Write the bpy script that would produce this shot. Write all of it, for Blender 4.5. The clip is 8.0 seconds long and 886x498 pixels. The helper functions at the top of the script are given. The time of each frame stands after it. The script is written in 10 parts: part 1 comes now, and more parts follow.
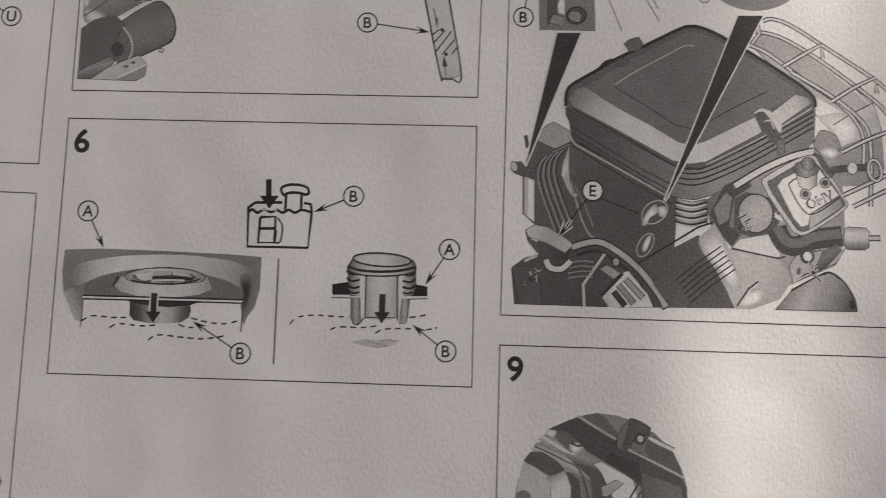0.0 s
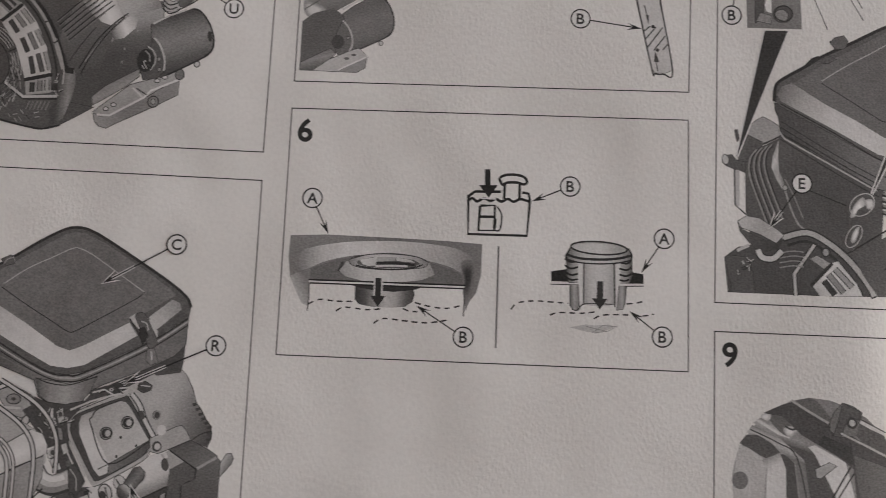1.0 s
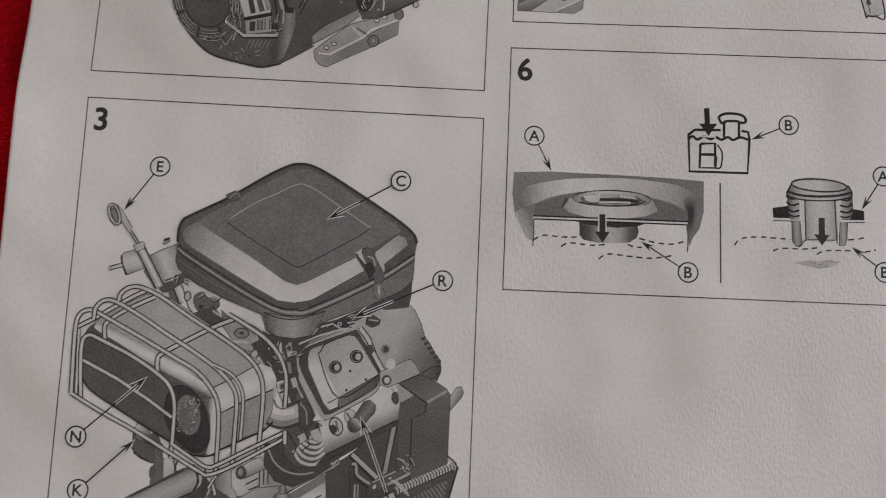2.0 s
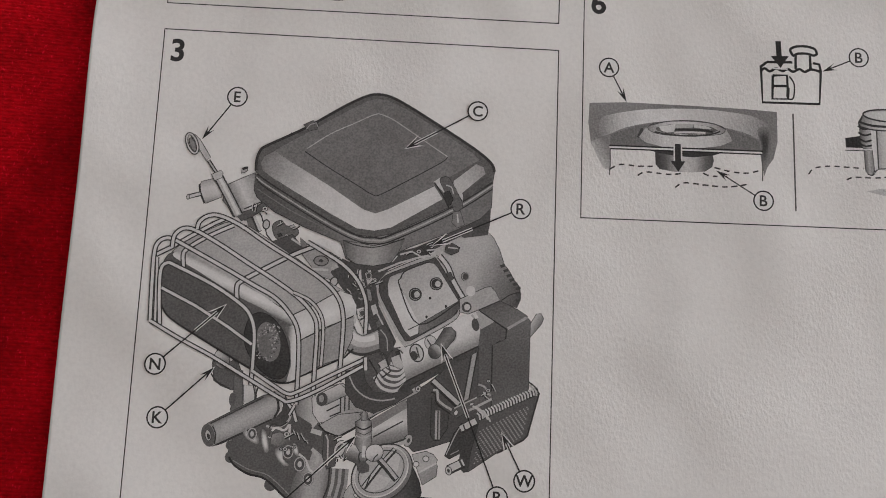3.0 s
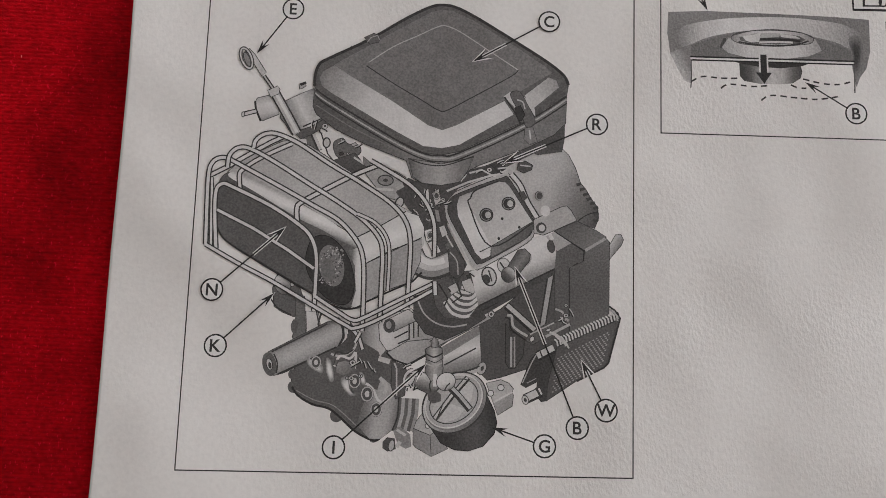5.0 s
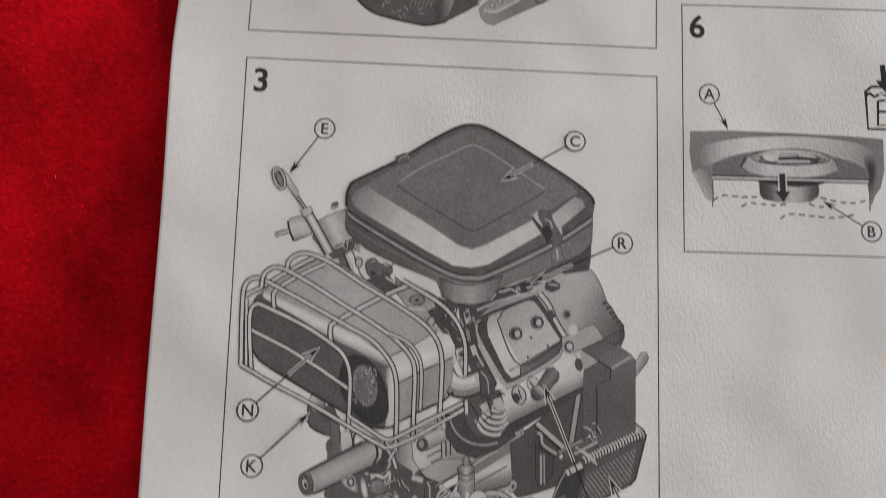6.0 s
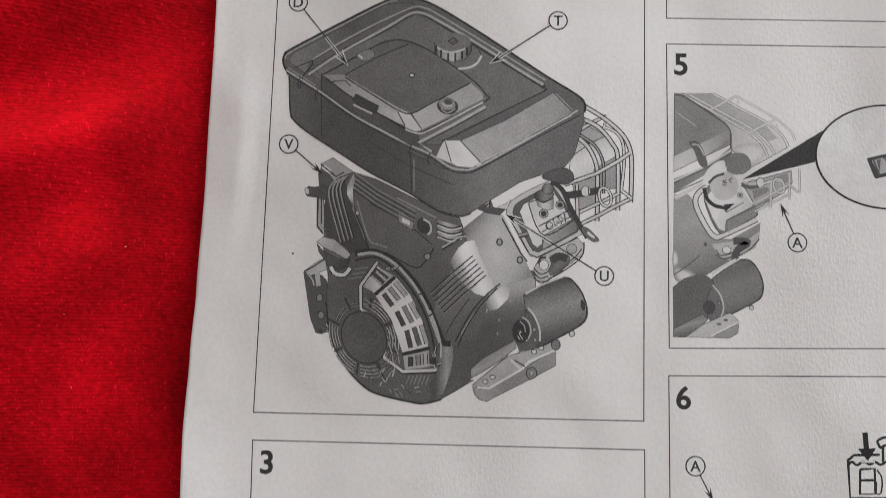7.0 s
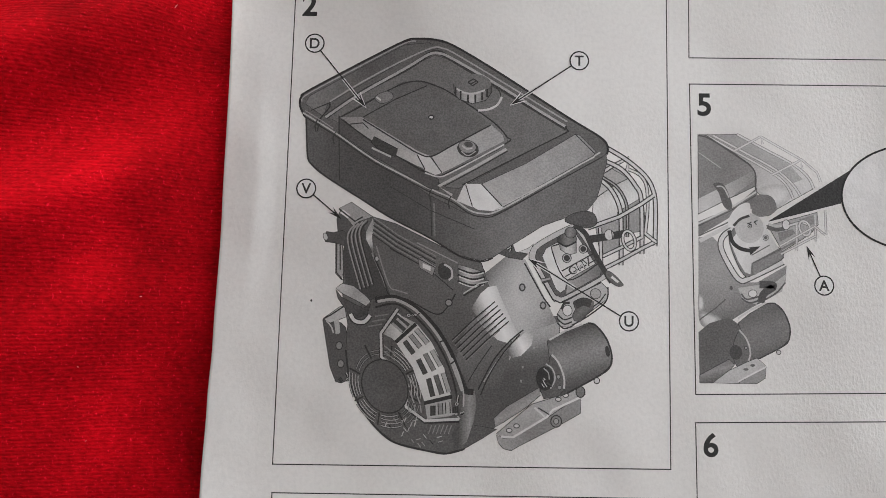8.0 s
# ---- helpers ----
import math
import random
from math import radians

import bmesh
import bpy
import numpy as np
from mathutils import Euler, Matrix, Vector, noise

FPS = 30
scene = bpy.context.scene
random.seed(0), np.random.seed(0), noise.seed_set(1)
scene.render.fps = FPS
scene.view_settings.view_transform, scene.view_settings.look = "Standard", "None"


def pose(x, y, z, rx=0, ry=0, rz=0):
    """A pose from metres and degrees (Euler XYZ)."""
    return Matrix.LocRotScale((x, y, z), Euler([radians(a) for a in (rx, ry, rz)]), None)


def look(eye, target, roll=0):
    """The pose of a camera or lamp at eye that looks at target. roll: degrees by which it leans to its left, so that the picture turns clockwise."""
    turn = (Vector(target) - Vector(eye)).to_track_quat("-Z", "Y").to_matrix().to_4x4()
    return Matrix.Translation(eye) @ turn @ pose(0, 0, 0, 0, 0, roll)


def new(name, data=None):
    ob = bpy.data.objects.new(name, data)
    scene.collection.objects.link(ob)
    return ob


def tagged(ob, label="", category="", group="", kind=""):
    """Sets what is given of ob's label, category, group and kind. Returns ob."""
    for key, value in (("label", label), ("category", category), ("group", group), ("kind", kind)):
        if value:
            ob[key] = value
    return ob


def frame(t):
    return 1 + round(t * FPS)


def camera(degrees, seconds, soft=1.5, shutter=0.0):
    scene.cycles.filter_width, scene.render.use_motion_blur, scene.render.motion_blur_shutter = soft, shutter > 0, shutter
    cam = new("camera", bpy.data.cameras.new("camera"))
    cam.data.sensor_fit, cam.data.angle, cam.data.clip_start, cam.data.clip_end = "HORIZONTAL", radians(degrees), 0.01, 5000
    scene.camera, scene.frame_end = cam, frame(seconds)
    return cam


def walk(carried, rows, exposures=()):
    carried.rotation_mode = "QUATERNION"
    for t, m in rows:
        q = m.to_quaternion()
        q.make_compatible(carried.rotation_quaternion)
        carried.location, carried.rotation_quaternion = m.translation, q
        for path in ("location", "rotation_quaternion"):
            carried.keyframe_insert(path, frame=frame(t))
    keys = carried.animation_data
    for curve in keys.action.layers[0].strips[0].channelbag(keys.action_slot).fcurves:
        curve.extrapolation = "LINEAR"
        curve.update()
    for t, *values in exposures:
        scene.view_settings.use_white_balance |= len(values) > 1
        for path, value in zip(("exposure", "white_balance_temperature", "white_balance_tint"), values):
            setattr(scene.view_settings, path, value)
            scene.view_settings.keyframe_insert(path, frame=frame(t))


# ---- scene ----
MM = 0.001

# ---- camera and its way over the page ----
cam = camera(67.00, 8.0, soft=0.75, shutter=0.25)
PATH = [
    (0, 0.13612, -0.01474, 0.09894, 5.072, 0.670, 2.366),
    (0.5, 0.11985, -0.01710, 0.09963, 4.267, 0.628, 2.708),
    (1, 0.10299, -0.01838, 0.10247, 5.079, 0.445, 2.928),
    (1.5, 0.08425, -0.02283, 0.10145, 5.641, 0.038, 2.869),
    (2, 0.06810, -0.03158, 0.10229, 5.933, -0.125, 2.971),
    (2.2, 0.06505, -0.03410, 0.10332, 5.734, -0.560, 2.871),
    (3.3, 0.05371, -0.04722, 0.10060, 7.499, -0.806, 2.762),
    (3.5, 0.05321, -0.04775, 0.10099, 7.677, -0.422, 2.630),
    (4, 0.04914, -0.05327, 0.09963, 7.593, -0.504, 1.912),
    (4.2, 0.04672, -0.05608, 0.09725, 7.437, -0.742, 1.922),
    (5.3, 0.04635, -0.05429, 0.09360, 6.222, -0.002, 2.497),
    (5.5, 0.04555, -0.05211, 0.09426, 6.201, 0.140, 2.437),
    (6, 0.03967, -0.03846, 0.09776, 6.215, -1.301, 2.129),
    (6.2, 0.03891, -0.02723, 0.09940, 5.479, -1.152, 2.191),
    (6.3, 0.03972, -0.02213, 0.10101, 5.999, -0.337, 2.380),
    (6.5, 0.03680, -0.00712, 0.10329, 4.674, -0.482, 1.886),
    (6.7, 0.03835, 0.00636, 0.10666, 4.591, -0.142, 1.649),
    (6.8, 0.03893, 0.01383, 0.10755, 4.245, -0.140, 1.436),
    (7, 0.04084, 0.02365, 0.10810, 3.983, 0.123, 1.234),
    (7.5, 0.03955, 0.03001, 0.10714, 4.317, 0.059, 0.937),
    (8, 0.03644, 0.03061, 0.10654, 4.191, -0.308, 0.801),
]
walk(cam, [(t, pose(x, y, z, rx, ry, rz)) for t, x, y, z, rx, ry, rz in PATH],
     exposures=[(0, -0.37, 6850, 13), (2, -0.25, 6750, 12), (3.4, -0.08, 6700, 11), (5.5, -0.02, 6700, 11), (7, 0.17, 6550, 10), (8, 0.13, 6500, 9)])

# ---- daylight: sky, one sun through added, unseen windows ----
SUN_EL, SUN_AZ = radians(34), radians(-8)          # azimuth from +y towards -x
world = bpy.data.worlds.new("sky")
scene.world = world
world.use_nodes = True
wn = world.node_tree.nodes
sky = wn.new("ShaderNodeTexSky")
sky.sky_type, sky.sun_disc = "NISHITA", False
sky.sun_elevation, sky.sun_rotation = SUN_EL, -SUN_AZ
wn["Background"].inputs["Strength"].default_value = 0.12
world.node_tree.links.new(sky.outputs["Color"], wn["Background"].inputs["Color"])
sun = new("sun", bpy.data.lights.new("sun", "SUN"))
sun.data.energy, sun.data.angle, sun.data.color = 2.9, radians(0.6), (1.0, 0.95, 0.88)
sun_way = Vector((-math.sin(SUN_AZ) * math.cos(SUN_EL), math.cos(SUN_AZ) * math.cos(SUN_EL), math.sin(SUN_EL)))
sun.matrix_world = look(sun_way * 5, (0, 0, 0))
ADDED_OPENINGS = [(-0.95, 0.214, 0.05, 1.0), (0.336, 0.421, 0.05, 1.3)]      # unseen openings added to shape the sun: x from, to, sill and head above the table
WALL_Y = 1.25
# area lamps added in the unseen openings as fill light
for x0, x1, z0, z1 in ADDED_OPENINGS:
    lamp = new("window_daylight", bpy.data.lights.new("window_daylight", "AREA"))
    lamp.data.shape, lamp.data.size, lamp.data.size_y = "RECTANGLE", x1 - x0 - 0.06, z1 - z0 - 0.06
    lamp.data.energy, lamp.data.color = 5.0 * (x1 - x0), (0.97, 0.98, 1.0)
    lamp.matrix_world = look(((x0 + x1) / 2, WALL_Y + 0.1, (z0 + z1) / 2), ((x0 + x1) / 2, 0, (z0 + z1) / 2 - 0.35))

EAST = (-1.0, 0.9, 0.1, 1.35)                                          # an unseen side window, added for fill light: y from, to, sill and head
# lamp added to brighten the sheet from the right
lamp = new("window_daylight", bpy.data.lights.new("window_daylight", "AREA"))
lamp.data.shape, lamp.data.size, lamp.data.size_y = "RECTANGLE", EAST[1] - EAST[0] - 0.06, EAST[3] - EAST[2] - 0.06
lamp.data.energy, lamp.data.color = 31.0, (0.98, 0.98, 1.0)
lamp.matrix_world = look((2.05, (EAST[0] + EAST[1]) / 2, (EAST[2] + EAST[3]) / 2), (0, 0, 0.1))


# ---- materials ----
def material(name):
    m = bpy.data.materials.new(name)
    m.use_nodes = True
    nt = m.node_tree
    return m, nt, nt.nodes["Principled BSDF"]


def node(nt, kind, **inputs):
    n = nt.nodes.new(kind)
    for k, v in inputs.items():
        n.inputs[k.replace("_", " ")].default_value = v
    return n


def noise_at(nt, scale, detail=4.0, stretch=None):
    tc = nt.nodes.new("ShaderNodeTexCoord")
    mp = nt.nodes.new("ShaderNodeMapping")
    nt.links.new(tc.outputs["Object"], mp.inputs["Vector"])
    if stretch:
        mp.inputs["Scale"].default_value = stretch
    n = node(nt, "ShaderNodeTexNoise", Scale=scale, Detail=detail)
    nt.links.new(mp.outputs["Vector"], n.inputs["Vector"])
    return n


def ramp(nt, source, stops):
    r = nt.nodes.new("ShaderNodeValToRGB")
    while len(r.color_ramp.elements) < len(stops):
        r.color_ramp.elements.new(0.5)
    for e, (p, c) in zip(r.color_ramp.elements, stops):
        e.position, e.color = p, (*c, 1)
    nt.links.new(source, r.inputs["Fac"])
    return r.outputs["Color"]


def mixed(nt, a, b, kind="MULTIPLY", fac=1.0):
    n = nt.nodes.new("ShaderNodeMix")
    n.data_type, n.blend_type = "RGBA", kind
    n.inputs["Factor"].default_value = fac
    nt.links.new(a, n.inputs["A"])
    nt.links.new(b, n.inputs["B"])
    return n.outputs["Result"]


def relief(nt, bsdf, layers):
    """Bump from (height socket, distance in metres, strength), coarse to fine."""
    normal = None
    for height, distance, strength in layers:
        b = node(nt, "ShaderNodeBump", Distance=distance, Strength=strength)
        nt.links.new(height, b.inputs["Height"])
        if normal:
            nt.links.new(normal, b.inputs["Normal"])
        normal = b.outputs["Normal"]
    nt.links.new(normal, bsdf.inputs["Normal"])


def paper_relief(nt, bsdf):
    wave = noise_at(nt, 26, 2)
    crumple = noise_at(nt, 170, 3, (1.0, 0.75, 1.0))
    crease = noise_at(nt, 1750, 3, (1.3, 0.75, 1.0))
    tooth = noise_at(nt, 2600, 2)
    where = noise_at(nt, 34, 3)
    place = nt.nodes.new("ShaderNodeSeparateXYZ")
    nt.links.new(nt.nodes.new("ShaderNodeTexCoord").outputs["Object"], place.inputs[0])
    handled = nt.nodes.new("ShaderNodeMath")                       # the free end of the sheet is the most handled
    handled.operation = "MULTIPLY_ADD"
    handled.inputs[1].default_value = 2.2
    nt.links.new(place.outputs["X"], handled.inputs[0])
    nt.links.new(where.outputs["Fac"], handled.inputs[2])
    worn = ramp(nt, handled.outputs[0], [(0.58, (0.15, 0.15, 0.15)), (0.86, (1.3, 1.3, 1.3))])
    patchy = mixed(nt, crease.outputs["Fac"], worn)

    def math(op, a, b):
        n = nt.nodes.new("ShaderNodeMath")
        n.operation = op
        for k, v in enumerate((a, b)):
            if isinstance(v, float):
                n.inputs[k].default_value = v
            else:
                nt.links.new(v, n.inputs[k])
        return n.outputs[0]
    across = math("DIVIDE", math("SUBTRACT", place.outputs["X"], 0.046), 0.026)     # the upper half of the sheet bows up along one broad ridge
    ridge = math("POWER", 2.718, math("MULTIPLY", math("MULTIPLY", across, across), -1.0))
    upper = nt.nodes.new("ShaderNodeMapRange")
    upper.interpolation_type = "SMOOTHSTEP"
    upper.inputs["From Min"].default_value, upper.inputs["From Max"].default_value = -0.005, 0.045
    nt.links.new(place.outputs["Y"], upper.inputs["Value"])
    bow = math("MULTIPLY", ridge, upper.outputs["Result"])
    relief(nt, bsdf, [(bow, 0.0062, 1.0), (wave.outputs["Fac"], 0.0075, 0.6), (crumple.outputs["Fac"], 0.0002, 0.5), (patchy, 0.00018, 0.6), (tooth.outputs["Fac"], 0.00003, 0.5)])


def make_paper():
    m, nt, b = material("printed_paper")
    cloud = noise_at(nt, 30, 3)
    fleck = noise_at(nt, 1500, 3)
    col = mixed(nt, ramp(nt, cloud.outputs["Fac"], [(0.3, (0.70, 0.685, 0.67)), (0.7, (0.76, 0.75, 0.74))]),
                ramp(nt, fleck.outputs["Fac"], [(0.3, (0.94, 0.94, 0.94)), (0.6, (1, 1, 1))]))
    nt.links.new(col, b.inputs["Base Color"])
    b.inputs["Roughness"].default_value = 0.55
    b.inputs["Specular IOR Level"].default_value = 0.3
    paper_relief(nt, b)
    return m


def make_ink():
    """One printing ink; how densely each printed form is screened is its 'tone', the share of light it reflects."""
    m, nt, b = material("printing_ink")
    at = nt.nodes.new("ShaderNodeAttribute")
    at.attribute_name = "tone"
    grain = noise_at(nt, 3700, 2)
    mottle = noise_at(nt, 420, 3)
    dense = nt.nodes.new("ShaderNodeMath")
    dense.operation = "SUBTRACT"
    dense.inputs[0].default_value = 0.8
    nt.links.new(at.outputs["Fac"], dense.inputs[1])
    speck = nt.nodes.new("ShaderNodeMix")
    speck.data_type, speck.blend_type = "RGBA", "MULTIPLY"
    nt.links.new(dense.outputs[0], speck.inputs["Factor"])
    nt.links.new(at.outputs["Color"], speck.inputs["A"])
    nt.links.new(ramp(nt, grain.outputs["Fac"], [(0.34, (0.66, 0.645, 0.64)), (0.66, (1.3, 1.275, 1.26))]), speck.inputs["B"])
    col = speck.outputs["Result"]
    col = mixed(nt, col, ramp(nt, mottle.outputs["Fac"], [(0.3, (0.93, 0.92, 0.92)), (0.7, (1.06, 1.05, 1.05))]))
    nt.links.new(col, b.inputs["Base Color"])
    b.inputs["Roughness"].default_value = 0.6
    b.inputs["Specular IOR Level"].default_value = 0.1
    paper_relief(nt, b)
    return m


def make_velvet():
    m, nt, b = material("red_velvet")
    nap = noise_at(nt, 60, 5)
    pile = noise_at(nt, 1300, 3, (0.8, 1.3, 1.0))
    painted_glint = noise_at(nt, 2600, 1, (1.3, 0.7, 1.0))
    tc = nt.nodes.new("ShaderNodeTexCoord")
    rib = node(nt, "ShaderNodeTexWave", Scale=560.0, Distortion=1.6, Detail=3.0, Detail_Scale=4.0)
    rib.wave_type, rib.bands_direction = "BANDS", "Y"
    nt.links.new(tc.outputs["Object"], rib.inputs["Vector"])
    col = mixed(nt, ramp(nt, nap.outputs["Fac"], [(0.3, (0.18, 0.0007, 0.0028)), (0.7, (0.39, 0.0016, 0.0062))]),
                ramp(nt, pile.outputs["Fac"], [(0.3, (0.72, 0.7, 0.7)), (0.7, (1.2, 1.3, 1.3))]))
    col = mixed(nt, col, ramp(nt, rib.outputs["Fac"], [(0.05, (0.87, 0.85, 0.85)), (0.55, (1.03, 1.02, 1.02))]))
    # sparkle of the pile, painted into the colour as brighter specks
    col = mixed(nt, col, ramp(nt, painted_glint.outputs["Fac"], [(0.65, (1, 1, 1)), (0.75, (1.8, 4.5, 4.0))]))
    nt.links.new(col, b.inputs["Base Color"])
    b.inputs["Roughness"].default_value = 0.8
    b.inputs["Specular IOR Level"].default_value = 0.03
    b.inputs["Sheen Weight"].default_value = 0.3
    b.inputs["Sheen Roughness"].default_value = 0.35
    b.inputs["Sheen Tint"].default_value = (1.0, 0.02, 0.03, 1)
    relief(nt, b, [(rib.outputs["Fac"], 0.00008, 0.4), (pile.outputs["Fac"], 0.0003, 0.7)])
    return m


def make_plain(name, dark, light, rough, scale, bump=0.0004):
    m, nt, b = material(name)
    n = noise_at(nt, scale, 5)
    nt.links.new(ramp(nt, n.outputs["Fac"], [(0.3, dark), (0.7, light)]), b.inputs["Base Color"])
    b.inputs["Roughness"].default_value = rough
    fine = noise_at(nt, scale * 30, 3)
    relief(nt, b, [(fine.outputs["Fac"], bump, 0.5)])
    return m


PAPER, INK, VELVET = make_paper(), make_ink(), make_velvet()
PLASTER = make_plain("white_plaster", (0.74, 0.73, 0.71), (0.82, 0.81, 0.79), 0.9, 3)
FLOORING = make_plain("brown_floor", (0.20, 0.13, 0.08), (0.32, 0.22, 0.14), 0.6, 4)
LINT = make_plain("pale_lint", (0.6, 0.16, 0.14), (0.8, 0.4, 0.36), 0.8, 90)
WOOD = make_plain("table_wood", (0.16, 0.09, 0.05), (0.27, 0.16, 0.09), 0.5, 9)
FRAME_PAINT = make_plain("white_paint", (0.76, 0.76, 0.75), (0.82, 0.82, 0.81), 0.4, 8)


# ---- building helpers ----
def mesh_object(name, verts, faces, mat, parent=None, label="", smooth=False):
    me = bpy.data.meshes.new(name)
    me.from_pydata(verts, [], faces)
    me.materials.append(mat)
    if smooth:
        me.shade_smooth()
    ob = new(name, me)
    ob.parent = parent
    return tagged(ob, label) if label else ob


def box_into(bm, x0, x1, y0, y1, z0, z1, bevel=0.0):
    made = bmesh.ops.create_cube(bm, size=1, matrix=Matrix.Translation(((x0 + x1) / 2, (y0 + y1) / 2, (z0 + z1) / 2)) @ Matrix.Diagonal((x1 - x0, y1 - y0, z1 - z0, 1)))
    if bevel:
        edges = list({e for v in made["verts"] for e in v.link_edges})
        bmesh.ops.bevel(bm, geom=edges, offset=bevel, segments=2, affect="EDGES")


def part(name, bm, mat, parent=None, label=""):
    me = bpy.data.meshes.new(name)
    bm.to_mesh(me)
    bm.free()
    me.materials.append(mat)
    ob = new(name, me)
    ob.parent = parent
    return tagged(ob, label) if label else ob


def block(name, box, mat, parent=None, bevel=0.0, label=""):
    bm = bmesh.new()
    box_into(bm, *box, bevel)
    return part(name, bm, mat, parent, label)


# ---- the unseen room added round the table ----
FLOOR_Z, CEIL_Z = -0.75, 1.75
tagged(block("floor", (-2, 2, -2, WALL_Y, FLOOR_Z - 0.1, FLOOR_Z), FLOORING), "brown floor of the room", "floor", kind="structure")
tagged(block("ceiling", (-2.1, 2.1, -2.1, WALL_Y + 0.15, CEIL_Z, CEIL_Z + 0.1), PLASTER), "plain white ceiling", "ceiling", kind="structure")
tagged(block("wall_south", (-2.1, 2.1, -2.1, -2, FLOOR_Z, CEIL_Z), PLASTER), "plain white plaster wall", "wall", kind="structure")
tagged(block("wall_west", (-2.1, -2, -2, WALL_Y, FLOOR_Z, CEIL_Z), PLASTER), "plain white plaster wall", "wall", kind="structure")
# added wall, open where the side fill lamp stands
bm = bmesh.new()
for y0, y1, z0, z1 in ((-2, EAST[0], FLOOR_Z, CEIL_Z), (EAST[1], WALL_Y, FLOOR_Z, CEIL_Z), (EAST[0], EAST[1], FLOOR_Z, EAST[2]), (EAST[0], EAST[1], EAST[3], CEIL_Z)):
    box_into(bm, 2, 2.1, y0, y1, z0, z1)
tagged(part("wall_east", bm, PLASTER), "unseen white plaster wall, added with a wide opening for fill light", "wall", kind="structure")
win = tagged(new("window_3"), "unseen white painted window frame, added to shape the daylight", "window", kind="structure")
for y0, y1, z0, z1 in ((EAST[0], EAST[0] + 0.03, EAST[2], EAST[3]), (EAST[1] - 0.03, EAST[1], EAST[2], EAST[3]),
                       (EAST[0] + 0.03, EAST[1] - 0.03, EAST[2], EAST[2] + 0.03), (EAST[0] + 0.03, EAST[1] - 0.03, EAST[3] - 0.03, EAST[3])):
    block("window_frame", (2.06, 2.095, y0, y1, z0, z1), FRAME_PAINT, win, 0.003)
# unseen wall whose pier and openings are placed to shade the sheet
bm = bmesh.new()
(ax0, ax1, az0, az1), (bx0, bx1, bz0, bz1) = ADDED_OPENINGS
for box in ((-2.1, ax0, FLOOR_Z, CEIL_Z), (ax1, bx0, FLOOR_Z, CEIL_Z), (bx1, 2.1, FLOOR_Z, CEIL_Z),
            (ax0, ax1, FLOOR_Z, az0), (ax0, ax1, az1, CEIL_Z), (bx0, bx1, FLOOR_Z, bz0), (bx0, bx1, bz1, CEIL_Z)):
    box_into(bm, box[0], box[1], WALL_Y, WALL_Y + 0.15, box[2], box[3])
tagged(part("wall_north", bm, PLASTER), "unseen white plaster wall, added with two openings that shape the sun", "wall", kind="structure")
for i, (x0, x1, z0, z1) in enumerate(ADDED_OPENINGS):
    win = tagged(new("window_%d" % (i + 1)), "unseen white painted window frame, added to shape the daylight", "window", kind="structure")
    for box in ((x0, x0 + 0.03, z0, z1), (x1 - 0.03, x1, z0, z1), (x0 + 0.03, x1 - 0.03, z0, z0 + 0.03), (x0 + 0.03, x1 - 0.03, z1 - 0.03, z1)):
        block("window_frame", (box[0], box[1], WALL_Y + 0.11, WALL_Y + 0.145, box[2], box[3]), FRAME_PAINT, win, 0.003)

# ---- table and cloth ----
TX0, TX1, TY0, TY1, TOP = -0.5, 0.75, -0.5, 0.42, -0.012
table = tagged(new("table"), "dark wooden table under a red cloth", "table")
block("tabletop", (TX0, TX1, TY0, TY1, TOP - 0.03, TOP), WOOD, table, 0.004)
for x in (TX0 + 0.06, TX1 - 0.06):
    for y in (TY0 + 0.06, TY1 - 0.06):
        block("leg", (x - 0.03, x + 0.03, y - 0.03, y + 0.03, FLOOR_Z, TOP - 0.03), WOOD, table, 0.004)


def smooth_step(a, b, x):
    s = max(0.0, min(1.0, (x - a) / (b - a)))
    return s * s * (3 - 2 * s)


def fold(x, y, x0, y0, angle, width, length, height):
    """One soft fold of the cloth: a ridge through (x0, y0)."""
    c, s = math.cos(angle), math.sin(angle)
    u, v = (x - x0) * c + (y - y0) * s, -(x - x0) * s + (y - y0) * c
    return height * math.exp(-(v / width) ** 2 - (u / length) ** 2)


FOLDS = [(-0.028, 0.066, 0.42, 0.0075, 0.05, 0.0075), (-0.03, 0.040, 0.42, 0.0065, 0.06, 0.0068), (-0.045, 0.012, 0.5, 0.008, 0.05, 0.0045),
         (-0.028, 0.096, 0.3, 0.009, 0.06, 0.0065), (-0.07, -0.03, 0.9, 0.014, 0.05, 0.005), (-0.09, 0.06, -0.4, 0.012, 0.06, 0.005)]


def cloth_height(x, y):
    away = smooth_step(0.001, -0.010, x)
    h = sum(fold(x, y, *f) for f in FOLDS) * away
    h += 0.0065 * smooth_step(-0.02, 0.03, y) * smooth_step(0.0, -0.03, x) * (1 - smooth_step(0.1, 0.35, y)) * smooth_step(-0.3, -0.09, x)
    h += 0.0016 * noise.noise(Vector((x * 22, y * 30, 1.7))) * away * smooth_step(-0.05, 0.02, y)
    h += 0.0004 * noise.noise(Vector((x * 90, y * 120, 5.1))) * away
    return max(h, -0.004) - 0.0007


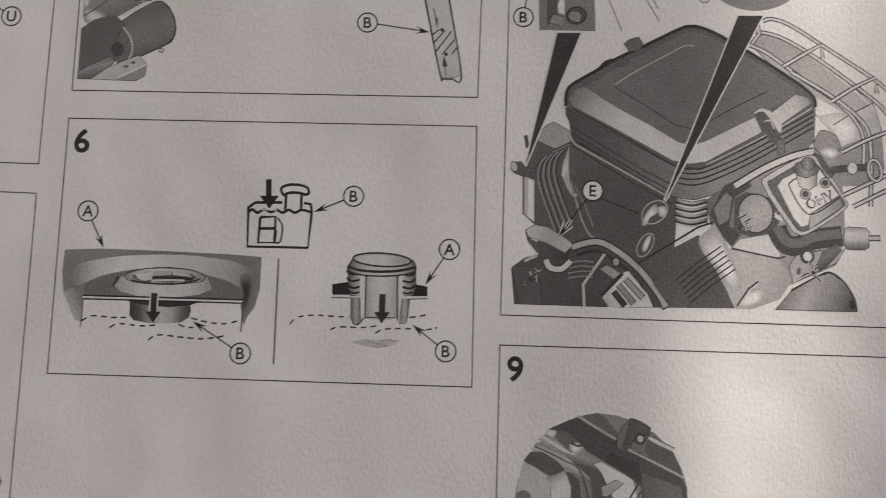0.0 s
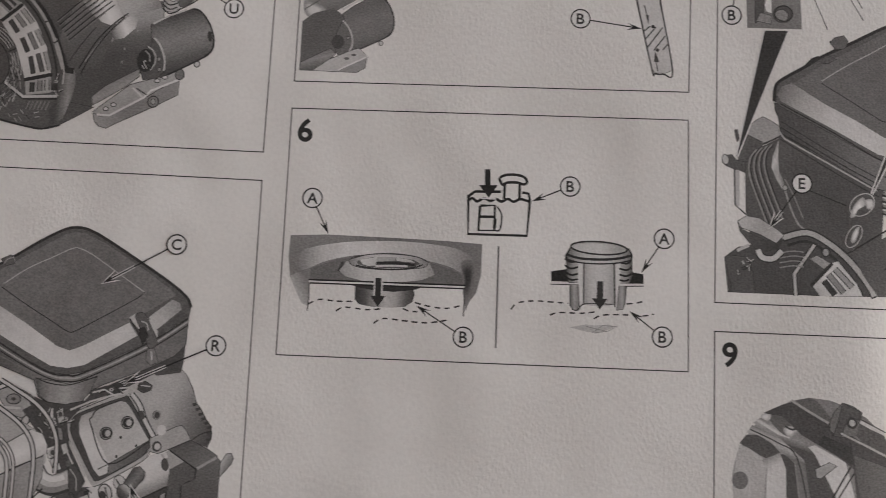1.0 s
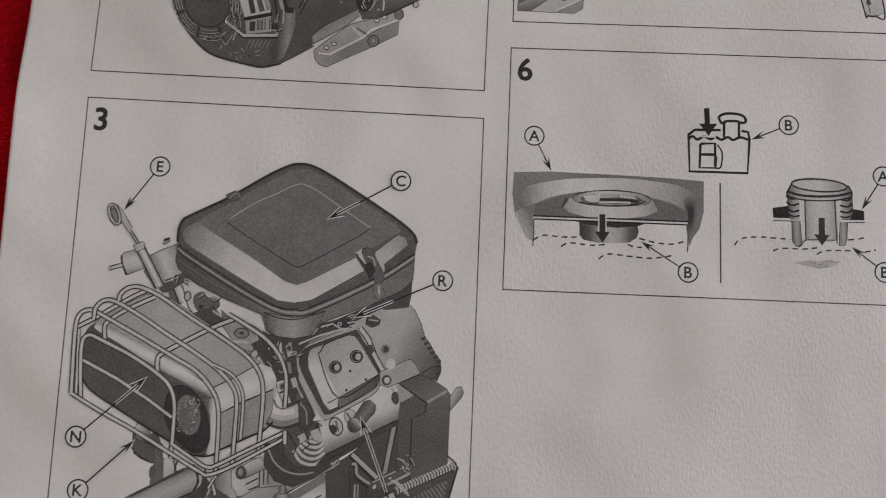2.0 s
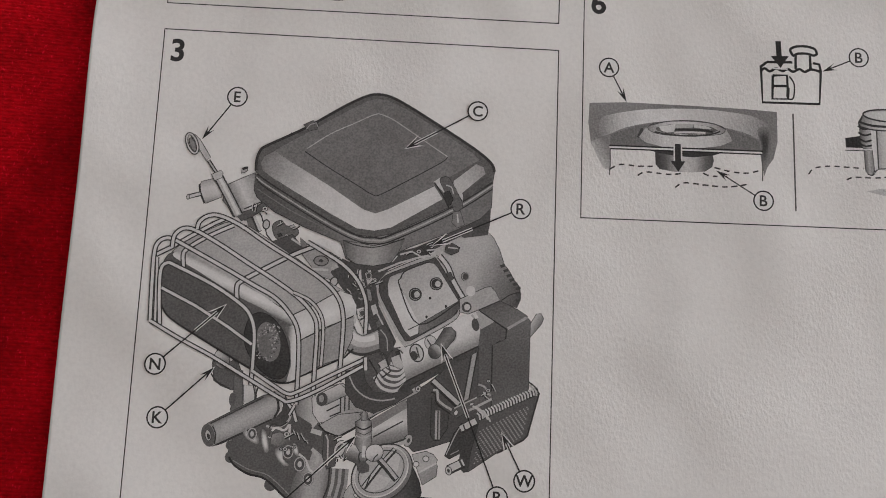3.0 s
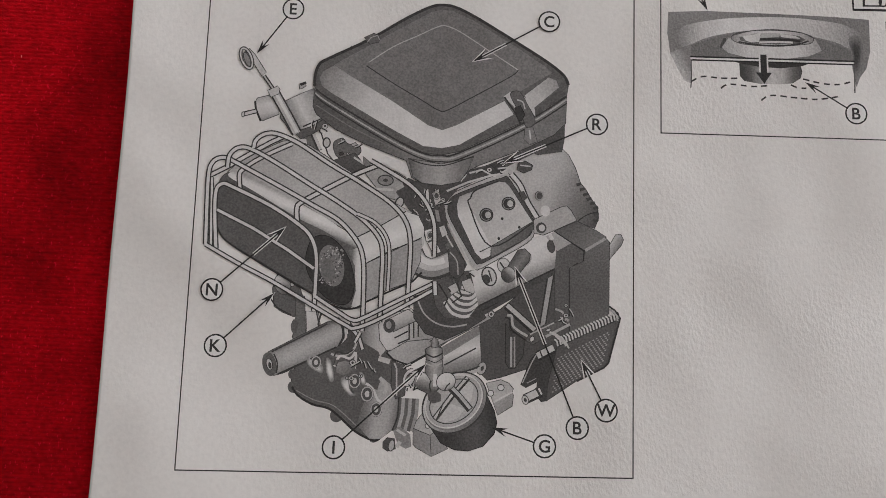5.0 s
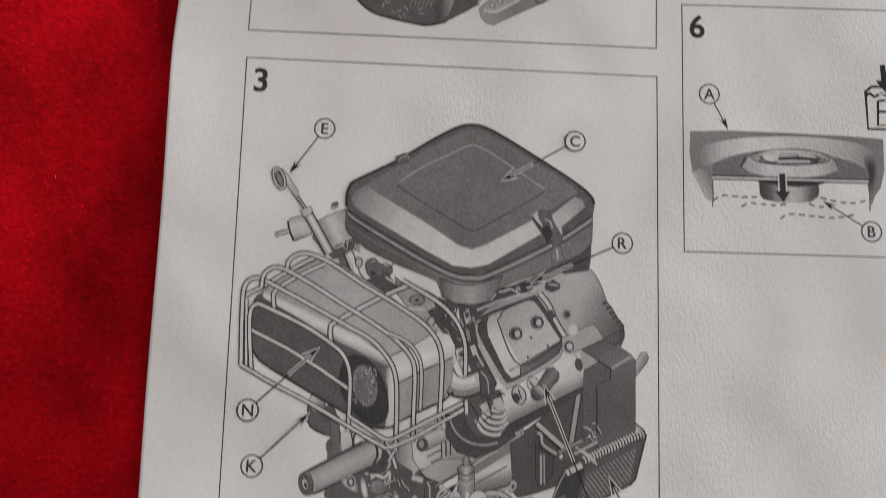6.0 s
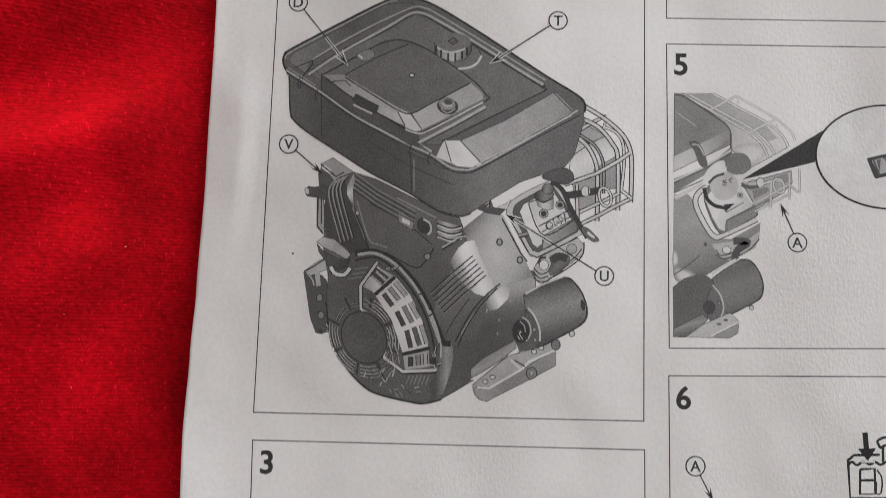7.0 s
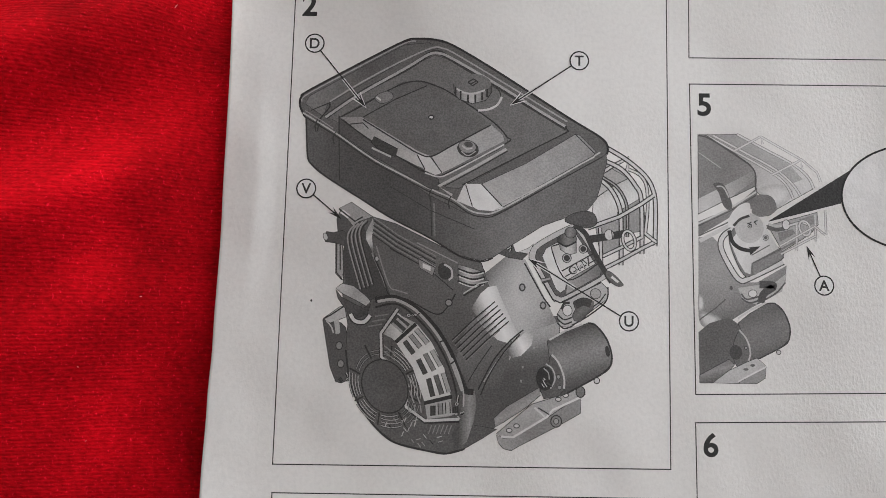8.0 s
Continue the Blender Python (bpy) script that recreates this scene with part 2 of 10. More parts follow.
def cloth():
    def steps(a, b, fine0, fine1, fine, coarse):
        out, v = [], a
        while v < b:
            out.append(v)
            v += fine if fine0 <= v < fine1 else coarse
        return out + [b]
    drop = 0.18
    xs = steps(TX0 - drop, TX1 + drop, -0.09, 0.004, 0.0012, 0.02)
    ys = steps(TY0 - drop, TY1 + drop, -0.11, 0.13, 0.0014, 0.02)
    verts, faces = [], []
    for y in ys:
        for x in xs:
            cx, cy = min(max(x, TX0 - 0.004), TX1 + 0.004), min(max(y, TY0 - 0.004), TY1 + 0.004)
            over = math.hypot(x - cx, y - cy)
            wav = 0.02 * math.sin(x * 25 + y * 21) * min(over / drop, 1)
            ox, oy = (x > TX1) - (x < TX0), (y > TY1) - (y < TY0)
            z = cloth_height(cx, cy) if not over else -0.0007 - over
            verts.append((cx + ox * (wav + 0.02) * bool(over), cy + oy * (wav + 0.02) * bool(over), z))
    n = len(xs)
    for j in range(len(ys) - 1):
        for i in range(n - 1):
            a = j * n + i
            faces.append((a, a + 1, a + n + 1, a + n))
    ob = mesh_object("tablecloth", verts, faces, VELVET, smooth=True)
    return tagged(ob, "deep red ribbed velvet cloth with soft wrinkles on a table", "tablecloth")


cloth()


def lint():
    """Pale loose fibres caught in the pile."""
    rnd = random.Random(11)
    verts, faces = [], []
    for i in range(26):
        x, y = -0.062 + 0.058 * rnd.random(), -0.07 + 0.17 * rnd.random() ** 0.7
        z = cloth_height(x, y) + 0.0003
        t, l, w = rnd.random() * 3.14, 0.0001 + 0.0003 * rnd.random() ** 2, 0.00003
        dx, dy = math.cos(t), math.sin(t)
        o = len(verts)
        for s in (-1, 0, 1):
            up = z + 0.0001 * (1 - abs(s))
            verts += [(x + dx * l * s - dy * w, y + dy * l * s + dx * w, up), (x + dx * l * s + dy * w, y + dy * l * s - dx * w, up), (x + dx * l * s, y + dy * l * s, up + w)]
        for k in (0, 3):
            faces += [(o + k, o + k + 3, o + k + 5, o + k + 2), (o + k + 2, o + k + 5, o + k + 4, o + k + 1), (o + k + 1, o + k + 4, o + k + 3, o + k)]
    ob = mesh_object("lint", verts, faces, LINT)
    tagged(ob, "pale loose fibres caught in the red velvet", "lint", kind="stuff")


lint()

# ---- the printed sheet ----
PAGE_X0, PAGE_X1, PAGE_Y0, PAGE_Y1 = -0.3, 215.6, -181, 98         # millimetres


def left_edge(y):
    knots = [(-181, 0.3), (-78, 0.35), (-47, 0.05), (-24, 0.2), (0, -0.1), (14, 0.4), (23, 0.85),
             (43, 1.45), (72, 1.95), (98, 2.1)]
    for (ya, xa), (yb, xb) in zip(knots, knots[1:]):
        if y <= yb:
            return xa + (xb - xa) * smooth_step(ya, yb, y)
    return knots[-1][1]


def page_height(x, y):
    """The margin lifts a little and is buckled at one place; the printed part lies flat."""
    s = max(0.0, (9.6 - x) / 9.6)
    rest = s * s * (0.35 + 0.3 * math.sin(y * 0.06 + 2.0))
    crest = max(4.5, min(6.8, 5.6 + (y - 34) * 0.1))
    edge = left_edge(y)
    rise = max(0.0, min(1.0, (x - edge) / max(0.5, crest - edge))) if x < crest else 1 - smooth_step(crest, crest + 3.6, x)
    calm = math.exp(-((y - 46) / 13) ** 2)
    return rest * (1 - calm) + 0.45 * calm * rise


def sheet():
    xs = [0.4 * i for i in range(28)] + [12 + 6 * i for i in range(35)]
    ys = [PAGE_Y0 + 1.55 * i for i in range(181)]
    nx, ny = len(xs), len(ys)
    verts, faces = [], []
    for up in (0.0, -0.1):
        for y in ys:
            x0 = left_edge(y)
            for x in xs:
                px = x0 + x * (PAGE_X1 - x0) / xs[-1]
                verts.append((px * MM, y * MM, (page_height(px, y) + up) * MM))
    off = nx * ny
    for j in range(ny - 1):
        for i in range(nx - 1):
            a = j * nx + i
            faces.append((a, a + 1, a + nx + 1, a + nx))
            faces.append((off + a, off + a + nx, off + a + nx + 1, off + a + 1))
    rim = [i for i in range(nx)] + [j * nx + nx - 1 for j in range(1, ny)] + [(ny - 1) * nx + i for i in range(nx - 2, -1, -1)] + [j * nx for j in range(ny - 2, 0, -1)]
    for a, b in zip(rim, rim[1:] + rim[:1]):
        faces.append((a, off + a, off + b, b))
    ob = mesh_object("instruction_sheet", verts, faces, PAPER, smooth=True)
    return tagged(ob, "white printed instruction sheet with engine drawings on red velvet", "paper sheet")


page = sheet()

# ---- print: flat inked forms lying on the sheet, in millimetres ----
LAYER, BASE = 0.0009, 0.004
placed = []


def layer_over(points):
    """Height for a form so that it lies on all forms that it covers."""
    x0, x1 = min(p[0] for p in points), max(p[0] for p in points)
    y0, y1 = min(p[1] for p in points), max(p[1] for p in points)
    top = 0
    for bx0, bx1, by0, by1, n in placed:
        if n > top and bx0 < x1 and x0 < bx1 and by0 < y1 and y0 < by1:
            top = n
    placed.append((x0, x1, y0, y1, top + 1))
    return BASE + LAYER * (top + 1)


SOFT = ("shine", "light", "highlight", "shade", "corner", "band", "ripple", "gap", "dark", "white", "top_ring", "field", "backplate", "line", "segment", "inner", "casing", "disc", "arrow", "trough", "ramp_recess", "block", "shroud", "grille")


def inked(name, points, faces, tones, parent, label="", outline=None):
    """One printed form; with an outline, the fine dark line that the draughtsman gave it."""
    z = layer_over(points)
    verts = [(x * MM, y * MM, z * MM) for x, y in points]
    if outline and not any(w in name for w in SOFT):
        tone0 = tones[0] if isinstance(tones, list) else tones
        side, quads = band(outline, 0.11, True)
        faces = list(faces) + [tuple(len(points) + k for k in q) for q in quads]
        verts += [(x * MM, y * MM, (z + LAYER * 0.45) * MM) for x, y in side]
        tones = (tones if isinstance(tones, list) else [tones] * len(points)) + [min(0.07, tone0 * 0.5)] * len(side)
    points = verts
    ob = mesh_object(name, verts, faces, INK, parent, label)
    at = ob.data.attributes.new("tone", "FLOAT", "POINT")
    at.data.foreach_set("value", tones if isinstance(tones, list) else [tones] * len(points))
    return ob


def curve(pts, closed, n=5):
    """Catmull-Rom through the points."""
    if len(pts) < 3:
        return list(pts)
    out, m = [], len(pts)
    for i in range(m if closed else m - 1):
        p = [pts[(i + k) % m] if closed else pts[max(0, min(m - 1, i + k))] for k in (-1, 0, 1, 2)]
        for s in range(n):
            t = s / n
            out.append(tuple(0.5 * (2 * p[1][k] + (p[2][k] - p[0][k]) * t + (2 * p[0][k] - 5 * p[1][k] + 4 * p[2][k] - p[3][k]) * t * t
                                    + (3 * p[1][k] - p[0][k] - 3 * p[2][k] + p[3][k]) * t ** 3) for k in (0, 1)))
    if not closed:
        out.append(tuple(pts[-1]))
    return out


def drawing(name, label):
    ob = new(name)
    ob.parent = page
    return tagged(ob, label)


def fill(parent, name, tone, pts, rounded=0):
    if rounded:
        pts = curve(pts, True, 4)
    return inked(name, pts, [tuple(range(len(pts)))], tone, parent, outline=pts)


def melt(parent, name, edge, core, pts):
    """A form whose screen runs softly from its edge to its core."""
    pts = curve(pts, True, 4)
    n = len(pts)
    cx, cy = sum(p[0] for p in pts) / n, sum(p[1] for p in pts) / n
    points, values, faces = [], [], []
    for k in range(5):
        s = 1 - 0.17 * k
        points += [(cx + (x - cx) * s, cy + (y - cy) * s) for x, y in pts]
        values += [edge + (core - edge) * smooth_step(0, 4, k)] * n
        if k:
            faces += [((k - 1) * n + i, (k - 1) * n + (i + 1) % n, k * n + (i + 1) % n, k * n + i) for i in range(n)]
    faces.append(tuple(range(4 * n, 5 * n)))
    return inked(name, points, faces, values, parent)


def shade(parent, name, tones, start, end, pts, rounded=0):
    """A form screened from tone to tone along the way from start to end."""
    if rounded:
        pts = curve(pts, True, 4)
    bm = bmesh.new()
    bm.faces.new([bm.verts.new((x, y, 0)) for x, y in pts])
    a, d = Vector((*start, 0)), Vector((end[0] - start[0], end[1] - start[1], 0))
    steps = 4 * (len(tones) - 1)
    for i in range(steps + 1):
        geom = bm.verts[:] + bm.edges[:] + bm.faces[:]
        bmesh.ops.bisect_plane(bm, geom=geom, plane_co=a + d * (i / steps), plane_no=d.normalized(), dist=1e-5)
    bm.verts.index_update()
    points, values = [], []
    for v in bm.verts:
        s = max(0.0, min(1.0, (v.co - a).dot(d) / d.length_squared)) * (len(tones) - 1)
        k = min(int(s), len(tones) - 2)
        points.append((v.co.x, v.co.y))
        values.append(tones[k] + (tones[k + 1] - tones[k]) * (s - k))
    faces = [tuple(v.index for v in f.verts) for f in bm.faces]
    bm.free()
    return inked(name, points, faces, values, parent, outline=pts)


def band(pts, width, closed=False):
    """Both sides of a line of that width."""
    out, m = [], len(pts)
    for i, (x, y) in enumerate(pts):
        a = pts[i - 1] if i or closed else pts[i]
        b = pts[(i + 1) % m] if i < m - 1 or closed else pts[i]
        dx, dy = b[0] - a[0], b[1] - a[1]
        n = math.hypot(dx, dy) or 1
        out += [(x - dy / n * width / 2, y + dx / n * width / 2), (x + dy / n * width / 2, y - dx / n * width / 2)]
    faces = [(2 * i, 2 * i + 1, 2 * i + 3, 2 * i + 2) for i in range(m - 1)]
    if closed:
        faces.append((2 * m - 2, 2 * m - 1, 1, 0))
    return out, faces


def stroke(parent, name, tone, width, pts, rounded=0):
    if rounded:
        pts = curve(pts, False)
    points, faces = band(pts, width)
    return inked(name, points, faces, tone, parent)


def wire(parent, name, width, pts, rounded=0):
    stroke(parent, name, 0.05, width * 0.98, pts, rounded)
    stroke(parent, name, 0.58, width * 0.52, pts, rounded)


def dashes(parent, name, tone, width, pts, rounded=1):
    line = curve(pts, False, 8)
    points, faces, run, piece = [], [], 0.0, []

    def close():
        if len(piece) > 1:
            p, f = band(piece, width)
            faces.extend(tuple(len(points) + k for k in q) for q in f)
            points.extend(p)
    for a, b in zip(line, line[1:]):
        n = max(1, int(math.dist(a, b) / 0.1))
        for i in range(n):
            p = (a[0] + (b[0] - a[0]) * i / n, a[1] + (b[1] - a[1]) * i / n)
            if run % 1.5 < 1.0:
                piece.append(p)
            else:
                close()
                piece = []
            run += math.dist(a, b) / n
    close()
    return inked(name, points, faces, tone, parent)


def around(c, rx, ry, turn, n=28):
    a, s = math.cos(radians(turn)), math.sin(radians(turn))
    return [(c[0] + rx * math.cos(t) * a - ry * math.sin(t) * s, c[1] + rx * math.cos(t) * s + ry * math.sin(t) * a)
            for t in (2 * math.pi * i / n for i in range(n))]


def oval(parent, name, tone, c, rx, ry, turn):
    pts = around(c, rx, ry, turn, 16 if max(rx, ry) < 1.5 else 48)
    return inked(name, pts, [tuple(range(len(pts)))], tone, parent, outline=pts if tone > 0.2 else None)


def ring(parent, name, tone, width, c, rx, ry, turn):
    points, faces = band(around(c, rx, ry, turn, 20 if max(rx, ry) < 1.5 else 64), width, True)
    return inked(name, points, faces, tone, parent)


def arrow(parent, name, tone, width, a, b):
    dx, dy = b[0] - a[0], b[1] - a[1]
    n = math.hypot(dx, dy)
    dx, dy = dx / n, dy / n
    k = (b[0] - dx * 1.7, b[1] - dy * 1.7)
    w, h = width / 2, width * 1.25
    pts = [(a[0] - dy * w, a[1] + dx * w), (k[0] - dy * w, k[1] + dx * w), (k[0] - dy * h, k[1] + dx * h), b,
           (k[0] + dy * h, k[1] - dx * h), (k[0] + dy * w, k[1] - dx * w), (a[0] + dy * w, a[1] - dx * w)]
    return inked(name, pts, [tuple(range(7))], tone, parent)


def pointer(parent, name, tone, pts):
    """A long dark wedge with pale edges that leads from an inset to the part."""
    (a, b, tip) = pts
    stroke(parent, name + "_edge", 0.66, 0.5, [a, tip])
    stroke(parent, name + "_edge", 0.66, 0.5, [b, tip])
    fill(parent, name, tone, pts)


def glyph(parent, name, text, c, height, tone, bold=0.0, turn=0.0):
    data = bpy.data.curves.new(name, "FONT")
    data.body, data.align_x, data.align_y, data.size, data.offset = text, "CENTER", "CENTER", 1.0, bold
    tmp = new("glyph_source", data)
    me = bpy.data.meshes.new_from_object(tmp.evaluated_get(bpy.context.evaluated_depsgraph_get()))
    bpy.data.objects.remove(tmp)
    co = [(v.co.x, v.co.y) for v in me.vertices]
    faces = [tuple(p.vertices) for p in me.polygons]
    x0, x1 = min(p[0] for p in co), max(p[0] for p in co)
    y0, y1 = min(p[1] for p in co), max(p[1] for p in co)
    s = height / (y1 - y0)
    ca, sa = math.cos(radians(turn)), math.sin(radians(turn))
    pts = []
    for x, y in co:
        u, v = (x - (x0 + x1) / 2) * s, (y - (y0 + y1) / 2) * s
        pts.append((c[0] + u * ca - v * sa, c[1] + u * sa + v * ca))
    return inked(name, pts, faces, tone, parent)


def lettering(parent, text, c, size, turn):
    glyph(parent, "raised_letter", text, c, size, 0.07, 0.03, turn)
    glyph(parent, "raised_letter", text, c, size * 0.8, 0.6, -0.01, turn)


def callout(text, c, tip, cased=False, head=True):
    """A ringed letter with its leader and arrowhead."""
    dx, dy = tip[0] - c[0], tip[1] - c[1]
    n = math.hypot(dx, dy)
    dx, dy = dx / n, dy / n
    a = (c[0] + dx * 1.5, c[1] + dy * 1.5)
    k = (tip[0] - dx * 1.3, tip[1] - dy * 1.3)
    top = inked("callout", *band(around(c, 1.5, 1.5, 0, 40), 0.23, True), 0.03, page, "ringed reference letter with a leader line")
    oval(top, "disc", 0.71, c, 1.41, 1.41, 0)
    glyph(top, "letter", text, c, 1.72, 0.045, 0.018)
    if cased:
        stroke(top, "leader_casing", 0.6, 0.5, [(a[0] + dx * n * 0.45, a[1] + dy * n * 0.45), k])
        if head:
            fill(top, "arrowhead_casing", 0.68, [(tip[0] + dx * 0.2, tip[1] + dy * 0.2), (tip[0] - dx * 2.7 - dy * 0.95, tip[1] - dy * 2.7 + dx * 0.95), k,
                                                 (tip[0] - dx * 2.7 + dy * 0.95, tip[1] - dy * 2.7 - dx * 0.95)])
    stroke(top, "leader", 0.03, 0.2, [a, k if head else tip])
    if head:
        fill(top, "arrowhead", 0.03, [tip, (tip[0] - dx * 2.3 - dy * 0.6, tip[1] - dy * 2.3 + dx * 0.6), k, (tip[0] - dx * 2.3 + dy * 0.6, tip[1] - dy * 2.3 - dx * 0.6)])


def coil(parent, a, b, n):
    for i in range(n):
        s = i / (n - 1)
        x, y = a[0] + (b[0] - a[0]) * s, a[1] + (b[1] - a[1]) * s
        stroke(parent, "cooler_coil", 0.06, 0.42, [(x - 0.3, y - 0.05), (x + 0.05, y - 0.35), (x + 0.2, y - 0.95)], 1)
        stroke(parent, "cooler_coil", 0.56, 0.24, [(x - 0.45, y + 0.1), (x - 0.08, y - 0.2), (x + 0.06, y - 0.85)], 1)


def mesh_dots(parent, quad):
    """The stippled face of the cooler."""
    points, faces = [], []
    nu, nv = 15, 13
    for j in range(nv):
        for i in range(nu):
            u, v = (i + 0.5 + 0.5 * (j % 2)) / (nu + 0.5), (j + 0.5) / nv
            p = [quad[0][k] * (1 - u) * (1 - v) + quad[1][k] * u * (1 - v) + quad[2][k] * u * v + quad[3][k] * (1 - u) * v for k in (0, 1)]
            o = len(points)
            points += around(p, 0.15, 0.1, 25, 6)
            faces.append(tuple(range(o, o + 6)))
    tagged(inked("cooler_stipple", points, faces, 0.34, parent), kind="stuff")


def clutter(parent, quad, n):
    """Small bolts, clips and edges drawn between the larger parts."""
    rnd = random.Random(int(quad[0][0] * 7 + n))
    for i in range(n):
        u, v = rnd.random(), rnd.random()
        x, y = (quad[0][k] * (1 - u) * (1 - v) + quad[1][k] * u * (1 - v) + quad[2][k] * u * v + quad[3][k] * (1 - u) * v for k in (0, 1))
        t = rnd.choice((0.45, 0.5, -1.0, -1.05, 1.5, -0.6)) + (rnd.random() - 0.5) * 0.3
        dx, dy, l = math.cos(t), math.sin(t), 0.4 + 1.1 * rnd.random()
        pick = rnd.random()
        if pick < 0.22:
            r = 0.22 + 0.22 * rnd.random()
            oval(parent, "small_bolt", 0.5, (x, y), r, r * 0.85, 0)
            oval(parent, "small_bolt", 0.07, (x, y), r * 0.4, r * 0.4, 0)
        elif pick < 0.4:
            fill(parent, "small_clip", rnd.choice((0.07, 0.14, 0.42)), [(x, y), (x + dx * l * 0.7, y + dy * l * 0.7), (x + dx * l * 0.6 - dy * 0.4, y + dy * l * 0.6 + dx * 0.4), (x - dy * 0.45, y + dx * 0.45)])
        else:
            bend = 0.25 * (rnd.random() - 0.5)
            pts = [(x, y), (x + dx * l * 0.5 - dy * bend, y + dy * l * 0.5 + dx * bend), (x + dx * l, y + dy * l)]
            stroke(parent, "small_edge", 0.035, 0.17, pts, 1)
            stroke(parent, "small_edge", 0.5, 0.13, [(a - dy * 0.16, c + dx * 0.16) for a, c in pts], 1)


def speckle(parent, c, rx, ry):
    rnd = random.Random(5)
    points, faces, values = [], [], []
    for i in range(170):
        r, t = math.sqrt(rnd.random()), rnd.random() * 6.283
        p = around(c, rx * r, ry * r, -14, 64)[int(t / 6.283 * 64)]
        o = len(points)
        points += around(p, 0.09 + 0.1 * rnd.random(), 0.08, rnd.random() * 180, 6)
        faces.append(tuple(range(o, o + 6)))
        values += [rnd.choice((0.07, 0.1, 0.42, 0.5))] * 6
    tagged(inked("outlet_speckle", points, faces, values, parent), kind="stuff")


def fan_spokes(parent, c, rx0, ry0, rx1, ry1):
    """Ribs of the fan guard round its hub, in eight fields between dark spokes."""
    for f in (0.22, 0.46, 0.70, 0.94):
        o = around(c, rx0 + (rx1 - rx0) * f, ry0 + (ry1 - ry0) * f, 28, 72)
        for i in range(0, 72, 9):
            tone = 0.46 if i < 9 or i > 58 else 0.36 if 24 < i < 50 else 0.24
            if 8 < i < 20 and f > 0.6:
                continue
            stroke(parent, "guard_rib", 0.035, 0.3, [o[(i + k) % 72] for k in range(1, 9)])
            stroke(parent, "guard_rib", tone, 0.15, [o[(i + k) % 72] for k in range(1, 9)])
    inner, outer = around(c, rx0 * 1.04, ry0 * 1.04, 28, 72), around(c, rx1, ry1, 28, 72)
    for i in range(0, 72, 9):
        stroke(parent, "guard_spoke", 0.05, 0.26, [inner[i], outer[i]])


def fan_ticks(parent, c, w, h):
    rnd = random.Random(3)
    for i in range(46):
        x, y = c[0] + (rnd.random() - 0.5) * 2 * w, c[1] + (rnd.random() - 0.5) * 2 * h
        if abs(x - c[0]) / w + abs(y - c[1] + (x - c[0]) * 0.3) / h > 1.05:
            continue
        t = rnd.choice((0.3, 1.2, -0.9))
        stroke(parent, "guard_tick", rnd.choice((0.05, 0.3, 0.42)), 0.14, [(x, y), (x + 0.8 * math.cos(t), y + 0.8 * math.sin(t))])


def panel(number, corners):
    """The thin frame of one step and its bold number."""
    pts, faces = [], []
    w = 0.085
    tl, tr, br, bl = corners
    for sx, (x, y) in zip(((-1, 1), (1, 1), (1, -1), (-1, -1)), corners):
        pts += [(x + sx[0] * w, y + sx[1] * w), (x - sx[0] * w, y - sx[1] * w)]
    faces = [(0, 2, 3, 1), (2, 4, 5, 3), (4, 6, 7, 5), (6, 0, 1, 7)]
    ob = inked("panel_border", pts, faces, 0.035, page, "thin black printed frame of one step")
    if number:
        turned = number == "6"                                     # the same form upside down
        glyph(ob, "step_number", "9" if turned else number, (tl[0] + 2.35, tl[1] - 3.4), 3.75, 0.04, 0.024, 180 if turned else 0)
    placed.clear()


panel("2", [(12.2, 81.6), (73.03, 81.9), (72.95, 4.43), (10.83, 4.45)])
panel("3", [(10.87, 0.11), (73.08, -0.06), (73.66, -75.05), (11.51, -76.47)])
panel("", [(76.78, 91.61), (139.01, 91.87), (139.04, 70.60), (76.64, 70.31)])
panel("5", [(76.66, 65.94), (138.96, 66.25), (138.89, 17.21), (77.01, 16.02)])
panel("6", [(76.93, 11.65), (138.92, 12.74), (139.63, -26.03), (77.22, -26.69)])
panel("8", [(142.86, 79.20), (204.00, 79.54), (205.64, -14.88), (143.45, -15.40)])
panel("9", [(143.49, -19.78), (205.69, -19.15), (207.23, -104.63), (144.43, -105.15)])

# step 2: engine with fuel tank
art = drawing("engine_drawing", "printed grey engine illustration with fuel tank, fan housing and muffler guard")
# muffler and its wire guard
shade(art, "muffler_body", [0.36, 0.56, 0.66, 0.60, 0.44], (62.78, 49.83), (65.47, 42.55), [(61.87, 50), (62.61, 52.96), (65.34, 52.08), (67.52, 49.9), (68.41, 47.16), (68.19, 42.59), (62.21, 42.14), (60.76, 43.94), (60.95, 47.05)])
fill(art, "muffler_top", 0.36, [(62.23, 50.56), (63.52, 52.05), (66.61, 50.26), (64.05, 48.93)])
fill(art, "muffler_end", 0.30, [(64.76, 44.73), (68.4, 46.98), (69.12, 45.16), (69.28, 42.79), (68.36, 41.69), (65.28, 41.1)])
fill(art, "muffler_lower", 0.34, [(61.3, 42.31), (65.12, 44.19), (65.27, 39.28), (62.01, 37.79)])
stroke(art, "muffler_seam", 0.07, 0.15, [(60.95, 46.69), (64.05, 48.93), (66.61, 50.26)])
wire(art, "guard_wire", 0.75, [(62.05, 50.93), (64.06, 52.25), (66.63, 53.58), (66.43, 51.54)])
wire(art, "guard_wire", 0.85, [(63.16, 55.19), (66.44, 53.2), (69.34, 50.67), (70.6, 48.29), (70.94, 45.37), (70.79, 39.36)], 1)
wire(art, "guard_wire", 0.62, [(66.62, 51.73), (68.43, 50.84), (69.51, 49.01), (69.66, 45.35), (69.27, 41.52)], 1)
